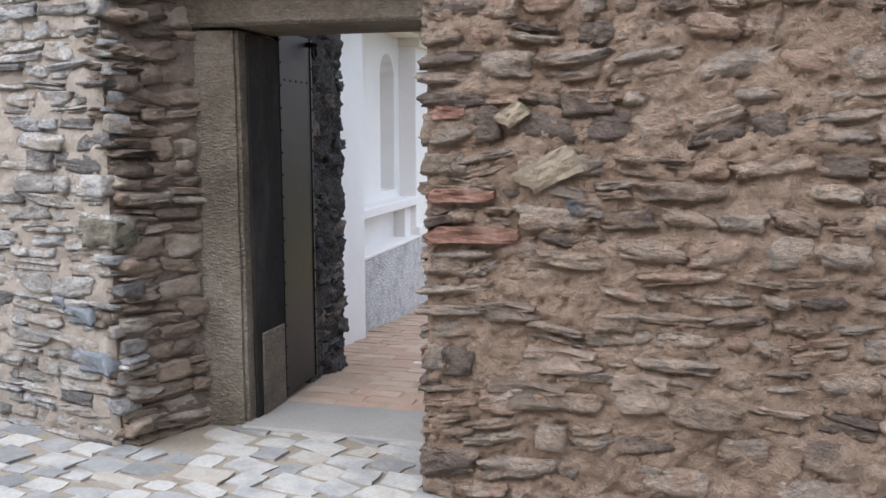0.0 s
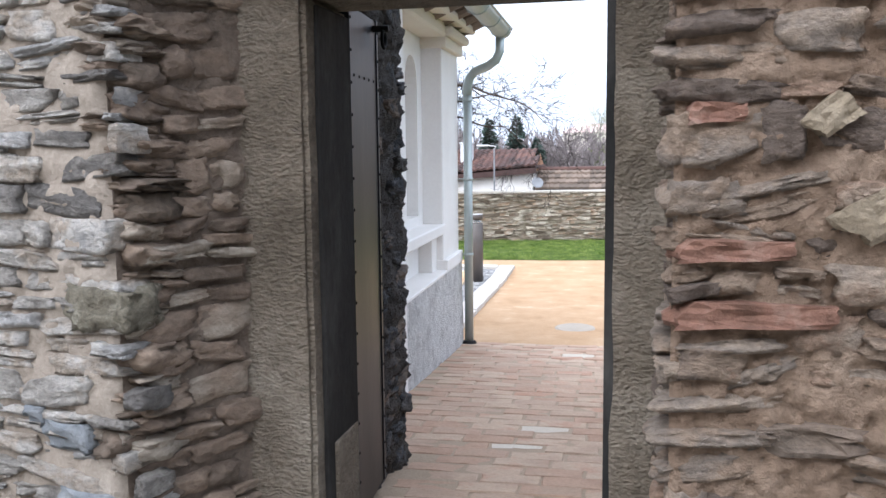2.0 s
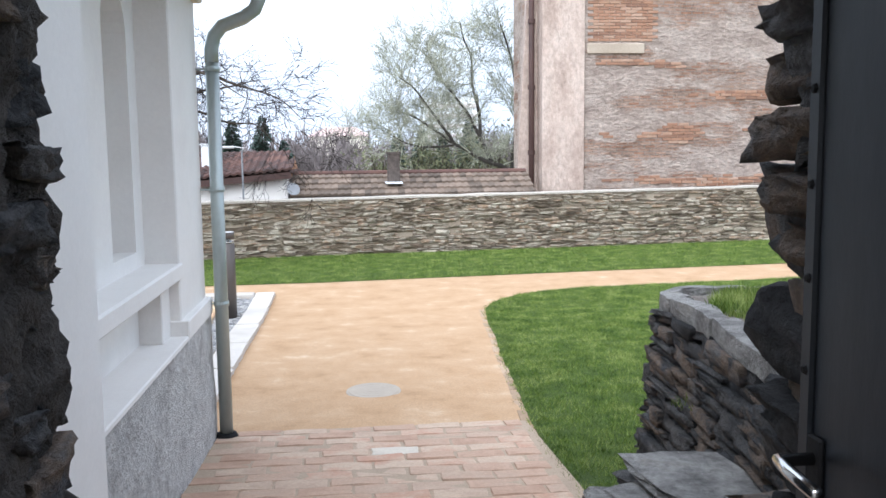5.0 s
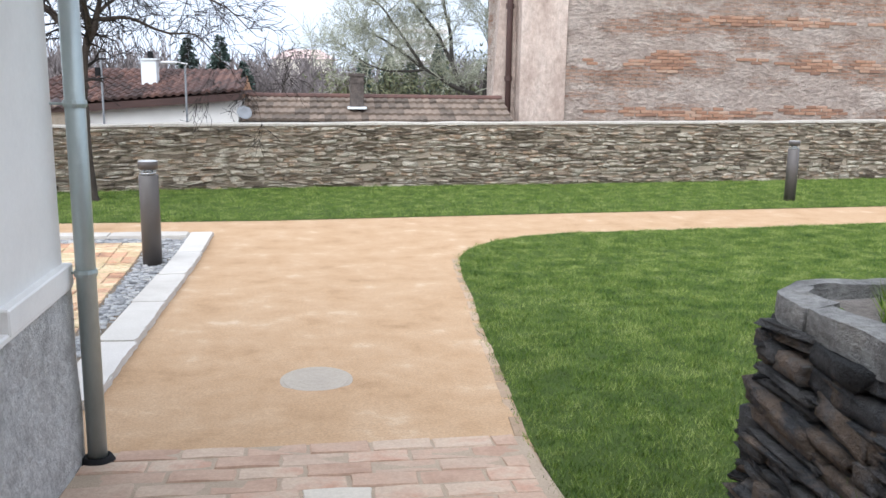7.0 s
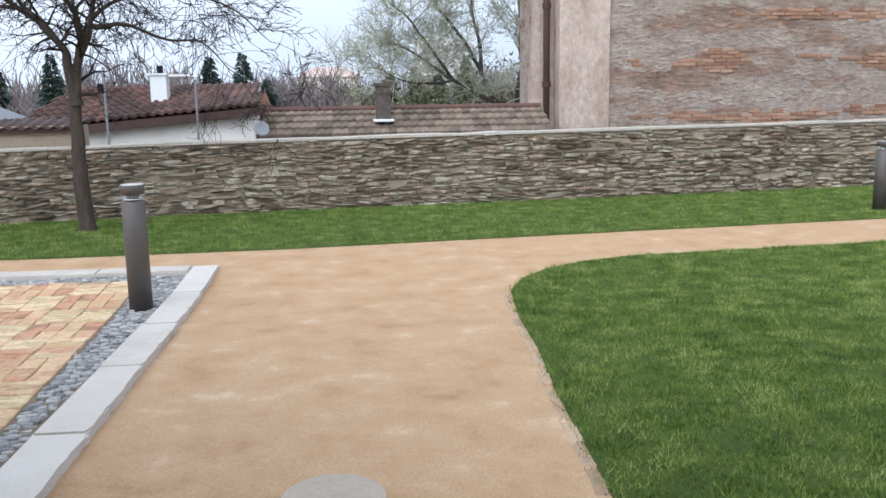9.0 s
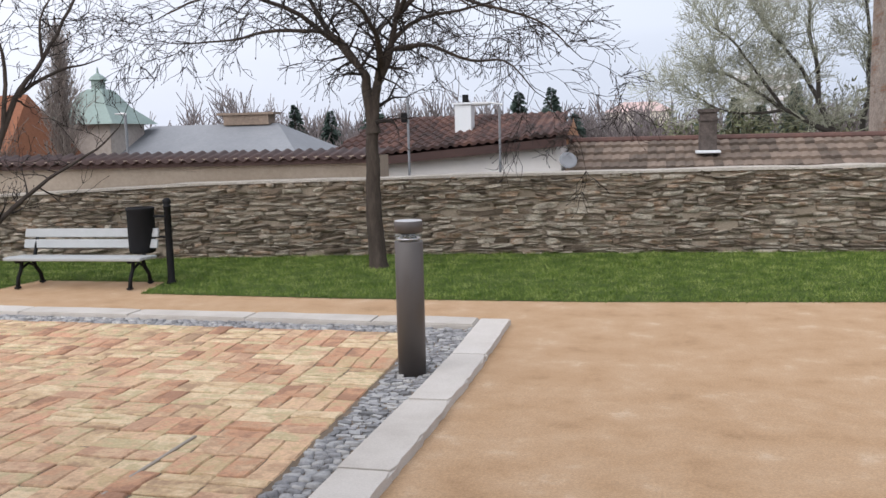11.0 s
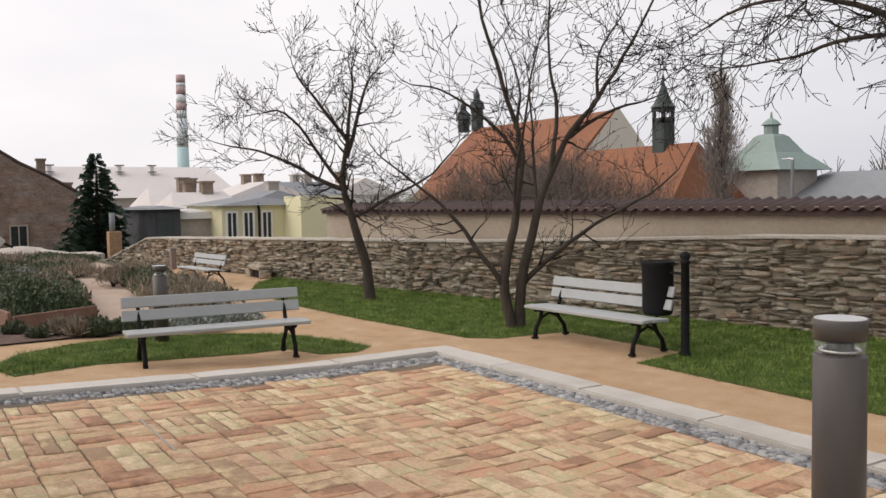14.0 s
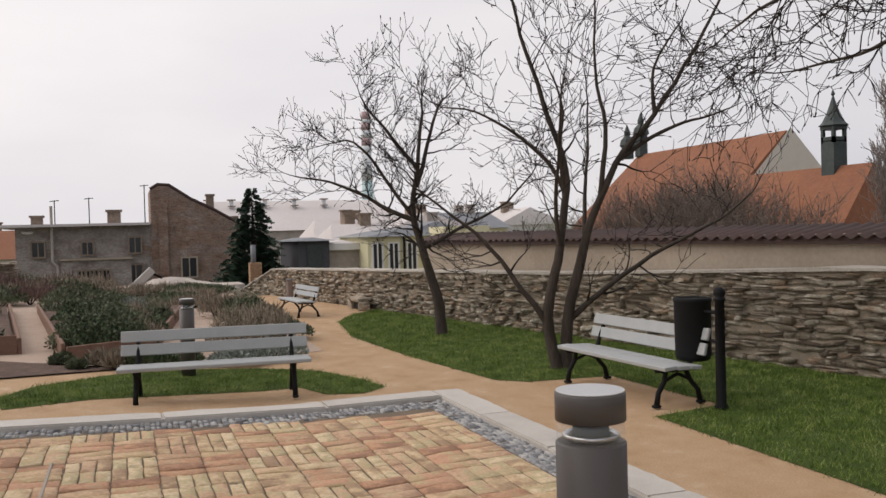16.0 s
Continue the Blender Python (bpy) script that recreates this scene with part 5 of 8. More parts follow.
def build_wall_stub():
    """The broken, stepped end of a lower stone wall beside the path."""
    r = random.Random(57)
    stub = structure(new("wall_stub"), "broken stepped end of a low dark stone wall", "wall")
    pool = [stone_mesh("stone_block", 2, 231 + i, 0.10, 0.88) for i in range(8)]
    for me in pool:
        me.materials.append(M["darkslate_object"])
    top = lambda x: float(np.interp(x, (-1.0, -0.93, -0.925, -0.84, -0.835, -0.4), (0.92, 0.92, 1.05, 1.05, 1.13, 1.18)))
    z = 0.5
    while z < 1.2:
        h = r.uniform(0.022, 0.06)
        for y0, y1 in ((5.70, 5.88), (5.86, 6.03), (6.01, 6.20)):
            x = -1.0 + 0.08 * (z - 0.5) + r.uniform(0, 0.04)
            while x < -0.42:
                w = r.uniform(0.09, 0.26)
                if z + h < top(x + w * 0.4) + 0.02:
                    ob = new("stone", pool[r.randrange(8)])
                    ob.parent = stub
                    ob.matrix_world = pose(x + 0.18 + w / 2, (y0 + y1) / 2 + 0.55, z - 0.21 + h / 2, r.uniform(-5, 5), r.uniform(-7, 7), r.uniform(-22, 22)) @ Matrix.Diagonal((w * 1.03, (y1 - y0) * 1.1, h * 1.12, 1))
                x += w
        z += h
    cap = pool_copy(pool)
    for me in cap:
        me.materials.clear()
        me.materials.append(M["capstone"])
    for i, (x, y, z, w, d, h, a) in enumerate(((-0.63, 5.94, 1.185, 0.34, 0.40, 0.035, 8), (-0.80, 5.86, 1.15, 0.20, 0.26, 0.03, 24), (-0.89, 5.98, 1.075, 0.19, 0.30, 0.035, -14), (-0.91, 5.80, 1.04, 0.15, 0.20, 0.03, 30), (-0.98, 5.95, 0.945, 0.16, 0.28, 0.035, 10), (-0.99, 5.78, 0.90, 0.14, 0.2, 0.03, -25))):
        ob = new("capstone", cap[i])
        ob.parent = stub
        ob.matrix_world = pose(x + 0.18, y + 0.55, z - 0.21, 2, 3, a) @ Matrix.Diagonal((w, d, h, 1))


def tube_grass(name, x, y, z, height, material, label, r):
    n = len(x)
    h = height * r.uniform(0.4, 1.3, n)
    a, la = r.uniform(0, 6.28, n), r.uniform(0, 6.28, n)
    w, lean = r.uniform(0.0014, 0.003, n), r.uniform(0.2, 0.9, n) * h
    dx, dy = np.cos(a) * w, np.sin(a) * w
    v = np.stack([np.stack([x - dx, y - dy, z], 1), np.stack([x + dx, y + dy, z], 1), np.stack([x + np.cos(la) * lean, y + np.sin(la) * lean, z + h], 1)], 1).reshape(-1, 3)
    f = np.arange(3 * n).reshape(-1, 3)
    ob = raw(name, v.tolist(), f.tolist(), material)
    tagged(ob, label, "grass", "", "stuff")


build_low_wall()
build_wall_stub()


# ---------- kerbs, setts, bollards and benches ----------
def build_kerb():
    out = [(-2.60, 10.15), (-2.70, 16.41), (-8.70, 16.41), (-8.50, 9.7)]
    kw = 0.28
    kerb = structure(new("kerb"), "pale cut granite kerb round the paved square", "kerb")
    r = random.Random(3)
    for (a, b), n in zip(((out[0], out[1]), (out[1], out[2]), (out[2], out[3])), (5, 5, 5)):
        d = Vector((b[0] - a[0], b[1] - a[1]))
        ln = d.length
        d.normalize()
        nrm = Vector((-d.y, d.x))
        c0 = 0.0
        for k in range(n):
            s0, s1 = ln * k / n + 0.002, ln * (k + 1) / n - 0.002
            if k == n - 1 and (a, b) != (out[2], out[3]):
                s1 = ln - 0.004
            if k == 0 and (a, b) != (out[0], out[1]):
                s0 = kw + 0.004
            p = [Vector(a) + d * s0, Vector(a) + d * s1, Vector(a) + d * s1 + nrm * kw, Vector(a) + d * s0 + nrm * kw]
            bm = bmesh.new()
            lift = 0.055 + r.uniform(-0.005, 0.005)
            # the side towards the sand is rough and worn, the inner side sawn
            worn = [p[0].lerp(p[1], q / 14) + nrm * (0.012 + 0.012 * noise.noise(Vector((q * 0.9, k * 5.1, d.x * 9))) + r.uniform(-0.005, 0.005)) for q in range(15)]
            prism(bm, [(q.x, q.y) for q in worn + p[2:]], lambda x, y: gz(y) - 0.1, lambda x, y: gz(y) + lift + 0.006 * noise.noise(Vector((x * 4, y * 4, 0))))
            es = [e for e in bm.edges if min(v.co.z for v in e.verts) > gz(e.verts[0].co.y) + 0.0]
            bmesh.ops.bevel(bm, geom=es, offset=0.012, segments=2, affect="EDGES")
            part("kerb_stone", bm, M["kerb"], kerb)
    base = flat_sheet("paving_bed", [(-2.8, 9.5), (-2.85, 16.25), (-8.55, 16.25), (-8.3, 9.5)], 0.012, M["joint_mid"], "sandy bed under the paved square", "paving")
    return base


build_kerb()


def build_setts():
    """A band of small split slate pieces between the kerb and the bricks."""
    r = random.Random(17)
    pool = [stone_mesh("sett", 1, 90 + i, 0.10, 0.8) for i in range(8)]
    mats = []

    def band(x0, x1, y0, y1, skew=0.0):
        y = y0
        while y < y1:
            x = x0 + skew * (15.93 - y) + r.uniform(0, 0.04)
            row = r.uniform(0.03, 0.05)
            while x < x1:
                w = r.uniform(0.035, 0.085)
                mats.append((r.randrange(8), pose(x + w / 2, y + row / 2, gz(y) - 0.005 + r.uniform(-0.006, 0.01), r.uniform(-8, 8), r.uniform(-8, 8), r.uniform(-12, 12)) @ Matrix.Diagonal((w * 1.02, row * 1.0, 0.06, 1))))
                x += w + 0.006
            y += row + 0.005

    band(-3.39, -2.98, 9.6, 16.12, 0.065)
    band(-8.38, -3.38, 15.93, 16.13)
    band(-8.40, -8.14, 9.6, 15.93)
    band_parent = structure(new("sett_border"), "border of small grey split slate setts round the bricks", "setts")
    near = [m for m in mats if m[1].translation.x > -3.5 and 13.2 < m[1].translation.y < 16.4][:300]
    ids = {id(m) for m in near}
    pieces("sett", pool_copy(pool), near, M["sett_object"], band_parent)
    joined("setts", pool, [m for m in mats if id(m) not in ids], M["sett"], band_parent)


M["sett_object"] = surf("grey_slate_sett_single", [(0.17, 0.172, 0.175), (0.28, 0.28, 0.285), (0.38, 0.38, 0.38), (0.46, 0.45, 0.43)], rand="object", ns=8, bscale=60, bump=0.6, fine=0.3)
build_setts()


def build_bollard():
    b = thing("bollard_light", pose(-3.12, 14.68, 0.02), "grey-brown cylindrical bollard light with a glass slot under its head", "bollard light", "bollard lights")
    R = 0.097
    bm = bmesh.new()
    lathe(bm, [(R, 0.0), (R, 0.926), (R - 0.006, 0.930)], 40)
    part("post", bm, M["bollard"], b, smooth=False)
    bm = bmesh.new()
    lathe(bm, [(R - 0.004, 0.930), (R - 0.004, 0.988)], 40)
    g = part("glass_ring", bm, M["lampglass"], b)
    g.visible_shadow = False
    bm = bmesh.new()
    tube(bm, [(0.07 * math.cos(a), 0.07 * math.sin(a), 0.945) for a in np.linspace(0, 2 * math.pi, 33)], 0.008, 8, cap=False)
    part("reflector", bm, M["chrome"], b, "bright metal reflector ring", smooth=True)
    bm = bmesh.new()
    lathe(bm, [(0.062, 0.929), (0.05, 0.95), (0.05, 0.989)], 32)
    part("lamp_core", bm, M["dark"], b)
    bm = bmesh.new()
    lathe(bm, [(R, 0.988), (R, 1.062), (R - 0.004, 1.066)], 40)
    part("head", bm, M["bollard"], b)
    bm = bmesh.new()
    lathe(bm, [(R - 0.003, 1.066), (R - 0.003, 1.069)], 40)
    part("lid", bm, M["lid"], b, "pale brushed metal lid")
    for me in {o.data for o in b.children}:
        for p in me.polygons:
            p.use_smooth = abs(p.normal.z) < 0.5
    copy_thing(b, pose(6.45, 19.2, 0.01) @ Matrix.Diagonal((0.95, 0.95, 0.94, 1)))
    copy_thing(b, pose(-10.95, 14.1, 0.01) @ Matrix.Diagonal((0.81, 0.81, 0.81, 1)))


build_bollard()


def build_bench():
    b = thing("park_bench", pose(-9.464, 14.265, 0.02, 0, 0, 84), "park bench with grey slats on black cast-iron legs", "bench", "park benches")
    ln = 1.73
    # local x runs along the bench, -y is its front
    for y, z, w, rx in ((-0.20, 0.345, 0.125, 4), (-0.065, 0.34, 0.115, -2), (0.06, 0.335, 0.115, -4)):
        bm = bmesh.new()
        box(bm, (0, y, z), (ln, w, 0.035), rx=rx, bevel=0.006)
        part("seat_slat", bm, M["slat"], b)
    for y, z in ((0.16, 0.475), (0.195, 0.60)):
        bm = bmesh.new()
        box(bm, (0, y, z), (ln, 0.03, 0.105), rx=-16, bevel=0.006)
        part("back_slat", bm, M["slat"], b)
    for s in (-1, 1):
        x = s * 0.71
        bm = bmesh.new()
        fr = [(x, -0.24, 0.0), (x, -0.22, 0.12), (x, -0.16, 0.21), (x, -0.14, 0.29), (x, -0.22, 0.32)]
        tube(bm, fr, [0.026, 0.022, 0.022, 0.024, 0.018], 8)
        bk = [(x, 0.22, 0.0), (x, 0.19, 0.12), (x, 0.11, 0.21), (x, 0.07, 0.29), (x, 0.11, 0.34), (x, 0.15, 0.45), (x, 0.19, 0.55), (x, 0.215, 0.63)]
        tube(bm, bk, [0.026, 0.022, 0.022, 0.024, 0.022, 0.02, 0.019, 0.016], 8)
        tube(bm, [(x, -0.24, 0.312), (x, -0.06, 0.305), (x, 0.11, 0.305)], 0.02, 8)
        tube(bm, [(x, -0.15, 0.22), (x, -0.02, 0.27), (x, 0.10, 0.22)], 0.016, 8)
        for yy in (-0.24, 0.22):
            box(bm, (x, yy, 0.012), (0.055, 0.07, 0.024), bevel=0.006)
        part("leg_frame", bm, M["iron"], b, "black cast-iron end frame", smooth=True)
    copy_thing(b, pose(-7.97, 17.83, 0.01, 0, 0, 3))
    copy_thing(b, pose(-17.75, 16.6, 0.01, 0, 0, 6) @ Matrix.Scale(0.85, 4))
    return b


build_bench()


def build_bin():
    b = thing("litter_bin", pose(-7.0, 18.09, 0.0), "black cylindrical litter bin hung on a black ball-topped post", "litter bin")
    bm = bmesh.new()
    lathe(bm, [(0.055, 0.0), (0.055, 0.03), (0.042, 0.05), (0.04, 0.90), (0.048, 0.905), (0.048, 0.925), (0.035, 0.93), (0.05, 0.96), (0.045, 0.995), (0.02, 1.015)], 20)
    part("post", bm, M["iron"], b, smooth=True)
    bm = bmesh.new()
    lathe(bm, [(0.12, 0.37), (0.145, 0.385), (0.152, 0.42), (0.156, 0.87), (0.163, 0.88), (0.163, 0.905), (0.152, 0.91), (0.145, 0.895)], 32, (-0.34, -0.02, 0))
    part("basket", bm, M["iron"], b, smooth=True)
    for z in (0.56, 0.80):
        bm = bmesh.new()
        tube(bm, [(0, 0, z), (-0.18, -0.01, z)], 0.014, 8)
        part("bracket", bm, M["iron"], b)


build_bin()


def build_manhole():
    m = thing("manhole_cover", pose(-1.43, 10.54, gz(10.54) - 0.004, 2.0, 0, 0), "round grey cast manhole cover set in the sand", "manhole cover")
    bm = bmesh.new()
    lathe(bm, [(0.215, 0.0), (0.215, 0.012), (0.20, 0.014)], 40)
    part("ring", bm, M["manhole"], m)
    bm = bmesh.new()
    lathe(bm, [(0.196, 0.0), (0.196, 0.016), (0.19, 0.018)], 40)
    for rr in (0.05, 0.10, 0.15):
        tube(bm, [(rr * math.cos(a), rr * math.sin(a), 0.0165) for a in np.linspace(0, 2 * math.pi, 25)], 0.003, 5, cap=False)
    part("lid", bm, M["manhole"], m)


build_manhole()


def build_strip(a, b):
    d = Vector((b[0] - a[0], b[1] - a[1]))
    st = thing("drain_strip", pose((a[0] + b[0]) / 2, (a[1] + b[1]) / 2, gz((a[1] + b[1]) / 2) + 0.022, -1.8 if abs(d.y) > abs(d.x) else 0, 0, 0), "narrow steel strip set flush in the brick paving", "metal strip", "steel strips")
    bm = bmesh.new()
    ang = math.degrees(math.atan2(d.y, d.x))
    box(bm, (0, 0, 0), (d.length, 0.018, 0.012), rz=ang, bevel=0.003)
    part("rail", bm, M["strip"], st)


build_strip((-4.83, 11.99), (-4.35, 11.99))
build_strip((-3.84, 12.2), (-3.86, 13.04))
build_strip((-7.2, 13.0), (-6.3, 13.0))

# ---------- trees ----------
def tube_fast(pts, radii, n):
    """Vertices and quads of a tapered tube, as lists."""
    vs, fs = [], []
    ref = Vector((0.31, 0.77, 0.11)).normalized()
    for i, p in enumerate(pts):
        d = (pts[min(i + 1, len(pts) - 1)] - pts[max(i - 1, 0)])
        d = d.normalized() if d.length > 1e-9 else Vector((0, 0, 1))
        a = ref - d * ref.dot(d)
        a = a.normalized() if a.length > 1e-6 else Vector((1, 0, 0))
        b = d.cross(a)
        for k in range(n):
            c, s = math.cos(2 * math.pi * k / n), math.sin(2 * math.pi * k / n)
            vs.append(p + (a * c + b * s) * radii[i])
    for i in range(len(pts) - 1):
        for k in range(n):
            fs.append((i * n + k, i * n + (k + 1) % n, (i + 1) * n + (k + 1) % n, (i + 1) * n + k))
    return vs, fs


class Wood:
    def __init__(self):
        self.v, self.f = [], []

    def add(self, pts, radii, n):
        vs, fs = tube_fast(pts, radii, n)
        o = len(self.v)
        self.v += vs
        self.f += [tuple(i + o for i in f) for f in fs]


def grow(wood, p, d, length, radius, depth, r, up=0.15, spread=0.7, kids=3, wob=0.25, n_seg=4, thin=0.0052, bud=0.5):
    pts, rad = [p.copy()], [radius]
    step = length / n_seg
    dirs = []
    for i in range(n_seg):
        d = (d + Vector((r.gauss(0, wob), r.gauss(0, wob), r.gauss(0, wob) + up * 0.3))).normalized()
        p = p + d * step
        pts.append(p.copy())
        dirs.append(d.copy())
        rad.append(max(thin * 0.6, radius * (1 - 0.75 * (i + 1) / n_seg)))
    if depth <= 0 and r.random() < bud:
        # a bud swells at the tip
        pts += [p + d * thin * 2, p + d * thin * 5, p + d * thin * 7]
        rad += [thin * 1.5, thin * 1.3, thin * 0.2]
    wood.add(pts, rad, 5 if radius > 0.012 else 3)
    if depth <= 0:
        return
    for k in range(kids):
        i = r.randint(1, n_seg) if k else n_seg
        dd = dirs[i - 1]
        side = Vector((r.gauss(0, 1), r.gauss(0, 1), r.gauss(0, 0.6) + up))
        side = (side - dd * side.dot(dd)).normalized()
        nd = (dd + side * r.uniform(spread * 0.6, spread * 1.4)).normalized()
        grow(wood, pts[i].copy(), nd, length * r.uniform(0.5, 0.8), max(thin, rad[i] * 0.75), depth - 1, r, up, spread, kids, wob, 3, thin, bud)


def smooth_line(pts, k=3):
    """More points along a line, by Catmull-Rom."""
    out = []
    for i in range(len(pts) - 1):
        p0, p1, p2, p3 = pts[max(i - 1, 0)], pts[i], pts[i + 1], pts[min(i + 2, len(pts) - 1)]
        for s in range(k):
            t = s / k
            out.append(0.5 * ((2 * p1) + (p2 - p0) * t + (2 * p0 - 5 * p1 + 4 * p2 - p3) * t * t + (3 * p1 - p0 - 3 * p2 + p3) * t ** 3))
    out.append(pts[-1])
    return out


def bare_tree(name, base, limbs, seed, label, twig_len=0.55, kids=3, depth=3, every=2, trunk_mat="bark", jitter=0.35, up=0.2, wob=0.23):
    """limbs: (points, thick at the start, thick at the end, how strongly twigs grow)."""
    r = random.Random(seed)
    tr = thing(name, pose(*base), label, "tree", "bare trees in the garden")
    big, fine = Wood(), Wood()
    for pts, ra, rb, twig in limbs:
        k = len(pts)
        side = Vector((r.uniform(-1, 1), r.uniform(-1, 1), 0))
        line = [Vector(p) + side * jitter * (i / max(1, k - 1)) * (0.0 if ra > 0.06 else 1.0) for i, p in enumerate(pts)]
        line = smooth_line(line, 4)
        line = [p + noise.noise_vector(p * 3.0 + Vector((seed, 0, 0))) * 0.03 for p in line]
        n = len(line)
        rad = [ra + (rb - ra) * (i / (n - 1)) ** 0.8 for i in range(n)]
        if ra > 0.06:
            rad[0] *= 1.25
        big.add(line, rad, 10 if ra > 0.05 else 7)
        for i in range(int(n * (0.42 if ra > 0.06 else 0.15)), n, every):
            if r.random() > twig:
                continue
            d = (line[min(i + 1, n - 1)] - line[i - 1]).normalized()
            s = Vector((r.gauss(0, 1), r.gauss(0, 1), r.gauss(0.25, 0.6)))
            s = (s - d * s.dot(d)).normalized()
            grow(fine, line[i], (d * 0.5 + s).normalized(), twig_len * r.uniform(0.6, 1.25), max(0.004, rad[i] * 0.5), depth - 1, r, up, 0.75, kids, wob)
        grow(fine, line[-1], (line[-1] - line[-3]).normalized(), twig_len * 1.2, rb, depth, r, up, 0.75, kids, wob)
    raw("trunk", big.v, big.f, M[trunk_mat], tr, smooth=True)
    raw("crown", fine.v, fine.f, M["twig"] if trunk_mat == "bark" else M[trunk_mat], tr, "fine bare twigs")
    return tr


bare_tree("slender_tree", (-13.28, 17.85, 0), [
    ([(0.02, 0.06, -0.05), (-0.01, -0.02, 0.62), (-0.07, -0.20, 1.30), (-0.11, -0.32, 1.80), (-0.09, -0.24, 2.47), (-0.05, -0.14, 3.3)], 0.095, 0.02, 0.9),
    ([(-0.07, -0.20, 1.30), (-0.03, -0.08, 1.38), (0.09, 0.25, 1.62), (0.23, 0.65, 1.86), (0.38, 1.05, 2.35)], 0.04, 0.012, 0.9),
    ([(-0.12, -0.32, 1.72), (-0.22, -0.61, 1.89), (-0.35, -0.96, 2.15), (-0.48, -1.31, 2.33), (-0.62, -1.70, 2.43)], 0.045, 0.01, 1),
    ([(-0.09, -0.25, 2.22), (0.02, 0.04, 2.88), (0.11, 0.29, 3.37), (0.19, 0.53, 3.53)], 0.04, 0.01, 1),
    ([(-0.09, -0.24, 2.47), (-0.21, -0.58, 2.98), (-0.29, -0.81, 3.30), (-0.34, -0.93, 3.55)], 0.035, 0.01, 1),
    ([(-0.12, -0.32, 1.76), (-0.28, -0.76, 2.40), (-0.44, -1.22, 2.91), (-0.58, -1.61, 2.92)], 0.035, 0.01, 1),
], 3, "slender bare tree with dark bark leaning on the lawn", 0.46, 4, 3, 1)
bare_tree("forked_tree", (-9.55, 17.9, 0), [
    ([(0, -0.01, -0.05), (-0.03, -0.09, 0.58), (0.01, 0.02, 1.19), (0.04, 0.12, 1.81), (0.05, 0.12, 2.18), (-0.03, -0.09, 2.92), (-0.11, -0.30, 3.66), (-0.15, -0.41, 4.3)], 0.072, 0.012, 0.5),
    ([(0.03, 0.08, -0.05), (0.04, 0.12, 0.57), (0.10, 0.28, 1.25), (0.15, 0.40, 1.68), (0.24, 0.65, 2.23), (0.39, 1.06, 2.77), (0.54, 1.48, 3.43), (0.66, 1.8, 4.1)], 0.075, 0.012, 0.5),
    ([(-0.04, -0.12, 0.52), (-0.13, -0.37, 0.96), (-0.24, -0.65, 1.40), (-0.38, -1.04, 1.78), (-0.50, -1.38, 2.10)], 0.04, 0.008, 0.6),
    ([(0.05, 0.15, 0.57), (0.20, 0.56, 0.93), (0.40, 1.09, 1.29), (0.59, 1.62, 1.58), (0.72, 1.97, 1.88)], 0.04, 0.008, 0.6),
    ([(0.04, 0.12, 1.93), (-0.04, -0.10, 2.31), (-0.16, -0.44, 2.63), (-0.29, -0.79, 2.82), (-0.41, -1.13, 2.89)], 0.03, 0.007, 0.7),
    ([(0.17, 0.47, 1.86), (0.19, 0.51, 2.60), (0.15, 0.41, 3.28), (0.14, 0.40, 4.2)], 0.035, 0.008, 0.6),
    ([(0.04, 0.12, 1.87), (0.02, 0.04, 2.37), (0.03, 0.08, 2.79), (-0.03, -0.08, 3.29)], 0.03, 0.008, 0.6),
    ([(0.26, 0.71, 2.28), (0.43, 1.18, 2.58), (0.58, 1.58, 2.69), (0.70, 1.93, 2.80)], 0.03, 0.007, 0.8),
    ([(0.39, 1.06, 2.77), (0.37, 1.02, 3.26), (0.46, 1.26, 3.74)], 0.025, 0.008, 0.7),
    ([(0.02, 0.05, 1.3), (0.3, -0.1, 1.9), (0.7, -0.25, 2.5), (1.0, -0.3, 3.1)], 0.03, 0.007, 0.7),
    ([(0.12, 0.3, 1.4), (-0.2, 0.5, 2.1), (-0.5, 0.7, 2.7), (-0.7, 0.8, 3.3)], 0.03, 0.007, 0.7),
], 5, "many-stemmed bare tree forking low beside a bench", 0.5, 3, 3, 1, jitter=0.15)
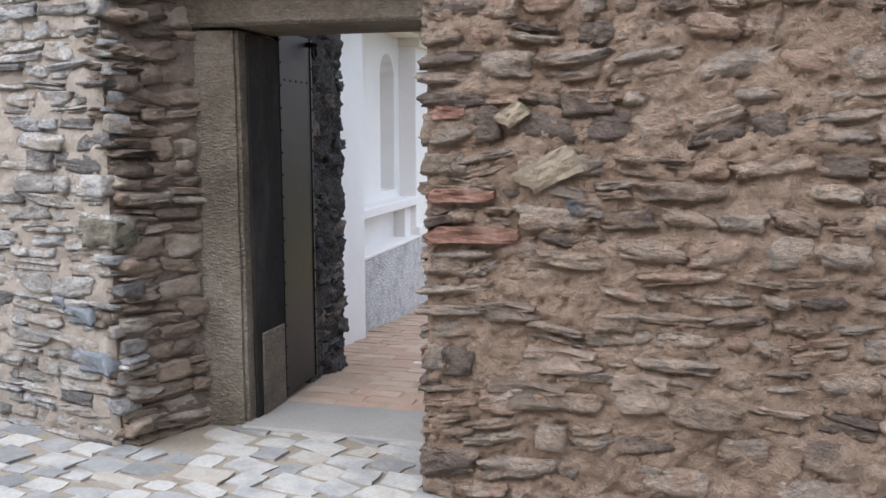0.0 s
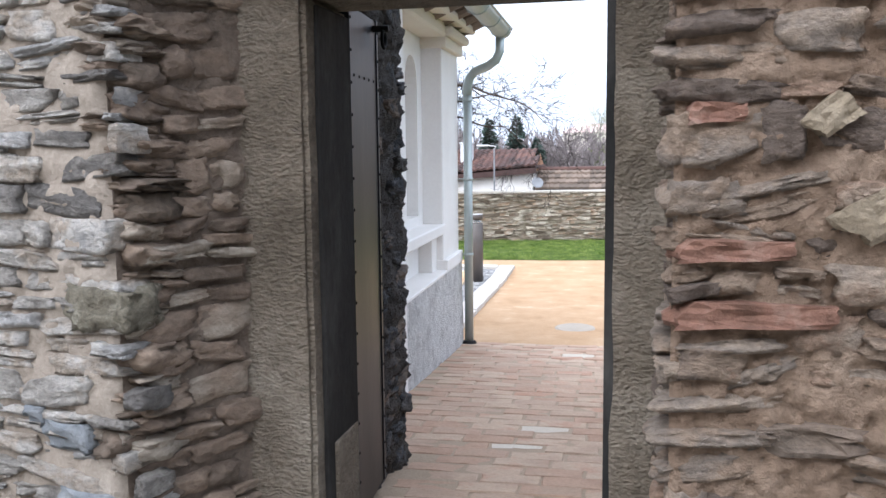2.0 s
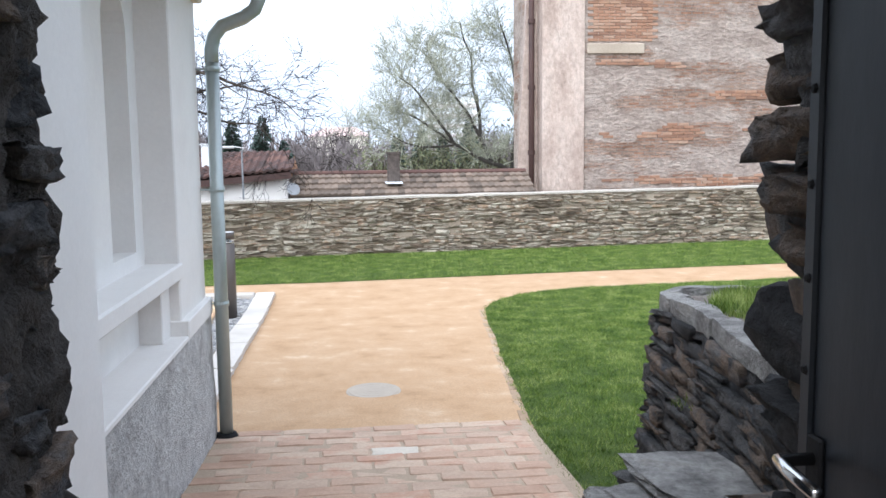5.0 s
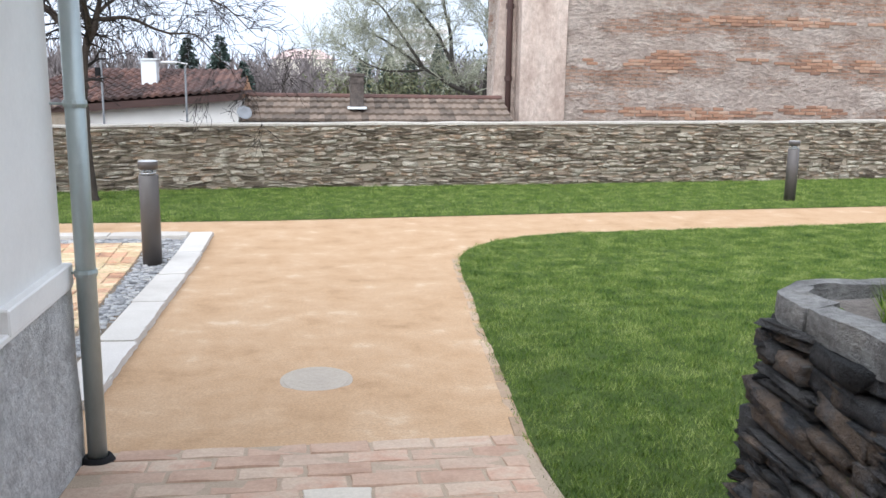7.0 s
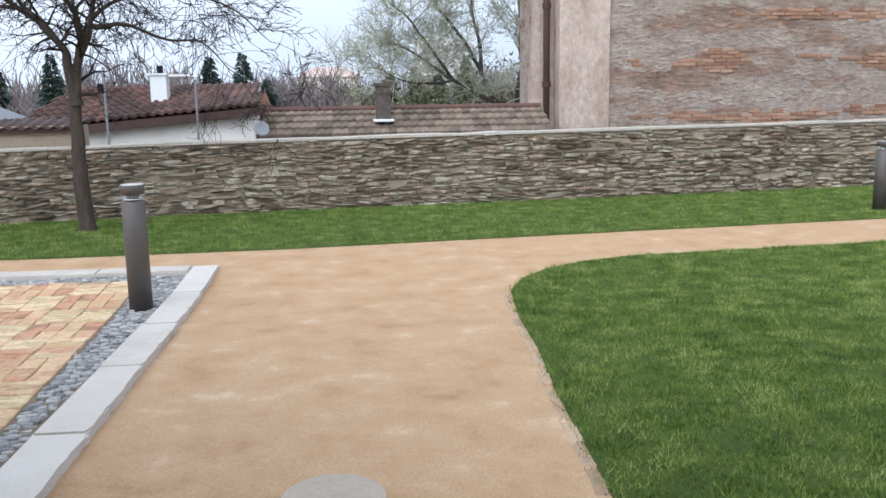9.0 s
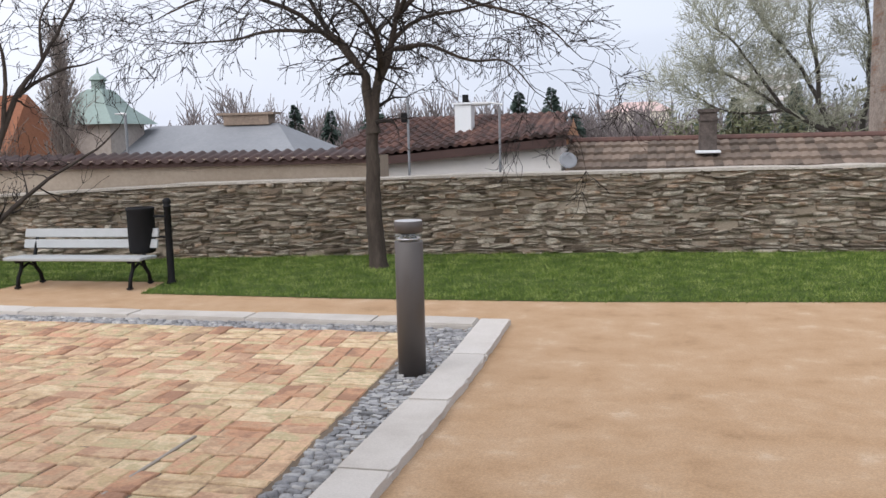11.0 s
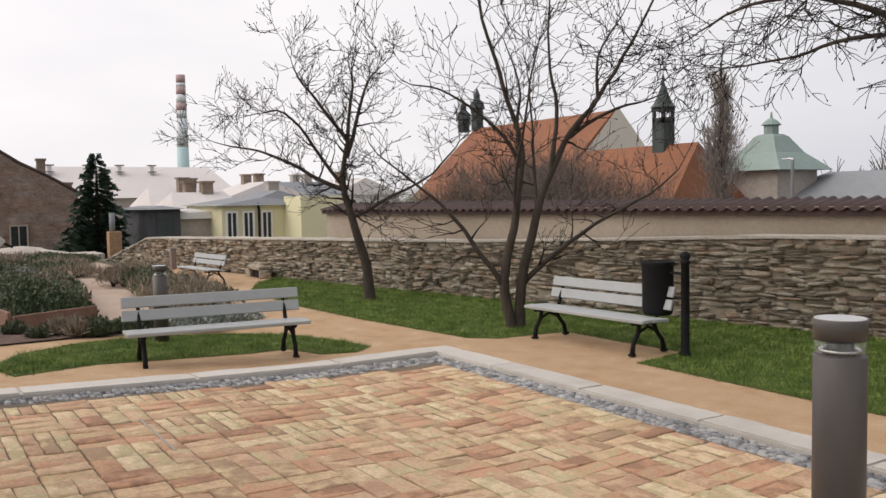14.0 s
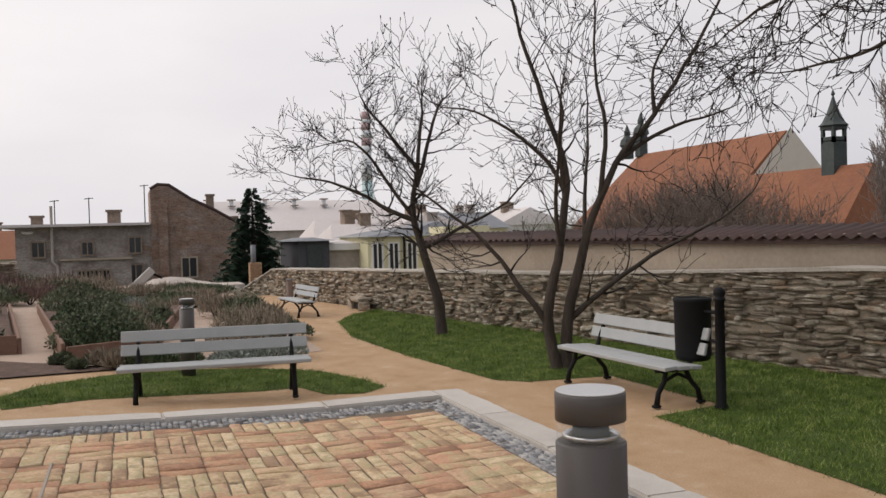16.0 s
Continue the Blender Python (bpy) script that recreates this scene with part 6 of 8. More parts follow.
bare_tree("spreading_tree", (-4.9, 19.54, 0), [
    ([(0, 0, -0.05), (-0.05, -0.01, 0.68), (-0.04, -0.01, 1.40), (-0.03, -0.01, 1.82), (0.06, 0.01, 2.31), (0.21, 0.05, 2.72), (0.29, 0.07, 3.12), (0.34, 0.08, 3.9)], 0.125, 0.02, 0.8),
    ([(-0.03, -0.01, 1.7), (-0.08, -0.02, 2.24), (-0.11, -0.03, 2.45), (-0.40, -0.10, 2.80), (-0.66, -0.16, 3.21), (-0.9, -0.22, 3.8)], 0.085, 0.015, 0.9),
    ([(0.06, 0.01, 2.24), (0.14, 0.03, 2.58), (0.56, 0.14, 3.05), (1.17, 0.28, 3.17), (1.65, 0.40, 3.30)], 0.05, 0.01, 1),
    ([(-0.11, -0.03, 2.45), (-0.46, -0.11, 2.94), (-1.07, -0.26, 2.99), (-1.55, -0.38, 2.90), (-2.10, -0.51, 2.87)], 0.04, 0.008, 1),
    ([(0.21, 0.05, 2.72), (0.69, 0.17, 2.77), (1.23, 0.30, 2.56), (1.64, 0.40, 2.55), (2.04, 0.50, 2.19)], 0.035, 0.007, 1),
    ([(0.29, 0.07, 3.12), (0.70, 0.17, 3.45), (1.31, 0.32, 3.24), (1.98, 0.48, 3.02), (2.39, 0.58, 2.67)], 0.04, 0.007, 1),
    ([(0.1, 0.0, 2.5), (0.2, -0.5, 2.9), (0.1, -1.1, 3.2), (-0.1, -1.6, 3.2)], 0.045, 0.008, 1),
    ([(0.1, 0.0, 2.6), (0.0, 0.5, 3.0), (0.2, 1.0, 3.3), (0.3, 1.5, 3.4)], 0.04, 0.008, 1),
    ([(0.3, 0.07, 3.1), (0.7, -0.5, 3.4), (1.2, -1.0, 3.3), (1.7, -1.3, 3.0)], 0.04, 0.008, 1),
    ([(-0.4, -0.1, 2.8), (-0.8, -0.6, 3.2), (-1.3, -1.0, 3.3), (-1.8, -1.2, 3.1)], 0.04, 0.008, 1),
], 9, "spreading bare tree with a dark crooked trunk by the wall", 0.6, 4, 3, 1, up=-0.1, jitter=0.2)


def big_far_tree():
    limbs = [([(0.2, 0, -3), (0.1, 0, 0.3), (-0.8, 0, 1.0), (-2.2, 0, 1.6), (-3.4, 0, 2.5), (-4.4, 0, 3.0)], 0.15, 0.03, 0.9),
             ([(-0.6, 0, 0.9), (-1.4, 0.3, 2.4), (-2.4, 0.4, 4.0), (-3.3, 0.4, 5.2)], 0.10, 0.03, 0.9),
             ([(-1.1, 0.2, 1.8), (-1.3, 0.5, 3.6), (-1.5, 0.5, 5.4), (-1.9, 0.5, 6.7)], 0.09, 0.03, 0.9),
             ([(-2.2, 0, 1.6), (-3.2, -0.3, 3.0), (-4.0, -0.4, 4.0), (-4.5, -0.4, 4.4)], 0.07, 0.025, 0.9),
             ([(0.1, 0, 0.3), (0.4, 0.2, 2.4), (0.2, 0.3, 4.6), (-0.2, 0.3, 6.6)], 0.11, 0.03, 0.9),
             ([(0.4, 0.1, 1.6), (1.4, 0.2, 3.4), (1.9, 0.3, 5.0), (2.1, 0.3, 6.2)], 0.09, 0.03, 0.9),
             ([(-2.2, 0, 1.6), (-3.4, 0.2, 1.5), (-4.5, 0.3, 1.9), (-5.1, 0.3, 2.2)], 0.06, 0.02, 0.9)]
    r = random.Random(2)
    tr = thing("big_bare_tree", pose(4.9, 40, 0.6), "large old bare tree with hazy budding crown behind the roofs", "tree")
    big, fine = Wood(), Wood()
    for pts, ra, rb, twig in limbs:
        line = smooth_line([Vector(p) for p in pts], 6)
        line = [p + noise.noise_vector(p * 0.9) * 0.18 for p in line]
        n = len(line)
        rad = [ra + (rb - ra) * (i / (n - 1)) ** 0.8 for i in range(n)]
        big.add(line, rad, 7)
        for i in range(int(n * 0.3), n):
            d = (line[min(i + 1, n - 1)] - line[i - 1]).normalized()
            s = Vector((r.gauss(0, 1), r.gauss(0, 1), r.gauss(0.3, 0.7))).normalized()
            grow(fine, line[i], (d * 0.5 + s).normalized(), r.uniform(0.8, 1.35), 0.03, 3, r, 0.12, 0.75, 5, 0.2, 4, 0.0085)
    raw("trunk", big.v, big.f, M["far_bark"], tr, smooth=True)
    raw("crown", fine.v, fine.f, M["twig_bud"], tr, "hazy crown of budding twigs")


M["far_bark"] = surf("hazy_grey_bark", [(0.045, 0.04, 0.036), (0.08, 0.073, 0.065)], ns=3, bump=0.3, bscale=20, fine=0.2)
# bud colours lightened further for the haze before the far crowns
M["twig_bud"] = surf("budding_twig_haze_paled", [(0.24, 0.245, 0.19), (0.36, 0.37, 0.29), (0.46, 0.48, 0.38)], rand="island", ns=0.5, bump=0, fine=0.1)
big_far_tree()


def tree_scrub(x, y, h, w, seed):
    """A hazy olive bush of many twigs and small leaves, standing below the hill's edge."""
    r = random.Random(seed)
    tr = thing("bush", pose(x, y, -2), "hazy olive-green leafing bush beyond the wall", "bush", "olive bushes")
    wood = Wood()
    vs, fs = [], []
    for k in range(26):
        a, e = r.uniform(0, 6.283), r.uniform(0.9, 1.5)
        d = Vector((math.cos(a) * math.cos(e), math.sin(a) * math.cos(e), math.sin(e)))
        ln = h * r.uniform(0.6, 1.0)
        wood.add([Vector((0, 0, 0)), d * ln * 0.5 + noise.noise_vector(Vector((k, seed, 0))) * 0.2, d * ln], [0.04, 0.025, 0.008], 4)
        for j in range(90):
            p = d * (ln * r.uniform(0.35, 1.02)) + Vector((r.gauss(0, 0.35), r.gauss(0, 0.35), r.gauss(0, 0.3))) * (w / 2.6)
            q = len(vs)
            u, v = noise.noise_vector(p * 7) * 0.32, noise.noise_vector(p * 9 + Vector((5, 1, 2))) * 0.32
            vs += [p, p + u, p + v]
            fs.append((q, q + 1, q + 2))
    raw("branches", wood.v, wood.f, M["bark"], tr)
    raw("leaves", vs, fs, M["leaf_olive"], tr)


def conifer(base, h, rad, seed, label, name="fir_tree", mat="conifer"):
    r = random.Random(seed)
    tr = thing(name, pose(*base), label, "tree", "conifers")
    bm = bmesh.new()
    tube(bm, [(0, 0, 0), (0, 0, h * 0.95)], [rad * 0.10, 0.01], 7)
    part("trunk", bm, M["bark"], tr)
    vs, fs = [], []
    n = int(44 * h)
    for k in range(n):
        z = h * (0.06 + 0.92 * (k / n))
        rr = rad * (1 - k / n) ** 0.85 * r.uniform(0.6, 1.1) + 0.05
        a = r.uniform(0, 6.283)
        d = Vector((math.cos(a), math.sin(a), 0))
        side = Vector((-d.y, d.x, 0))
        for j in range(12):
            s = (j + r.random()) / 12
            p = d * (rr * s) + Vector((0, 0, z - rr * 0.32 * s + r.gauss(0, 0.03)))
            w = (0.16 + 0.35 * rr * (1 - s)) * r.uniform(0.5, 1.2)
            q = len(vs)
            o = side * w * r.choice((-1, 1))
            vs += [p, p + o + d * w * 0.7 + Vector((0, 0, -0.35 * w)), p + d * w * 0.9 + o * 0.25 + Vector((0, 0, r.uniform(-0.1, 0.25) * w))]
            fs.append((q, q + 1, q + 2))
    raw("crown", vs, fs, M[mat], tr, "dark drooping needle boughs")


for i, (x, y, h, w) in enumerate(((0.2, 46, 4.6, 2.6), (1.8, 47, 5.2, 2.8), (3.4, 46.5, 4.8, 2.6), (4.9, 46, 5.4, 2.8))):
    tree_scrub(x, y, h, w, 900 + i)
conifer((-38, 18.5, -2.6), 6.3, 2.7, 4, "dark green fir tree among the houses")
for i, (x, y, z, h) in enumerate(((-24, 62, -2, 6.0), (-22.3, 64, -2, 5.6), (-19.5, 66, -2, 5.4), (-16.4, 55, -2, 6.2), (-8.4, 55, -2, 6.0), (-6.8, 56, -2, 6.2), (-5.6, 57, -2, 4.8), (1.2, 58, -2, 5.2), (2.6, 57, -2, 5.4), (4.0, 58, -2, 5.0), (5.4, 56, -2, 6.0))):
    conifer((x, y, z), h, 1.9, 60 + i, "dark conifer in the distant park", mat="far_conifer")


def poplar():
    r = random.Random(6)
    tr = thing("poplar_tree", pose(-21.7, 36, -2.5), "tall narrow bare poplar behind the wall", "tree")
    big, fine = Wood(), Wood()
    line = [Vector((0, 0, 8.6 * i / 12)) + noise.noise_vector(Vector((i, 0, 3))) * 0.1 for i in range(13)]
    big.add(line, [0.2 * (1 - i / 13.5) + 0.01 for i in range(13)], 7)
    for k in range(170):
        z = r.uniform(1.2, 7.4)
        a = r.uniform(0, 6.28)
        env = 1.35 * math.sin(math.pi * min(1, (9.4 - z) / 8.5)) ** 0.7
        grow(fine, Vector((0, 0, z)), Vector((math.cos(a) * 0.55, math.sin(a) * 0.55, 1)).normalized(), (0.28 + env * 0.5) * (1.0 if z < 5.0 else 0.7), 0.03, 2, r, 0.5, 0.5, 4, 0.16, 4, 0.011)
    raw("trunk", big.v, big.f, M["bark"], tr)
    raw("crown", fine.v, fine.f, M["poplar"], tr)


M["twig_brown"] = surf("reddish_brown_twig", [(0.095, 0.072, 0.06), (0.16, 0.122, 0.10), (0.22, 0.175, 0.15)], rand="island", ns=0.6, bump=0, fine=0.1)
poplar()


def round_far_tree(name, base, h, w, seed, mat, label, n=80):
    r = random.Random(seed)
    tr = thing(name, pose(*base), label, "tree", "bare trees beyond the wall")
    big, fine = Wood(), Wood()
    big.add([Vector((0, 0, 0)), Vector((0.05, 0, h * 0.25)), Vector((0, 0.05, h * 0.5))], [0.16, 0.12, 0.06], 7)
    for k in range(n):
        a, e = r.uniform(0, 6.28), r.uniform(0.3, 1.4)
        d = Vector((math.cos(a) * math.cos(e), math.sin(a) * math.cos(e), math.sin(e)))
        p = Vector((0, 0, r.uniform(0.2, 0.55) * h)) + Vector((d.x * w * 0.2, d.y * w * 0.2, 0))
        grow(fine, p, d, 0.28 * h * r.uniform(0.6, 1.1) * (0.6 + 0.4 * w / h), 0.04, 2, r, 0.25, 0.7, 5, 0.18, 4, 0.012)
    raw("trunk", big.v, big.f, M["bark"], tr)
    raw("crown", fine.v, fine.f, M[mat], tr)


for i, (x, y, h, w, mt) in enumerate(((-31, 36, 6.2, 4.0, "twig_brown"), (-35.5, 38, 6.0, 4.2, "twig_brown"), (-27.2, 33, 5.4, 3.2, "twig_brown"), (-44, 36, 4.4, 4.0, "twig_bud"), (-23.5, 33.5, 4.6, 2.6, "twig_brown"), (-33, 35, 5.6, 3.6, "twig_brown"), (-29.3, 35, 5.8, 3.4, "twig_brown"), (-38.5, 36, 5.2, 3.6, "twig_brown"))):
    round_far_tree("bare_tree", (x, y, -2.6), h + 1.3, w, 80 + i, mt, "bare reddish-brown tree in front of the church" if mt == "twig_brown" else "small tree with first pale green buds")


def far_woods():
    r = random.Random(12)
    wood = Wood()
    for k in range(760):
        x = r.uniform(-34, 34)
        y = r.uniform(58, 92)
        h = r.uniform(5.2, 8.4) * (0.75 + 0.35 * noise.noise(Vector((x * 0.12, y * 0.1, 0))))
        p = Vector((x, y, -2.6))
        wood.add([p, p + Vector((0, 0, h * 0.5))], [0.07, 0.04], 3)
        for j in range(7):
            grow(wood, p + Vector((0, 0, h * r.uniform(0.3, 0.6))), Vector((r.gauss(0, 0.5), r.gauss(0, 0.5), 1)).normalized(), h * 0.3, 0.08, 1, r, 0.3, 0.6, 5, 0.16, 3, 0.035, 0)
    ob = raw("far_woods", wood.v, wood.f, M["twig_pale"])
    tagged(ob, "hazy belt of bare grey-brown trees in the distance", "woods", "", "stuff")


far_woods()

# ---------- beyond the wall ----------
def house(name, base, label, category="house"):
    return thing(name, pose(*base), label, category)


def local(parent, fn, name, mat, label="", smooth=False):
    bm = bmesh.new()
    fn(bm)
    bmesh.ops.transform(bm, matrix=parent.matrix_world.inverted(), verts=bm.verts[:])
    return part(name, bm, mat, parent, label, smooth)


def window_on(parent, c, w, h, axis, frame_mat=None):
    """A small window in a far wall; axis: the side that it looks to, 'x' or '-y'."""
    win = local(parent, lambda bm: box(bm, c, (0.10, w, h) if axis == "x" else (w, 0.10, h)), "window", M["glass"])
    fm = frame_mat or M["plaster"]
    t = 0.07

    def fr(bm):
        for dy, dz, sy, sz in ((0, h / 2 + t / 2, w + 2 * t, t), (0, -h / 2 - t / 2, w + 2 * t, t), (w / 2 + t / 2, 0, t, h), (-w / 2 - t / 2, 0, t, h), (0, 0, 0.05, h)):
            if axis == "x":
                box(bm, (c[0] + 0.02, c[1] + dy, c[2] + dz), (0.14, sy, sz))
            else:
                box(bm, (c[0] + dy, c[1] - 0.02, c[2] + dz), (sy, 0.14, sz))

    bm = bmesh.new()
    fr(bm)
    bmesh.ops.transform(bm, matrix=win.matrix_world.inverted() if win.parent is None else parent.matrix_world.inverted(), verts=bm.verts[:])
    part("frame", bm, fm, win)


def build_brick_house():
    h = house("brick_house", (8, 28, -2.6), "tall old house with bare brickwork under crumbling pink plaster", "house")
    local(h, lambda bm: box(bm, (9.7, 31.0, 3.4), (10.6, 10.0, 12.0)), "wall", M["brick_plaster"])
    local(h, lambda bm: prism(bm, [(3.36, 26.3), (4.38, 25.96), (4.42, 32), (4.2, 32), (3.36, 27.0)], -2.6, 9.3), "side_wall", M["pink_plaster"], "smoother pink plastered corner of the house")

    def wing(bm):
        lo = [(2.58, 26.9), (3.36, 26.9), (3.36, 27.5), (2.64, 27.5)]
        a = [bm.verts.new((x, y, -2.6)) for x, y in lo]
        b = [bm.verts.new((x + (0.66 if i in (0, 3) else 0), y, 8.8)) for i, (x, y) in enumerate(lo)]
        for i in range(4):
            bm.faces.new((a[i], a[(i + 1) % 4], b[(i + 1) % 4], b[i]))
        bm.faces.new(b)

    local(h, wing, "wing_wall", M["pink_plaster"])

    def roof(bm):
        pts = [(4.0, 25.7, 9.3), (15.4, 25.7, 9.3), (15.4, 36.3, 9.3), (4.0, 36.3, 9.3), (4.0, 31, 13), (15.4, 31, 13)]
        v = [bm.verts.new(p) for p in pts]
        for f in ((0, 1, 5, 4), (2, 3, 4, 5), (0, 4, 3), (1, 2, 5), (0, 3, 2, 1)):
            bm.faces.new([v[i] for i in f])

    local(h, roof, "roof", M["tile_orange"])
    # bands of brickwork laid bare, standing back and proud of the plaster
    r = random.Random(44)
    me = bpy.data.meshes.new("brick")
    bm = bmesh.new()
    box(bm, (0, 0, 0), (0.27, 0.08, 0.07), bevel=0.006)
    bm.to_mesh(me)
    bm.free()
    me.materials.append(M["facade_brick"])

    def patch(x0, x1, zc, most, gap):
        """A ragged band of bare bricks; its upper and lower edges wander."""
        for row in range(-6, 7):
            x = x0 + (0.145 if row % 2 else 0.0)
            while x < x1:
                wide = most * (0.55 + 1.1 * noise.noise(Vector((x * 0.8, zc * 3.0, 1.0))) + 0.6 * noise.noise(Vector((x * 3.1, zc, 4.0)))) - gap
                mid = 1.6 * noise.noise(Vector((x * 0.35, zc, 9.0)))
                if abs(row - mid) < wide:
                    ob = new("brick", me)
                    ob.parent = h
                    ob.matrix_world = pose(x + r.uniform(-0.02, 0.02), 26.022 + r.uniform(-0.012, 0.01), zc + row * 0.078 + r.uniform(-0.006, 0.006), 0, r.uniform(-1.5, 1.5), 0)
                x += 0.285

    patch(4.9, 14.8, 2.42, 2.6, 0.25)
    patch(5.0, 14.8, 1.22, 2.2, 0.7)
    patch(7.0, 14.8, 3.4, 2.2, 0.6)
    patch(4.8, 14.8, 4.2, 1.6, 0.6)
    for row in range(20):
        for k in range(6):
            ob = new("brick", me)
            ob.parent = h
            ob.matrix_world = pose(4.6 + 0.285 * k + (0.14 if row % 2 else 0), 26.02 + r.uniform(-0.008, 0.008), 4.80 + row * 0.078, 0, r.uniform(-1, 1), 0)
    local(h, lambda bm: box(bm, (5.2, 25.975, 4.58), (1.5, 0.06, 0.26), bevel=0.02), "plaster_band", M["plaster"], "pale plain plaster band")
    bm_pipe = lambda bm: tube(bm, [(3.16, 26.72, -2.0), (3.16, 26.72, 8.8)], 0.075, 10)
    p = local(h, bm_pipe, "rain_pipe", M["brown_metal"], "dark brown cast-iron rain pipe", True)
    for z in (1.9, 3.6, 5.3, 7.0):
        local(h, lambda bm: tube(bm, [(3.16, 26.72, z), (3.16, 26.72, z + 0.12)], 0.098, 10), "pipe_collar", M["brown_metal"])


M["facade_brick"] = surf("orange_facade_brick", [(0.20, 0.115, 0.08), (0.32, 0.18, 0.115), (0.38, 0.26, 0.19)], rand="object", ns=3, bscale=30, bump=0.4, fine=0.3)
build_brick_house()


def roof_tile_mesh(name, w, l, mat, wave=1.0):
    bm = bmesh.new()
    prof = [(-w / 2, 0.0), (-w * 0.2, 0.0), (0.0, 0.035 * wave), (w * 0.25, 0.045 * wave), (w / 2, 0.01)]
    a = [bm.verts.new((x, 0, z + 0.03)) for x, z in prof]
    b = [bm.verts.new((x, l, z)) for x, z in prof]
    c = [bm.verts.new((x, 0, z - 0.03)) for x, z in prof]
    for i in range(len(prof) - 1):
        bm.faces.new((a[i], a[i + 1], b[i + 1], b[i]))
        bm.faces.new((c[i], c[i + 1], a[i + 1], a[i]))
    me = bpy.data.meshes.new(name)
    bm.to_mesh(me)
    bm.free()
    me.materials.append(mat)
    return me


def tiled_slope(home, parent, mesh, x0, x1, y0, z0, y1, z1, w, l, cut=None, lift=None):
    """Tiles on a slope that rises from y0 to y1."""
    ang = math.degrees(math.atan2(z1 - z0, y1 - y0))
    ln = math.hypot(z1 - z0, y1 - y0)
    rows = max(1, int(round(ln / (l * 0.82))))
    for j in range(rows):
        s = j / rows
        x = x0 + w / 2
        while x < x1:
            if cut is None or cut(x, s):
                ob = new("roof_tile", mesh)
                ob.parent = parent
                ob.matrix_basis = home.matrix_world.inverted() @ pose(x, y0 + (y1 - y0) * s, z0 + (z1 - z0) * s + 0.085 + (lift(x, s) if lift else 0.0), ang - 5)
            x += w


def build_red_roof_house():
    h = house("cottage", (-4.6, 26, -2.6), "low white house with a weathered red tile roof and brown eaves", "house")
    eave = lambda x: 1.17 + 0.0835 * (x + 7.6)
    local(h, lambda bm: prism(bm, [(-6.9, 24.6), (-3.1, 24.6), (-3.1, 28.4), (-6.9, 28.4)], -2.6, lambda x, y: eave(x) - 0.02), "wall", M["white"])
    local(h, lambda bm: [box(bm, (-5.3, 24.37, 1.315), (4.65, 0.06, 0.15), ry=-4.8)], "fascia", M["brown_metal"], "sloping dark brown eaves board")

    def gable(bm):
        lo = [bm.verts.new((-3.05, y, z)) for y, z in ((24.6, 1.45), (28.4, 1.45), (26.5, 1.95))]
        hi = [bm.verts.new((-3.2, y, z)) for y, z in ((24.6, 1.45), (28.4, 1.45), (26.5, 1.95))]
        bm.faces.new(lo)
        bm.faces.new(list(reversed(hi)))

    local(h, gable, "gable", M["brick_red"])

    def roof(bm):
        pts = [(-7.6, 24.4, 1.17), (-3.0, 24.4, 1.555), (-3.25, 26.5, 1.95), (-6.9, 26.5, 1.93), (-3.0, 28.6, 1.5), (-7.6, 28.6, 1.15)]
        v = [bm.verts.new(p) for p in pts]
        for f in ((0, 1, 2, 3), (3, 2, 4, 5), (0, 3, 5), (1, 4, 2)):
            bm.faces.new([v[i] for i in f])

    rf = local(h, roof, "roof", M["tile_red"])
    mesh = roof_tile_mesh("roof_tile", 0.17, 0.34, M["tile_red"])
    tiled_slope(h, rf, mesh, -7.55, -3.0, 24.4, 1.17, 26.45, 1.93, 0.17, 0.34, lambda x, s: -7.6 + 0.7 * s < x < -2.95 - 0.25 * s, lambda x, s: 0.0835 * (x + 7.6) * (1 - s))
    bm_r = lambda bm: tube(bm, [(-6.9, 26.5, 1.97), (-3.22, 26.5, 1.99)], 0.08, 8)
    local(h, bm_r, "ridge_tiles", M["tile_red"])
    ch = local(h, lambda bm: [box(bm, (-5.0, 25.4, 1.85), (0.32, 0.32, 0.8), bevel=0.01), box(bm, (-5.0, 25.4, 2.25), (0.38, 0.38, 0.035))], "chimney", M["stack_white"], "pale sheet-clad chimney")
    bm = bmesh.new()
    tube(bm, [(-4.98, 25.4, 2.25), (-4.98, 25.4, 2.42)], 0.06, 8)
    bmesh.ops.transform(bm, matrix=h.matrix_world.inverted(), verts=bm.verts[:])
    part("chimney_pot", bm, M["iron"], ch)
    d = thing("satellite_dish", pose(-2.95, 24.3, 1.18, 60, 0, 20), "grey satellite dish on the cottage corner", "satellite dish")
    bm = bmesh.new()
    lathe(bm, [(0.02, -0.03), (0.10, -0.02), (0.16, 0.02), (0.155, 0.025), (0.09, -0.005)], 20)
    part("dish", bm, M["grey_roof"], d, smooth=True)
    bm = bmesh.new()
    tube(bm, [(0, 0, -0.02), (0, -0.05, -0.2)], 0.012, 6)
    tube(bm, [(0, 0.12, 0.0), (0, 0.05, 0.2)], 0.008, 6)
    part("arm", bm, M["grey_roof"], d)


build_red_roof_house()


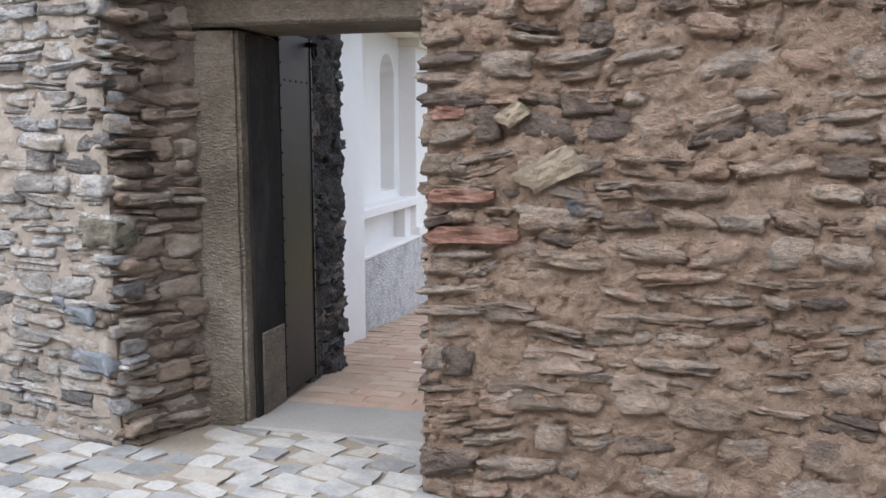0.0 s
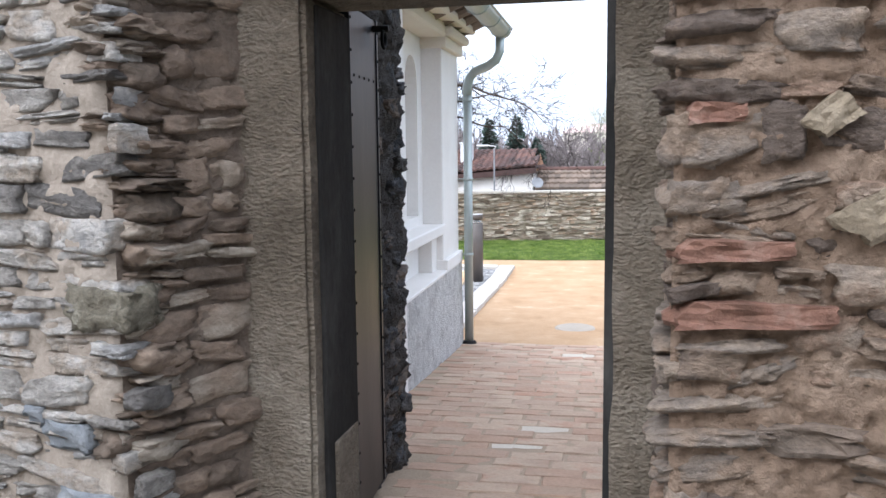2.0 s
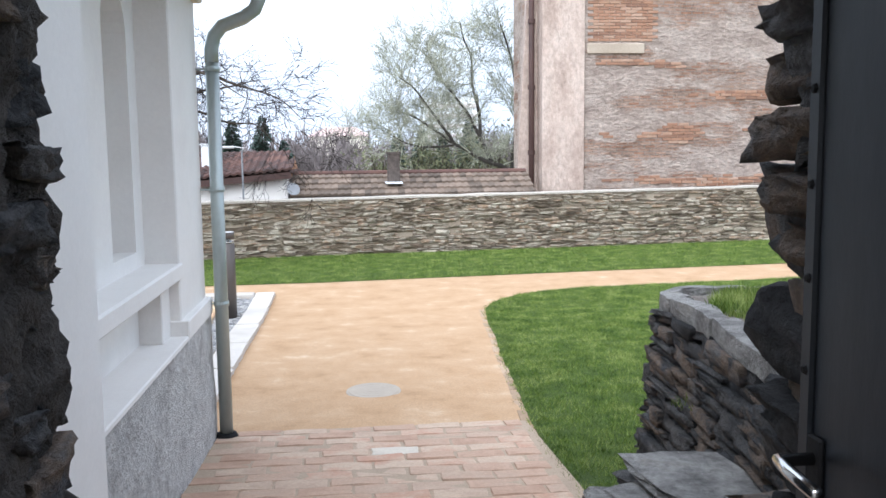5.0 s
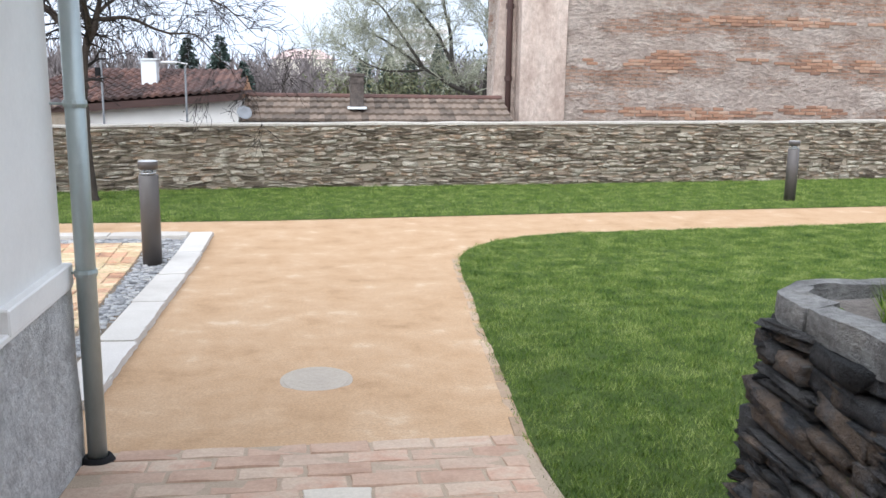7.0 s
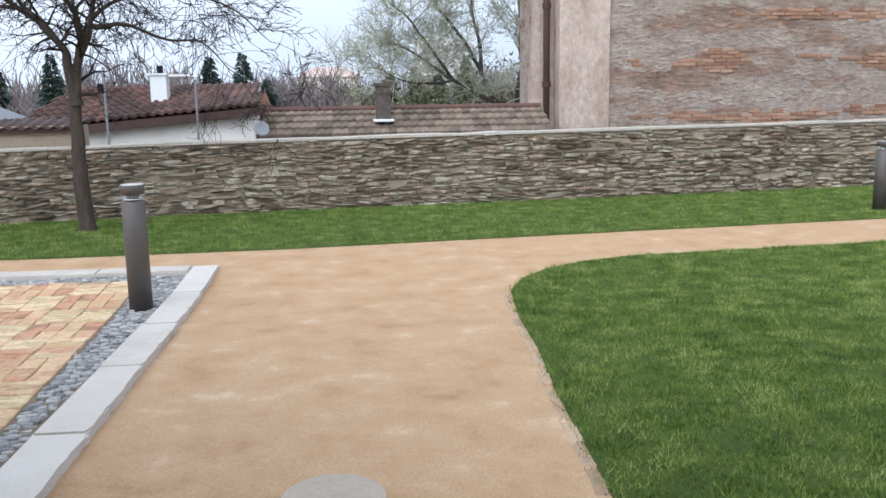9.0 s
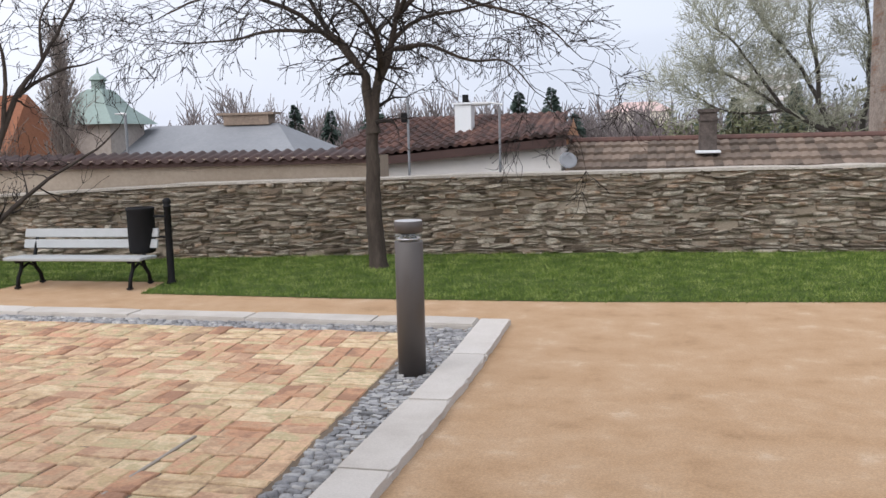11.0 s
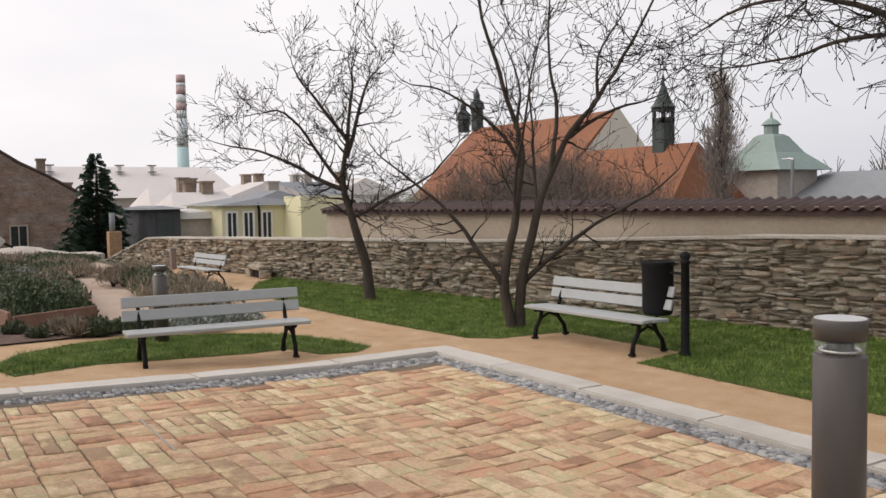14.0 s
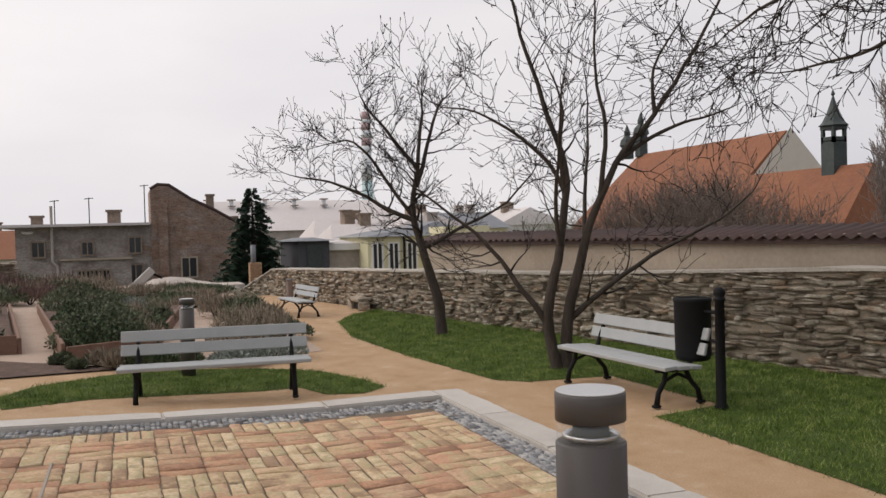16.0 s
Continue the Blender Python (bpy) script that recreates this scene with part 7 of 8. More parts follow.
def build_shed():
    h = house("long_shed", (0, 26, -2.6), "long low outbuilding with mossy brown roof tiles and a chimney", "shed")
    local(h, lambda bm: box(bm, (-0.1, 26.2, -0.85), (5.7, 2.6, 3.5)), "wall", M["plaster"])

    def roof(bm):
        pts = [(-3.05, 24.7, 0.93), (2.9, 24.7, 0.93), (2.85, 26.0, 1.42), (-3.05, 26.0, 1.42), (2.85, 27.6, 0.98), (-3.05, 27.6, 0.98)]
        v = [bm.verts.new(p) for p in pts]
        for f in ((0, 1, 2, 3), (3, 2, 4, 5), (0, 3, 5), (1, 4, 2)):
            bm.faces.new([v[i] for i in f])

    rf = local(h, roof, "roof", M["tile_brown"])
    mesh = roof_tile_mesh("roof_tile", 0.16, 0.46, M["tile_brown"], 0.35)
    tiled_slope(h, rf, mesh, -3.05, 2.85, 24.7, 0.93, 26.0, 1.42, 0.16, 0.46)
    local(h, lambda bm: tube(bm, [(-3.05, 25.98, 1.50), (2.85, 25.98, 1.50)], 0.065, 8), "ridge_tiles", M["tile_red"])
    ch = local(h, lambda bm: [box(bm, (-0.57, 25.3, 1.60), (0.30, 0.30, 0.75), bevel=0.01), box(bm, (-0.57, 25.3, 1.99), (0.36, 0.36, 0.06)), box(bm, (-0.57, 25.3, 1.83), (0.34, 0.34, 0.04))], "chimney", M["soot_brick"], "sooty brick chimney")
    bm = bmesh.new()
    box(bm, (-0.57, 25.2, 1.27), (0.42, 0.42, 0.05), bevel=0.01)
    bmesh.ops.transform(bm, matrix=h.matrix_world.inverted(), verts=bm.verts[:])
    part("flashing", bm, M["stack_white"], ch, "pale metal flashing")


build_shed()


def build_plaster_wall():
    """A plastered wall right behind the rear wall, under a corrugated sheet cap."""
    h = house("wall_plaster", (-11, 20.3, -2.6), "stained beige plaster wall under a brown corrugated sheet cap", "wall")
    h["kind"] = "structure"
    xs = [-17.3, -12.6, -7.6, -5.4]
    line = [(x, rear_y(x) + 0.62) for x in xs]

    def wall(bm):
        prism(bm, line + [(x, y + 0.4) for x, y in reversed(line)], -2.6, 1.40)

    local(h, wall, "wall_body", M["plaster"])

    def cap(bm):
        for a, b in zip(line, line[1:]):
            n = int((b[0] - a[0]) / 0.028)
            for k in range(n):
                s0, s1 = k / n, (k + 1) / n
                ps = []
                for s, kk in ((s0, k), (s1, k + 1)):
                    x, y = a[0] + (b[0] - a[0]) * s, a[1] + (b[1] - a[1]) * s
                    w = 0.022 * math.cos(kk * math.pi / 3.0)
                    ps.append(((x, y - 0.14, 1.37 + w), (x, y + 0.45, 1.50 + w)))
                (p, q), (p2, q2) = ps
                bm.faces.new([bm.verts.new(v) for v in (p, p2, q2, q)])
        bmesh.ops.remove_doubles(bm, verts=bm.verts[:], dist=0.0005)

    c = local(h, cap, "corrugated_cap", M["brown_metal"], "dark brown corrugated sheet", True)
    sol = c.modifiers.new("thickness", "SOLIDIFY")
    sol.thickness = 0.012
    local(h, lambda bm: prism(bm, [(x, y - 0.10) for x, y in line] + [(x, y - 0.003) for x, y in reversed(line)], 1.29, 1.36), "fascia", M["brown_metal"])
    local(h, lambda bm: prism(bm, [(-17.3, 19.02), (-16.9, 19.1), (-20.7, 27), (-21.1, 27)], -2.6, 1.4), "return_wall", M["plaster"])


build_plaster_wall()


def pole(name, x, y, z0, z1, r, label, lamp=False):
    p = thing(name, pose(x, y, -2.6), label, "pole", "poles beyond the wall")
    bm = bmesh.new()
    tube(bm, [(0, 0, 0), (0, 0, z1 + 2.6)], r, 8)
    part("mast", bm, M["grey_roof"], p)
    bm = bmesh.new()
    if lamp:
        tube(bm, [(0, 0, z1 + 2.58), (0.05, 0, z1 + 2.64), (-0.2, -0.02, z1 + 2.68)], r * 0.8, 6)
        box(bm, (-0.3, -0.02, z1 + 2.66), (0.3, 0.10, 0.06), bevel=0.02)
        part("lamp_head", bm, M["lid"], p)
    else:
        box(bm, (-0.06, 0, z1 + 2.25), (0.10, 0.10, 0.16), bevel=0.01)
        part("box", bm, M["iron"], p)
    return p


pole("aerial_pole", -5.5, 23.2, -2.6, 2.32, 0.022, "thin grey pole with a dark box behind the wall")
pole("street_lamp", -3.95, 23.2, -2.6, 2.10, 0.02, "slim street lamp behind the garden wall", True)
pole("street_lamp", -0.5, 60, -2.6, 3.2, 0.07, "distant street lamp on a tall pole", True)
pole("street_lamp", -22.5, 41, -2.6, 2.8, 0.06, "distant street lamp with a curved arm", True)


def gable_house(name, x0, x1, y0, y1, zb, ze, zr, ridge, wall_mat, roof_mat, label, hip=0.0, category="house"):
    h = house(name, ((x0 + x1) / 2, (y0 + y1) / 2, zb), label, category)
    local(h, lambda bm: box(bm, ((x0 + x1) / 2, (y0 + y1) / 2, (zb + ze) / 2), (x1 - x0, y1 - y0, ze - zb)), "wall", wall_mat)

    def roof(bm):
        o = 0.25
        if ridge == "x":
            ym = (y0 + y1) / 2
            pts = [(x0 - o, y0 - o, ze - 0.05), (x1 + o, y0 - o, ze - 0.05), (x1 + o, y1 + o, ze - 0.05), (x0 - o, y1 + o, ze - 0.05), (x0 + hip, ym, zr), (x1 - hip, ym, zr)]
            fs = ((0, 1, 5, 4), (2, 3, 4, 5), (3, 0, 4), (1, 2, 5), (0, 3, 2, 1))
        else:
            xm = (x0 + x1) / 2
            pts = [(x1 + o, y0 - o, ze - 0.05), (x1 + o, y1 + o, ze - 0.05), (x0 - o, y1 + o, ze - 0.05), (x0 - o, y0 - o, ze - 0.05), (xm, y0 + hip, zr), (xm, y1 - hip, zr)]
            fs = ((0, 1, 5, 4), (2, 3, 4, 5), (3, 0, 4), (1, 2, 5), (0, 3, 2, 1))
        v = [bm.verts.new(p) for p in pts]
        for f in fs:
            bm.faces.new([v[i] for i in f])

    local(h, roof, "roof", roof_mat)
    return h


def chimney_on(h, c, s, mat):
    local(h, lambda bm: [box(bm, c, s, bevel=0.02), box(bm, (c[0], c[1], c[2] + s[2] / 2), (s[0] * 1.25, s[1] * 1.25, 0.1))], "chimney", mat)


# church with its turret
church = gable_house("church", -51.5, -37.6, 41.0, 51.0, -2.6, 1.5, 6.35, "x", M["cream"], M["tile_orange"], "church nave with a steep orange tile roof and pale gable", category="church")
local(church, lambda bm: [bm.faces.new([bm.verts.new(p) for p in ((-37.3, 40.7, 1.0), (-37.3, 51.3, 1.0), (-37.3, 46.0, 6.48))])], "gable", M["cream"])
for tx, ty, hh in ((-51.2, 46, 8.8), (-52.9, 46, 8.2)):
    local(church, lambda bm: lathe(bm, [(0.42, 6.2), (0.42, hh - 1.2), (0.55, hh - 1.1), (0.45, hh - 0.7), (0.2, hh - 0.45), (0.22, hh - 0.2), (0.04, hh + 0.3)], 8, (tx, ty, 0)), "bell_turret", M["spire"], "small dark onion-capped turret")
chancel = gable_house("chancel", -33.5, -25.4, 37.0, 42.4, -2.6, 0.6, 3.7, "x", M["cream"], M["tile_orange"], "lower church wing with an orange tile roof", 0.6, "church")
local(chancel, lambda bm: box(bm, (-27.93, 39.7, 3.9), (0.66, 0.66, 1.6)), "turret_base", M["spire"])


for sx in (-1, 1):
    for sy in (-1, 1):
        local(chancel, lambda bm: box(bm, (-27.93 + sx * 0.27, 39.7 + sy * 0.27, 4.95), (0.12, 0.12, 0.7)), "belfry_post", M["spire"])
local(chancel, lambda bm: box(bm, (-27.93, 39.7, 4.75), (0.66, 0.66, 0.18)), "belfry_sill", M["spire"])
local(chancel, lambda bm: box(bm, (-27.93, 39.7, 5.22), (0.7, 0.7, 0.18)), "belfry_cornice", M["spire"])
local(chancel, lambda bm: lathe(bm, [(0.56, 5.28), (0.42, 5.42), (0.24, 5.8), (0.09, 6.25), (0.03, 6.45), (0.08, 6.52), (0.02, 6.68)], 8, (-27.93, 39.7, 0)), "spire", M["spire"], "slender green-grey spire with a ball")
tower = thing("copper_tower", pose(-25.2, 43.4, -2.6), "tower with a verdigris copper mansard roof and lantern", "tower")
local(tower, lambda bm: box(bm, (-25.3, 43.4, 0.0), (2.6, 2.6, 5.3)), "wall", M["ruin_grey"])


def mansard(bm):
    for (w0, z0), (w1, z1) in (((1.75, 2.5), (1.5, 2.75)), ((1.5, 2.75), (0.95, 3.25)), ((0.95, 3.25), (0.5, 3.95)), ((0.5, 3.95), (0.34, 4.05))):
        a = [bm.verts.new((-25.3 + sx * w0, 43.4 + sy * w0, z0)) for sx, sy in ((-1, -1), (1, -1), (1, 1), (-1, 1))]
        b = [bm.verts.new((-25.3 + sx * w1, 43.4 + sy * w1, z1)) for sx, sy in ((-1, -1), (1, -1), (1, 1), (-1, 1))]
        for i in range(4):
            bm.faces.new((a[i], a[(i + 1) % 4], b[(i + 1) % 4], b[i]))


local(tower, mansard, "roof", M["copper"])
local(tower, lambda bm: lathe(bm, [(0.3, 4.0), (0.3, 4.4), (0.42, 4.45), (0.26, 4.62), (0.06, 4.75), (0.03, 5.0)], 8, (-25.3, 43.4, 0)), "lantern", M["copper"])
grey = gable_house("grey_roof_house", -26.0, -15.8, 42.5, 48.5, -2.6, 1.05, 2.42, "x", M["plaster"], M["grey_roof"], "long house with a grey sheet roof", 2.0)
chimney_on(grey, (-19.2, 45.5, 2.6), (2.2, 0.7, 0.5), M["ruin"])
gable_house("villa", -6, 0.2, 95, 103, -2.6, 3.6, 4.6, "x", M["cream"], M["far_pink"], "distant pale villa with a pinkish roof", 1.5)
apt = thing("apartment_block", pose(14.5, 150, -2.6), "distant pale apartment block", "apartment block")
local(apt, lambda bm: box(bm, (14.5, 150, 4), (9, 8, 13)), "wall", M["stack_white"])
# window bands in a pale colour that imitates haze over dark glass
for k in range(7):
    local(apt, lambda bm: box(bm, (14.5, 145.9, -0.5 + 1.6 * k), (8.4, 0.3, 0.6)), "window_band", M["pale_roof"])

# low town on the left
yel = gable_house("yellow_house", -41, -36, 22.9, 26.8, -2.6, 1.45, 1.75, "x", M["yellow"], M["grey_roof"], "pale yellow single-storey house with a flat grey roof", 0.3)
for y in (23.3, 24.0, 24.8):
    window_on(yel, (-36.0, y, 0.55), 0.36, 1.1, "x", M["white"])
local(yel, lambda bm: tube(bm, [(-35.9, 24.4, 1.5), (-35.9, 24.45, 1.2), (-35.9, 24.45, -1)], 0.05, 6), "rain_pipe", M["iron"])
local(yel, lambda bm: prism(bm, [(-34.2, 25.6), (-33.9, 27.5), (-36, 27.5), (-36, 25.6)], -2.6, 1.75), "annexe", M["yellow"])
dark = gable_house("dark_shed", -41.5, -37, 20.2, 21.5, -2.6, 1.35, 1.45, "x", M["dark_sheet"], M["grey_roof"], "small dark metal-clad shed", 0.2, "shed")
local(dark, lambda bm: box(bm, (-36.97, 20.85, 0.3), (0.06, 0.6, 1.7)), "door", M["spire"])
gar = gable_house("white_garage", -41, -37.5, 21.5, 22.9, -2.6, 1.15, 1.3, "x", M["ruin_grey"], M["pale_roof"], "low garage with a white fascia", 0.2, "garage")
local(gar, lambda bm: box(bm, (-37.35, 22.2, 1.02), (0.2, 1.4, 0.28)), "fascia", M["white"])

M["ruin_brick"] = surf("bare_red_brown_brickwork", [(0.13, 0.075, 0.056), (0.26, 0.16, 0.12), (0.36, 0.255, 0.20), (0.50, 0.42, 0.36)], ns=0.6, noise_mix=0.9, bscale=4.5, bump=1.0, bdist=0.15, fine=0.55, stretch=(1, 1, 2.0))
ruin = thing("ruined_house", pose(-48, 14, -2.6), "old roofless brick and plaster house with bare gable", "house")
local(ruin, lambda bm: box(bm, (-48.6, 11.2, 2.3), (8.2, 6.8, 0.12)), "roof_edge", M["pale_roof"])


def gable_wall(bm):
    out = [(14.65, -2.6), (14.65, 3.95), (15.0, 4.15), (15.5, 4.12), (16.5, 3.45), (17.6, 2.9), (18.95, 2.1), (19.0, -2.6)]
    a = [bm.verts.new((-44.9, y, z)) for y, z in out]
    b = [bm.verts.new((-49, y, z)) for y, z in out]
    bm.faces.new(a)
    bm.faces.new(list(reversed(b)))
    k = len(out)
    for i in range(k):
        bm.faces.new((a[i], b[i], b[(i + 1) % k], a[(i + 1) % k]))


local(ruin, lambda bm: tube(bm, [(-44.95, 14.65, 3.95), (-44.95, 15.0, 4.17), (-44.95, 15.5, 4.14), (-44.95, 16.5, 3.47), (-44.95, 17.6, 2.92), (-44.95, 18.95, 2.12)], 0.09, 6), "coping", M["brown_metal"], "dark weathered coping")
M["ruin_gable"] = brick_plaster("worn_gable_brickwork", 90.0, ((0.22, 0.155, 0.125), (0.36, 0.27, 0.225), (0.50, 0.41, 0.36)), 0.44, 0.54)
M["ruin_front"] = brick_plaster("patched_grey_plaster", 90.0, ((0.26, 0.21, 0.185), (0.44, 0.385, 0.35), (0.56, 0.51, 0.475)), 0.58, 0.64)
local(ruin, lambda bm: box(bm, (-49, 11.7, -0.15), (8, 5.9, 4.9)), "wall", M["ruin_front"])
local(ruin, gable_wall, "gable", M["ruin_gable"], "tall brown brick gable with stepped chimney line")
for y, z, w, h in ((9.7, 1.2, 0.5, 0.65), (11.8, 1.2, 0.45, 0.55), (13.9, 1.3, 0.5, 0.7), (13.9, -0.1, 0.55, 0.9)):
    window_on(ruin, (-44.96, y, z), w, h, "x", M["ruin"])
window_on(ruin, (-44.88, 16.35, 0.15), 0.65, 0.9, "x", M["plaster"])
for c, s in (((-45.4, 13.0, 2.6), (0.6, 0.6, 0.7)), ((-45.4, 17.45, 3.1), (0.4, 0.35, 1.1)), ((-45.4, 18.6, 2.3), (0.35, 0.3, 0.5)), ((-46, 9.6, 2.5), (0.5, 0.5, 0.5))):
    chimney_on(ruin, c, s, M["ruin"])

# a lower plastered annexe with a cornice, antennas and a pipe on the old house
local(ruin, lambda bm: box(bm, (-45.0, 12.18, -0.97), (0.5, 3.05, 3.3)), "annexe", M["ruin_front"])
local(ruin, lambda bm: box(bm, (-44.95, 12.18, 0.70), (0.62, 3.15, 0.09)), "cornice", M["plaster"])
for k in range(4):
    window_on(ruin, (-44.72, 11.52 + 0.36 * k, -0.25), 0.25, 0.8, "x", M["ruin"])
local(ruin, lambda bm: tube(bm, [(-44.85, 10.5, -2.4), (-44.85, 10.5, 0.4), (-44.85, 10.3, 0.6), (-44.85, 10.3, 3.2)], 0.07, 6), "soil_pipe", M["ruin_grey"])
for y, z in ((10.4, 3.5), (11.9, 3.6), (14.4, 4.2)):
    local(ruin, lambda bm: [tube(bm, [(-45.6, y, 2.2), (-45.6, y, z)], 0.025, 5), tube(bm, [(-45.6, y - 0.2, z - 0.06), (-45.6, y + 0.2, z - 0.02)], 0.02, 5)], "antenna", M["iron"])
local(ruin, lambda bm: lathe(bm, [(0.02, 0.0), (0.2, 0.05), (0.26, 0.12)], 14, (-44.6, 9.3, 1.9)), "satellite_dish", M["white"])
local(ruin, lambda bm: box(bm, (-44.85, 15.2, 0.4), (0.12, 0.4, 6.0)), "pilaster", M["ruin_brick"])

hall = gable_house("long_hall", -78, -66, 16, 34, -2.6, 2.0, 4.4, "y", M["ruin_grey"], M["pale_roof"], "long hall with a pale reddish sheet roof and vents", 0.5, "hall")
for y in (19.5, 21.3, 23.9, 26.2, 28.6):
    local(hall, lambda bm: box(bm, (-70.5, y, 4.0), (0.3, 0.3, 0.9)), "roof_vent", M["stack_white"])
    local(hall, lambda bm: [box(bm, (-70.5, y, 4.45), (0.5, 0.62, 0.09)), box(bm, (-70.3, y, 3.95), (0.5, 0.55, 0.07))], "vent_cap", M["ruin"])
r_town = random.Random(77)
for k, (x, y, w, d, ze, zr, mt, rf, cm) in enumerate(((-56, 27, 5, 5, 1.4, 2.5, "ruin_grey", "pale_roof", "ruin"), (-60, 33, 6, 6, 1.8, 2.9, "white", "pale_roof", "ruin"), (-64, 38, 6, 5, 1.8, 3.0, "yellow", "grey_roof", "ruin_grey"),
                                                      (-52, 31, 4, 4, 1.5, 2.2, "white", "grey_roof", "ruin_grey"), (-48, 25.5, 4, 3.4, 1.3, 2.1, "ruin_grey", "pale_roof", "ruin"), (-70, 45, 8, 6, 2.0, 3.4, "white", "pale_roof", "ruin"), (-66, 5, 9, 8, 0.6, 2.4, "cream", "tile_orange", "ruin"))):
    t = gable_house("town_house", x - w / 2, x + w / 2, y - d / 2, y + d / 2, -2.6, ze, zr, "x" if k % 2 else "y", M[mt], M[rf], "plain %s house in the low town" % {"ruin_grey": "grey", "white": "white", "yellow": "yellow", "cream": "cream"}[mt], 0.3)
    for j in range(2):
        chimney_on(t, (x + r_town.uniform(-w, w) * 0.3, y + r_town.uniform(-d, d) * 0.2, zr + 0.1), (0.6, 0.6, 0.9), M[cm])
    for j in range(2):
        window_on(t, (x + w / 2 + 0.0, y - d * 0.25 + j * d * 0.5, ze - 0.9), 0.7, 0.9, "x", M["white"])

stack = thing("factory_chimney", pose(-200, 67.3, -3), "tall factory chimney with red and white bands", "chimney")
zz = [(-3, 14.0, "stack_teal"), (14.0, 20.5, "stack_white"), (20.5, 22.2, "stack_white"), (22.2, 24.0, "stack_red"), (24.0, 25.8, "stack_white"), (25.8, 27.6, "stack_red"), (27.6, 28.4, "stack_white"), (28.4, 30.2, "stack_red")]
for z0, z1, mt in zz:
    ra = lambda z: 1.55 - 0.55 * (z + 3) / 33
    local(stack, lambda bm: tube(bm, [(-200, 67.3, z0), (-200, 67.3, z1)], [ra(z0), ra(z1)], 20), "shaft_section", M[mt], "", True)

# garden end: brick chimney, leaning slab, small arched cellar and lean-to roof
M["chimney_brick"] = surf("orange_brown_chimney_brick", [(0.22, 0.12, 0.07), (0.36, 0.22, 0.13), (0.44, 0.30, 0.20)], ns=5, bscale=14, bump=0.8, bdist=0.03, fine=0.5, stretch=(1, 1, 2.5))
gch = thing("garden_chimney", pose(-29.6, 17.4, -2.6), "short brick chimney with a metal flue", "chimney")
local(gch, lambda bm: box(bm, (-29.6, 17.4, -0.95), (0.38, 0.38, 3.3), bevel=0.015), "stack", M["chimney_brick"])
local(gch, lambda bm: tube(bm, [(-29.6, 17.35, 0.7), (-29.6, 17.35, 1.28)], 0.085, 10), "flue", M["grey_roof"], "", True)
M["beam"] = surf("pale_weathered_concrete_beam", [(0.36, 0.34, 0.32), (0.50, 0.48, 0.45)], ns=3, bscale=25, bump=0.4, fine=0.25)
arch = thing("cellar_mound", pose(-30.5, 14.3, -1.0), "grey rounded cellar roof with a leaning timber beam", "cellar")
local(arch, lambda bm: lathe(bm, [(1.15, -1.2), (1.15, -0.25), (1.0, 0.05), (0.6, 0.24), (0.1, 0.3)], 20, (-30.8, 14.85, 0)), "vault", M["ruin_grey"], "", True)
local(arch, lambda bm: box(bm, (-29.3, 13.82, 0.22), (0.34, 0.24, 1.15), rx=-47, bevel=0.02), "beam", M["beam"])
local(arch, lambda bm: box(bm, (-29.5, 14.3, 0.45), (0.1, 0.5, 0.07), rx=-28), "prop", M["dark"])
M["lean_roof"] = surf("pale_felt_roof", [(0.40, 0.36, 0.31), (0.52, 0.48, 0.42)], ns=2, bscale=20, bump=0.3, fine=0.25)
slab = thing("lean_to_roof", pose(-29.6, 16.3, -1.0), "low lean-to with a pale flat roof", "shed")
local(slab, lambda bm: box(bm, (-29.9, 16.3, -0.9), (1.6, 1.4, 1.9)), "wall", M["ruin_grey"])
local(slab, lambda bm: box(bm, (-29.6, 16.05, 0.06), (1.9, 1.5, 0.07), rx=-10, bevel=0.01), "roof", M["lean_roof"])

M["plaster_wood"] = surf("grey_brown_post", [(0.20, 0.155, 0.14), (0.28, 0.225, 0.20)], ns=6, bscale=40, bump=0.3, fine=0.2)
marker = thing("marker_post", pose(-21.9, 17.15, 0.0), "short grey-brown post beside the garden wall", "post")
local(marker, lambda bm: box(bm, (-21.9, 17.15, 0.24), (0.13, 0.13, 0.48), bevel=0.02), "shaft", M["plaster_wood"])
local(marker, lambda bm: box(bm, (-21.9, 17.15, 0.49), (0.15, 0.15, 0.03), bevel=0.01), "cap", M["grey_roof"])

# unseen house added across the lane behind the gate; its height blocks sky light
lane = thing("lane_house", pose(-1, -6.5, 0.6), "plain plastered house added unseen across the lane to block sky light", "house")
local(lane, lambda bm: box(bm, (-1, -6.5, 3.4), (18, 4, 6.4)), "wall", M["plaster"])


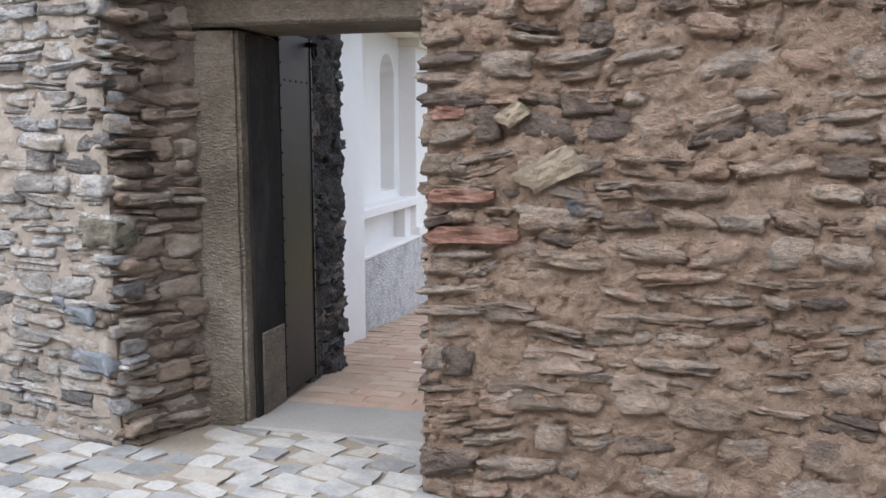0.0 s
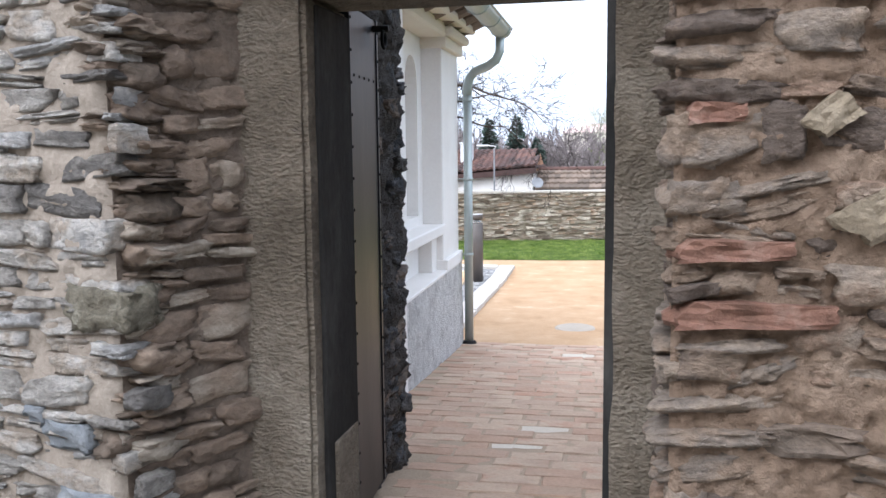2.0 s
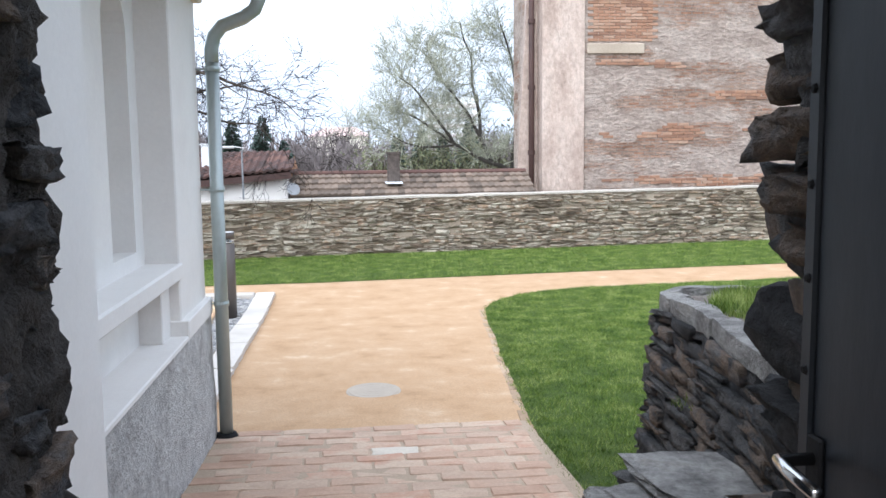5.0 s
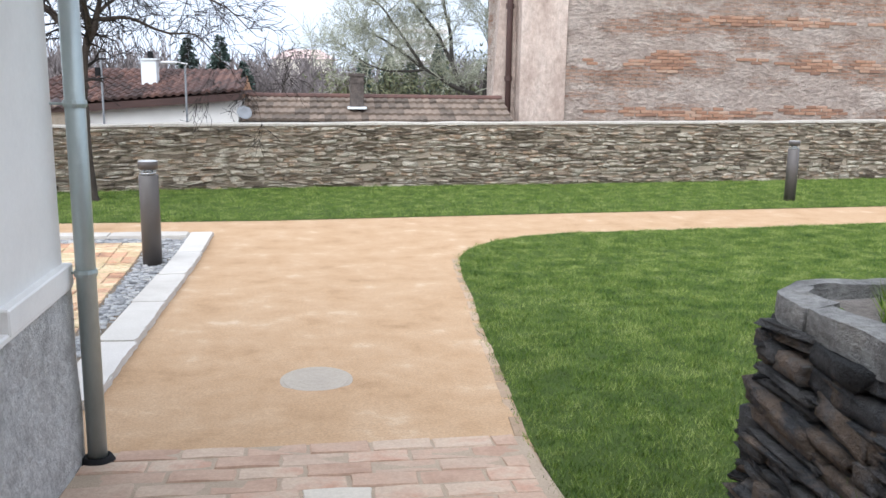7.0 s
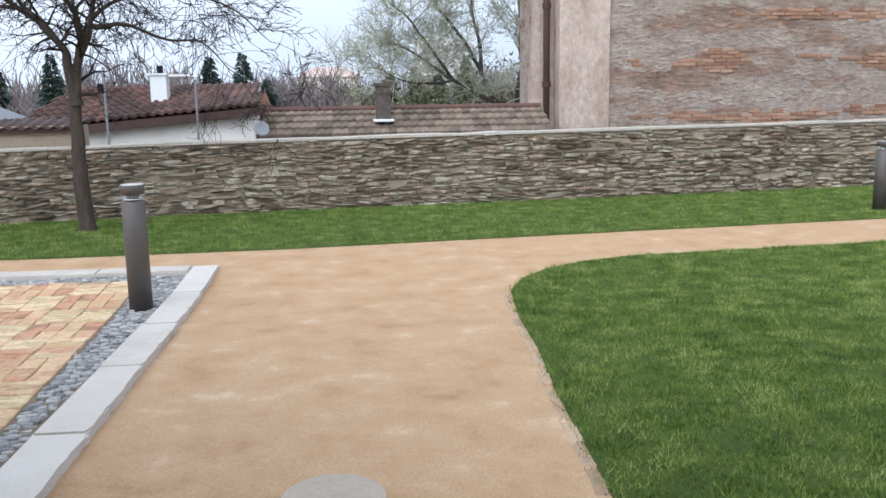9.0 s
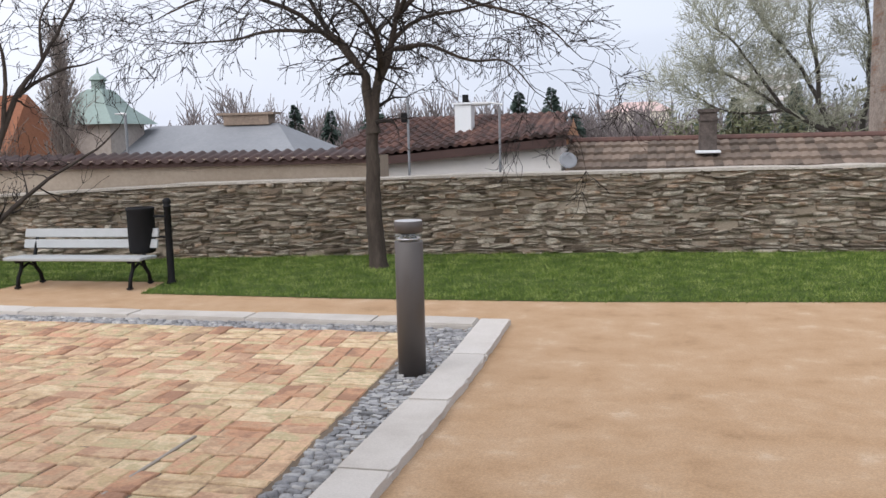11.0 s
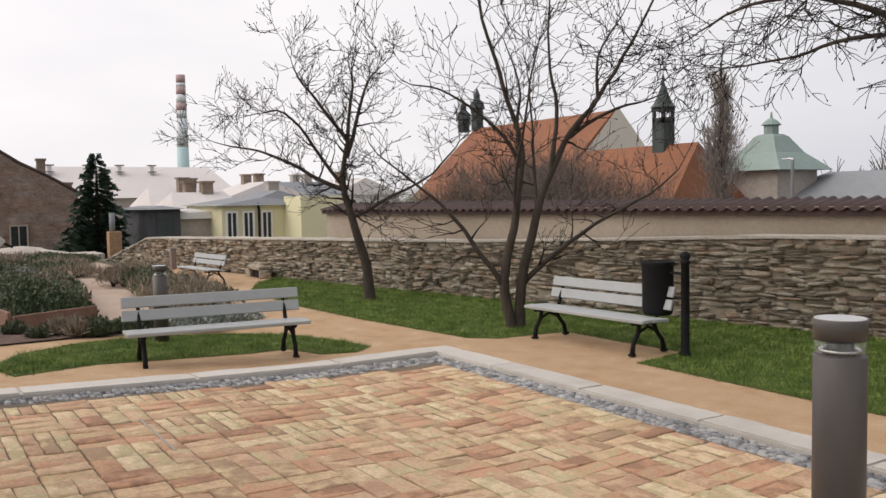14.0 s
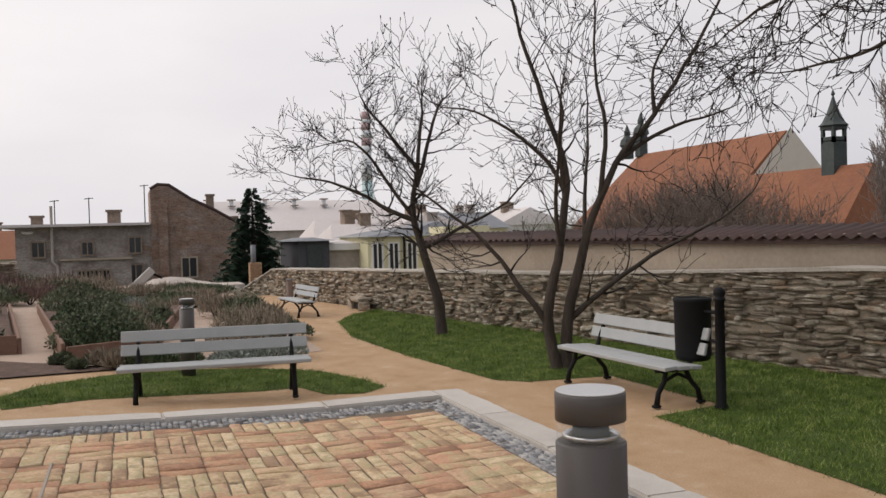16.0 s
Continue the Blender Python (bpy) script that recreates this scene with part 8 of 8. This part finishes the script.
# ---------- planting at the far end of the garden ----------
def shrub(x, y, h, w, mat, seed, label, n=420, leaf=0.05, upright=0.0, name="shrub"):
    r = np.random.RandomState(seed)
    sh = thing(name, pose(x, y, gz(y)), label, "shrub", "shrubs in the beds")
    k = n
    a = r.uniform(0, 2 * np.pi, k)
    rad = w / 2 * np.sqrt(r.uniform(0, 1, k))
    zt = h * np.sqrt(np.clip(1 - (rad / (w / 2)) ** 2 * 0.85, 0.05, 1)) * (0.8 + 0.35 * np.sin(3 * a + seed) * r.uniform(0, 1, k))
    z = zt * r.uniform(0.25, 1.0, k) ** 0.6
    p = np.stack([np.cos(a) * rad, np.sin(a) * rad, z], 1)
    d = r.normal(0, 1, (k, 3))
    d[:, 2] = np.abs(d[:, 2]) * (1 + 4 * upright)
    d /= np.linalg.norm(d, axis=1)[:, None]
    s = np.cross(d, r.normal(0, 1, (k, 3)))
    s /= np.linalg.norm(s, axis=1)[:, None]
    L = leaf * r.uniform(0.6, 1.5, k)[:, None] * (1 + 2.5 * upright)
    W = leaf * 0.35 * r.uniform(0.6, 1.3, k)[:, None] * (1 - 0.6 * upright)
    v = np.stack([p, p + d * L * 0.5 + s * W, p + d * L, p + d * L * 0.5 - s * W], 1).reshape(-1, 3)
    f = np.arange(4 * k).reshape(-1, 4)
    raw("foliage", v.tolist(), f.tolist(), M[mat], sh)
    bm = bmesh.new()
    rr = random.Random(seed)
    for i in range(9):
        t = rr.uniform(0, 6.28)
        e = Vector((math.cos(t) * w * 0.3, math.sin(t) * w * 0.3, h * rr.uniform(0.5, 0.85)))
        tube(bm, [(0, 0, -0.02), e * 0.5 + Vector((0, 0, 0.03)), e], [0.012, 0.008, 0.003], 4)
    part("stems", bm, M["twig"], sh)


def board(bed, a, b):
    bm = bmesh.new()
    d = Vector((b[0] - a[0], b[1] - a[1]))
    box(bm, ((a[0] + b[0]) / 2, (a[1] + b[1]) / 2, gz((a[1] + b[1]) / 2) + 0.07), (d.length, 0.05, 0.25), rz=math.degrees(math.atan2(d.y, d.x)), bevel=0.008)
    part("edging_board", bm, M["rust"], bed)


def build_beds():
    flat_sheet("garden_ground", [(-11.0, 8.0), (-11.4, 12.4), (-11.7, 14.3), (-12.4, 15.9), (-24, 16.2), (-31, 16.2), (-31, 8.0)], 0.006, M["garden_sand"], "pinkish sandy paths between the planting beds", "path")
    flat_sheet("border_mulch", [(-10.95, 9.6), (-11.15, 12.2), (-11.75, 13.9), (-12.05, 14.0), (-12.1, 12.9), (-12.3, 12.4), (-12.6, 12.0), (-12.9, 9.6)], 0.02, M["mulch"], "border of brown leaf mulch", "soil", kind="stuff")
    bed = structure(new("planting_bed"), "raised bed of low shrubs edged with rusty boards", "planting bed")
    board(bed, (-12.52, 12.78), (-13.05, 13.80))
    board(bed, (-12.55, 12.74), (-20.2, 11.8))
    board(bed, (-13.1, 13.80), (-20.2, 14.6))
    flat_sheet("bed_soil", [(-12.58, 12.8), (-13.08, 13.75), (-20.2, 14.55), (-20.2, 11.85)], 0.12, M["mulch"], "dark mulched soil in the raised bed", "soil", kind="stuff")
    bed2 = structure(new("planting_bed"), "raised bed beside the garden path edged with rusty boards", "planting bed")
    board(bed2, (-13.3, 12.15), (-13.15, 9.2))
    board(bed2, (-13.3, 12.18), (-20.5, 11.25))
    flat_sheet("bed_soil", [(-13.35, 12.1), (-13.2, 9.2), (-20.5, 9.2), (-20.5, 11.2)], 0.12, M["mulch"], "dark mulched soil in the raised bed", "soil", kind="stuff")
    r = random.Random(19)
    spec = []

    def fill(n, xr, yr, hr, wr, kinds):
        for i in range(n):
            x = r.uniform(*xr)
            lo, hi = yr(x)
            spec.append((x, r.uniform(lo, hi), r.uniform(*hr), r.uniform(*wr), r.choice(kinds)))

    up_bed = lambda x: (float(np.interp(-x, (12.5, 20.2), (13.05, 12.2))), float(np.interp(-x, (12.5, 20.2), (13.4, 14.3))))
    fill(34, (-20, -12.95), up_bed, (0.26, 0.52), (0.5, 1.0), ("leaf", "leaf", "leaf_dark", "leaf_dark", "leaf_silver", "leaf_dry"))
    fill(22, (-20.3, -13.5), lambda x: (9.6, float(np.interp(-x, (13.3, 20.5), (11.7, 10.8)))), (0.3, 0.6), (0.6, 1.1), ("leaf_dark", "leaf", "leaf_dark", "leaf_silver", "leaf_dry"))
    fill(9, (-12.6, -11.6), lambda x: (10.3, 12.0), (0.2, 0.34), (0.4, 0.7), ("leaf_dark", "leaf_dark", "leaf"))
    fill(9, (-12.2, -11.6), lambda x: (12.6, 13.7), (0.06, 0.14), (0.14, 0.25), ("leaf_dry", "leaf"))
    fill(20, (-19, -13.6), lambda x: (15.0, 15.8), (0.3, 0.5), (0.5, 0.9), ("leaf_dry", "leaf_dry", "leaf"))
    fill(26, (-29, -20.8), lambda x: (9.0, 12.6), (0.3, 0.55), (1.0, 1.6), ("leaf_dry", "leaf", "leaf_dark", "leaf_red"))
    fill(20, (-28, -20.8), lambda x: (12.8, 15.8), (0.12, 0.26), (0.9, 1.5), ("leaf", "leaf", "leaf_dry"))
    spec += [(-11.85, 14.05, 0.22, 0.55, "leaf_dark"), (-11.75, 13.55, 0.2, 0.5, "leaf_dark"), (-11.7, 14.75, 0.22, 0.75, "leaf_silver"), (-11.9, 15.2, 0.25, 0.8, "leaf_silver"), (-13.2, 15.15, 0.5, 0.7, "leaf_dry"), (-12.9, 14.8, 0.46, 0.7, "leaf_dry"), (-13.8, 15.3, 0.5, 0.8, "leaf_dry")]
    names = {"leaf": "low grey-green shrub", "leaf_dry": "clump of dry brown stems", "leaf_silver": "silvery lavender clump", "leaf_dark": "dark green bushy herb", "leaf_red": "reddish-brown bare shrub"}
    for i, (x, y, h, w, m) in enumerate(spec):
        up = 0.8 if m in ("leaf_dry", "leaf_red") else 0.15
        shrub(x, y, h, w, m, 300 + i, names[m] + " in the garden bed", 1500 if up < 0.5 else 700, 0.042 if x > -20 else 0.06, up)


M["leaf_dark"] = surf("dark_green_herb_leaves", [(0.03, 0.05, 0.022), (0.065, 0.09, 0.042), (0.115, 0.14, 0.08)], rand="island", ns=2, rough=0.7, bump=0, fine=0.2)
M["leaf_red"] = surf("reddish_bare_stems", [(0.09, 0.05, 0.045), (0.16, 0.10, 0.085), (0.22, 0.155, 0.13)], rand="island", ns=2, rough=0.9, bump=0, fine=0.2)
M["mulch"] = surf("brown_leaf_mulch", [(0.07, 0.05, 0.04), (0.15, 0.10, 0.08), (0.26, 0.18, 0.145)], ns=9, rough=0.95, bump=1.0, bscale=40, bdist=0.03, fine=0.5)
M["garden_sand"] = surf("pinkish_garden_sand", [(0.34, 0.25, 0.19), (0.44, 0.335, 0.265), (0.50, 0.40, 0.33)], ns=1.6, rough=0.95, bump=0.5, bscale=70, bdist=0.012, fine=0.35)


def build_end_wall():
    """A rubble wall that closes the garden, and a stone drain mouth under the rear wall."""
    r = random.Random(91)
    bm = bmesh.new()
    prism(bm, [(-29.65, 6.5), (-29.65, 10.35), (-30.3, 10.35), (-30.3, 6.5)], -1.0, lambda x, y: 1.15 - 0.1 * (y - 8.0))
    wall = structure(part("wall_garden_end", bm, M["mortar_rear"]), "ragged rubble wall at the end of the garden", "wall")
    st = []
    for u, z, w, h, t, dp in courses(3.85, 0.0, 1.2, (0.06, 0.14), (0.14, 0.34), 0.02, 0.04, 6.0, (0.2, 0.25), r):
        if 0 < u < 3.85 and z < 1.2 - 0.1 * (u - 1.5):
            st.append((r.randrange(12), face_matrix((-29.65, 6.5), (-29.65, 10.35), u, z, w, h, t, dp, r.uniform(-0.06, 0.0), 12, r)))
    pieces("stone", pool_copy(POOL_FAR), st, M["ruinstone"], wall)
    drain = thing("drain_mouth", pose(-18.3, 17.92, 0.0), "small dark drain mouth of rough stones at the wall foot", "drain")
    for c, s, rz in (((-0.32, 0.0, 0.09), (0.2, 0.26, 0.2), 8), ((0.34, 0.02, 0.08), (0.18, 0.24, 0.18), -12), ((0.0, 0.02, 0.21), (0.62, 0.3, 0.08), 4)):
        bm = bmesh.new()
        box(bm, c, s, rz=rz, bevel=0.03, seg=2)
        for v in bm.verts:
            v.co += noise.noise_vector(v.co * 9) * 0.02
        part("stone", bm, M["rear_object"], drain)
    # no real hole: a solid near-black box imitates the mouth's shade
    bm = bmesh.new()
    box(bm, (0.02, 0.06, 0.09), (0.5, 0.2, 0.17))
    part("hollow", bm, M["dark"], drain)


M["ruinstone"] = surf("brown_rubble_stone", [(0.12, 0.09, 0.07), (0.22, 0.165, 0.13), (0.33, 0.26, 0.20)], rand="object", ns=3, bscale=25, bump=0.8, bdist=0.03, fine=0.4)
build_beds()
build_end_wall()

# ---------- brick and cobble paving ----------
def brick_mesh(name, l, w, h, mat, seed):
    """A hand-made brick with wavering, chipped edges and a slightly dished face."""
    r = random.Random(seed)
    bm = bmesh.new()
    ring = [(-1, -1), (0, -1), (1, -1), (1, 0), (1, 1), (0, 1), (-1, 1), (-1, 0)]
    off = [(r.uniform(-0.006, 0.003), r.uniform(-0.005, 0.003)) for _ in ring]
    vs = []
    for z, ins in ((-h, 0.0), (-0.007, 0.0), (0.0, 0.006)):
        vs.append([bm.verts.new((sx * (l / 2 - ins * r.uniform(0.5, 1.6) + ox), sy * (w / 2 - ins * r.uniform(0.5, 1.6) + oy), z + (r.uniform(-0.005, 0.003) if z == 0 else 0)))
                   for (sx, sy), (ox, oy) in zip(ring, off)])
    for a, b in zip(vs, vs[1:]):
        for i in range(8):
            bm.faces.new((a[i], a[(i + 1) % 8], b[(i + 1) % 8], b[i]))
    top = bm.verts.new((r.uniform(-0.03, 0.03), r.uniform(-0.01, 0.01), r.uniform(-0.003, 0.002)))
    for i in range(8):
        bm.faces.new((vs[-1][i], vs[-1][(i + 1) % 8], top))
    bmesh.ops.triangulate(bm, faces=bm.faces[:])
    me = bpy.data.meshes.new(name)
    bm.to_mesh(me)
    bm.free()
    me.materials.append(mat)
    return me


def slope_at(y):
    return math.degrees(math.atan2(gz(y + 0.15) - gz(y - 0.15), 0.3))


def build_plaza():
    """Blocks of yellow bricks laid one way and of red bricks laid the other."""
    r = random.Random(23)
    yl = [brick_mesh("brick", 0.278, 0.089, 0.05, M["brick_yellow"], i) for i in range(6)]
    yw = [brick_mesh("brick", 0.278, 0.138, 0.05, M["brick_yellow"], 10 + i) for i in range(6)]
    rd = [brick_mesh("brick", 0.278, 0.138, 0.05, M["brick_red"], 20 + i) for i in range(6)]
    rows = structure(new("brick_paving"), "square of yellow and red bricks laid in alternating blocks", "brick paving")
    items = []
    S = 0.567
    for i in range(11):
        for j in range(12):
            x0, y0 = -3.40 - S * (i + 1), 15.92 - S * (j + 1)
            yellow = (i + j) % 2 == 0
            thin = r.random() < 0.4
            cells = []
            if yellow:
                n = 6 if thin else 4
                for k in range(2):
                    for q in range(n):
                        cells.append((x0 + S * (k + 0.5) / 2, y0 + S * (q + 0.5) / n, 0))
                pool = yl if thin else yw
            else:
                for k in range(4):
                    for q in range(2):
                        cells.append((x0 + S * (k + 0.5) / 4, y0 + S * (q + 0.5) / 2, 90))
                pool = rd
            for x, y, a in cells:
                x += 0.065 * (15.92 - y)
                if x < -8.02 or y < 9.7:
                    continue
                odd = r.random()
                pl = pool
                if odd < 0.10 and pool is not yl:
                    pl = yw if pool is rd else rd
                m = pose(x, y, gz(y) + 0.022 + r.uniform(-0.004, 0.004), slope_at(y) + r.uniform(-1.2, 1.2), r.uniform(-1.2, 1.2), 0) @ pose(0, 0, 0, 0, 0, a + (4 if a else 0) + r.uniform(-1.2, 1.2))
                items.append((pl, r.randrange(6), m))
    items.sort(key=lambda t: (t[2].translation.x + 3.0) ** 2 + (t[2].translation.y - 13.6) ** 2)
    for pl, i, m in items[:300]:
        ob = new("brick", pl[i])
        ob.parent = rows
        ob.matrix_world = m
    for pool, mt in ((yl, "brick_yellow_i"), (yw, "brick_yellow_i"), (rd, "brick_red_i")):
        rest = [(i, m) for pl, i, m in items[300:] if pl is pool]
        if rest:
            joined("bricks", pool, rest, M[mt], rows)


M["brick_yellow_i"] = surf("yellow_paving_brick_field", [(0.40, 0.265, 0.165), (0.58, 0.42, 0.25), (0.72, 0.565, 0.37), (0.50, 0.41, 0.235), (0.62, 0.42, 0.27), (0.48, 0.295, 0.19)], rand="island", ns=6, noise_mix=0.75, spread=0.75, bscale=45, bump=0.8, bdist=0.012, fine=0.36)
M["brick_red_i"] = surf("red_paving_brick_field", [(0.36, 0.20, 0.125), (0.55, 0.31, 0.185), (0.49, 0.325, 0.205), (0.67, 0.46, 0.29), (0.52, 0.39, 0.22), (0.59, 0.34, 0.215)], rand="island", ns=6, noise_mix=0.75, spread=0.75, bscale=45, bump=0.8, bdist=0.012, fine=0.36)


M["brick_edge"] = surf("mossy_edging_brick", [(0.31, 0.22, 0.145), (0.40, 0.29, 0.20), (0.46, 0.34, 0.24)], rand="object", ns=5, bscale=55, bump=0.5, fine=0.3)


def build_brick_path():
    r = random.Random(29)
    pool = [brick_mesh("brick", 0.285, 0.135, 0.05, M["brick_path"], 40 + i) for i in range(6)]
    pale = brick_mesh("brick", 0.285, 0.135, 0.05, M["brick_pale"], 50)
    edge = lambda y: float(np.interp(y, (4.4, 5.2, 6.2, 7.3, 8.2, 8.8, 9.6), (-1.0, -0.80, -0.62, -0.50, -0.50, -0.49, -0.46)))
    bed = flat_sheet("path_bed", [(-2.5, 4.3), (-0.9, 4.3), (-0.42, 7.0), (-0.42, 9.5), (-2.5, 9.5)], 0.0105, M["joint_pale"], "sandy bed under the brick path", "paving")
    path = structure(new("brick_path"), "worn brick path of long pale red bricks laid across the way", "brick path")
    y, row = 4.47, 0
    pales = {(12, 3), (31, 3), (3, 4), (22, 5), (9, 2)}
    while y < 9.46:
        x = -2.46 if y > 5.6 else -2.06
        x += (0.145 if row % 2 else 0.0) * r.uniform(0.6, 1.2)
        k = 0
        while x < edge(y) - 0.05:
            w = min(0.285, edge(y) - x)
            m = pose(x + w / 2, y, gz(y) + 0.016 + r.uniform(-0.004, 0.004), slope_at(y) + r.uniform(-1, 1), r.uniform(-1, 1), r.uniform(-0.8, 0.8)) @ Matrix.Diagonal((w / 0.285, 1, 1, 1))
            ob = new("brick", pale if (row, k) in pales else pool[r.randrange(6)])
            ob.parent = path
            ob.matrix_world = m
            x += w + 0.006 + r.uniform(0, 0.006)
            k += 1
        y += 0.142
        row += 1
    # brick edging along the lawn
    edge_pool = [brick_mesh("brick", 0.285, 0.135, 0.05, M["brick_edge"], 60 + i) for i in range(4)]
    lawn_edge = structure(new("lawn_edging"), "single row of bricks edging the lawn", "edging")
    pts = [(-0.46, 7.3), (-0.46, 8.75), (-0.42, 9.5), (-0.31, 10.7), (-0.22, 11.9), (-0.13, 12.7), (-0.05, 13.8), (0.07, 14.9)]
    for a, b in zip(pts, pts[1:]):
        d = Vector((b[0] - a[0], b[1] - a[1]))
        n = max(1, int(d.length / 0.29))
        for k in range(n):
            s = (k + 0.5) / n
            x, yy = a[0] + d.x * s, a[1] + d.y * s
            ob = new("brick", edge_pool[r.randrange(4)])
            ob.parent = lawn_edge
            ob.matrix_world = pose(x, yy, gz(yy) + 0.004 + r.uniform(-0.003, 0.003), slope_at(yy), 0, 0) @ pose(0, 0, 0, 0, 0, math.degrees(math.atan2(d.y, d.x))) @ Matrix.Diagonal((1, 0.5, 1, 1))


def build_cobbles():
    r = random.Random(37)
    flat_sheet("lane_bed", [(-7, -5), (4, -5), (4, 3.6), (-0.85, 3.6), (-0.85, 4.0), (-2.3, 4.0), (-2.5, 3.7), (-7, 4.9)], 0.004, M["joint"], "dark sandy bed of the cobbled lane", "paving")
    lane_pave = structure(new("lane_paving"), "irregular worn cobbles and slabs of the lane", "cobbles")
    pool = [stone_mesh("cobble", 1, 150 + i, 0.10, 0.85) for i in range(8)]
    near, rest = [], []
    y = 1.0
    while y < 3.95:
        row = r.uniform(0.09, 0.16)
        x = -4.6 + r.uniform(0, 0.2)
        while x < 1.2:
            w = r.uniform(0.11, 0.27)
            yy = y + row / 2
            ok = yy < 3.5 + (0.0 if x > -2.6 else -(x + 2.55) * 0.26) or (-2.25 < x < -1.05)
            if ok and not (x > -0.95 and yy > 3.3):
                m = (r.randrange(8), pose(x + w / 2, yy, gz(yy) - 0.012 + r.uniform(-0.004, 0.004), r.uniform(-2, 2), r.uniform(-2, 2), r.uniform(-10, 10) - 15) @ Matrix.Diagonal((w * 0.98, row * 0.95, 0.06, 1)))
                (near if x > -3.6 and yy > 2.2 and len(near) < 280 else rest).append(m)
            x += w + 0.012
        y += row + 0.012
    pieces("cobble", pool_copy(pool), near, M["cobble"], lane_pave)
    joined("cobbles", pool, rest, M["cobble_i"], lane_pave)


M["cobble_i"] = surf("worn_grey_cobble_field", [(0.19, 0.188, 0.182), (0.29, 0.286, 0.275), (0.42, 0.405, 0.37), (0.34, 0.305, 0.255)], rand="island", ns=5, bscale=50, bump=0.5, fine=0.25)
build_plaza()
build_brick_path()
build_cobbles()
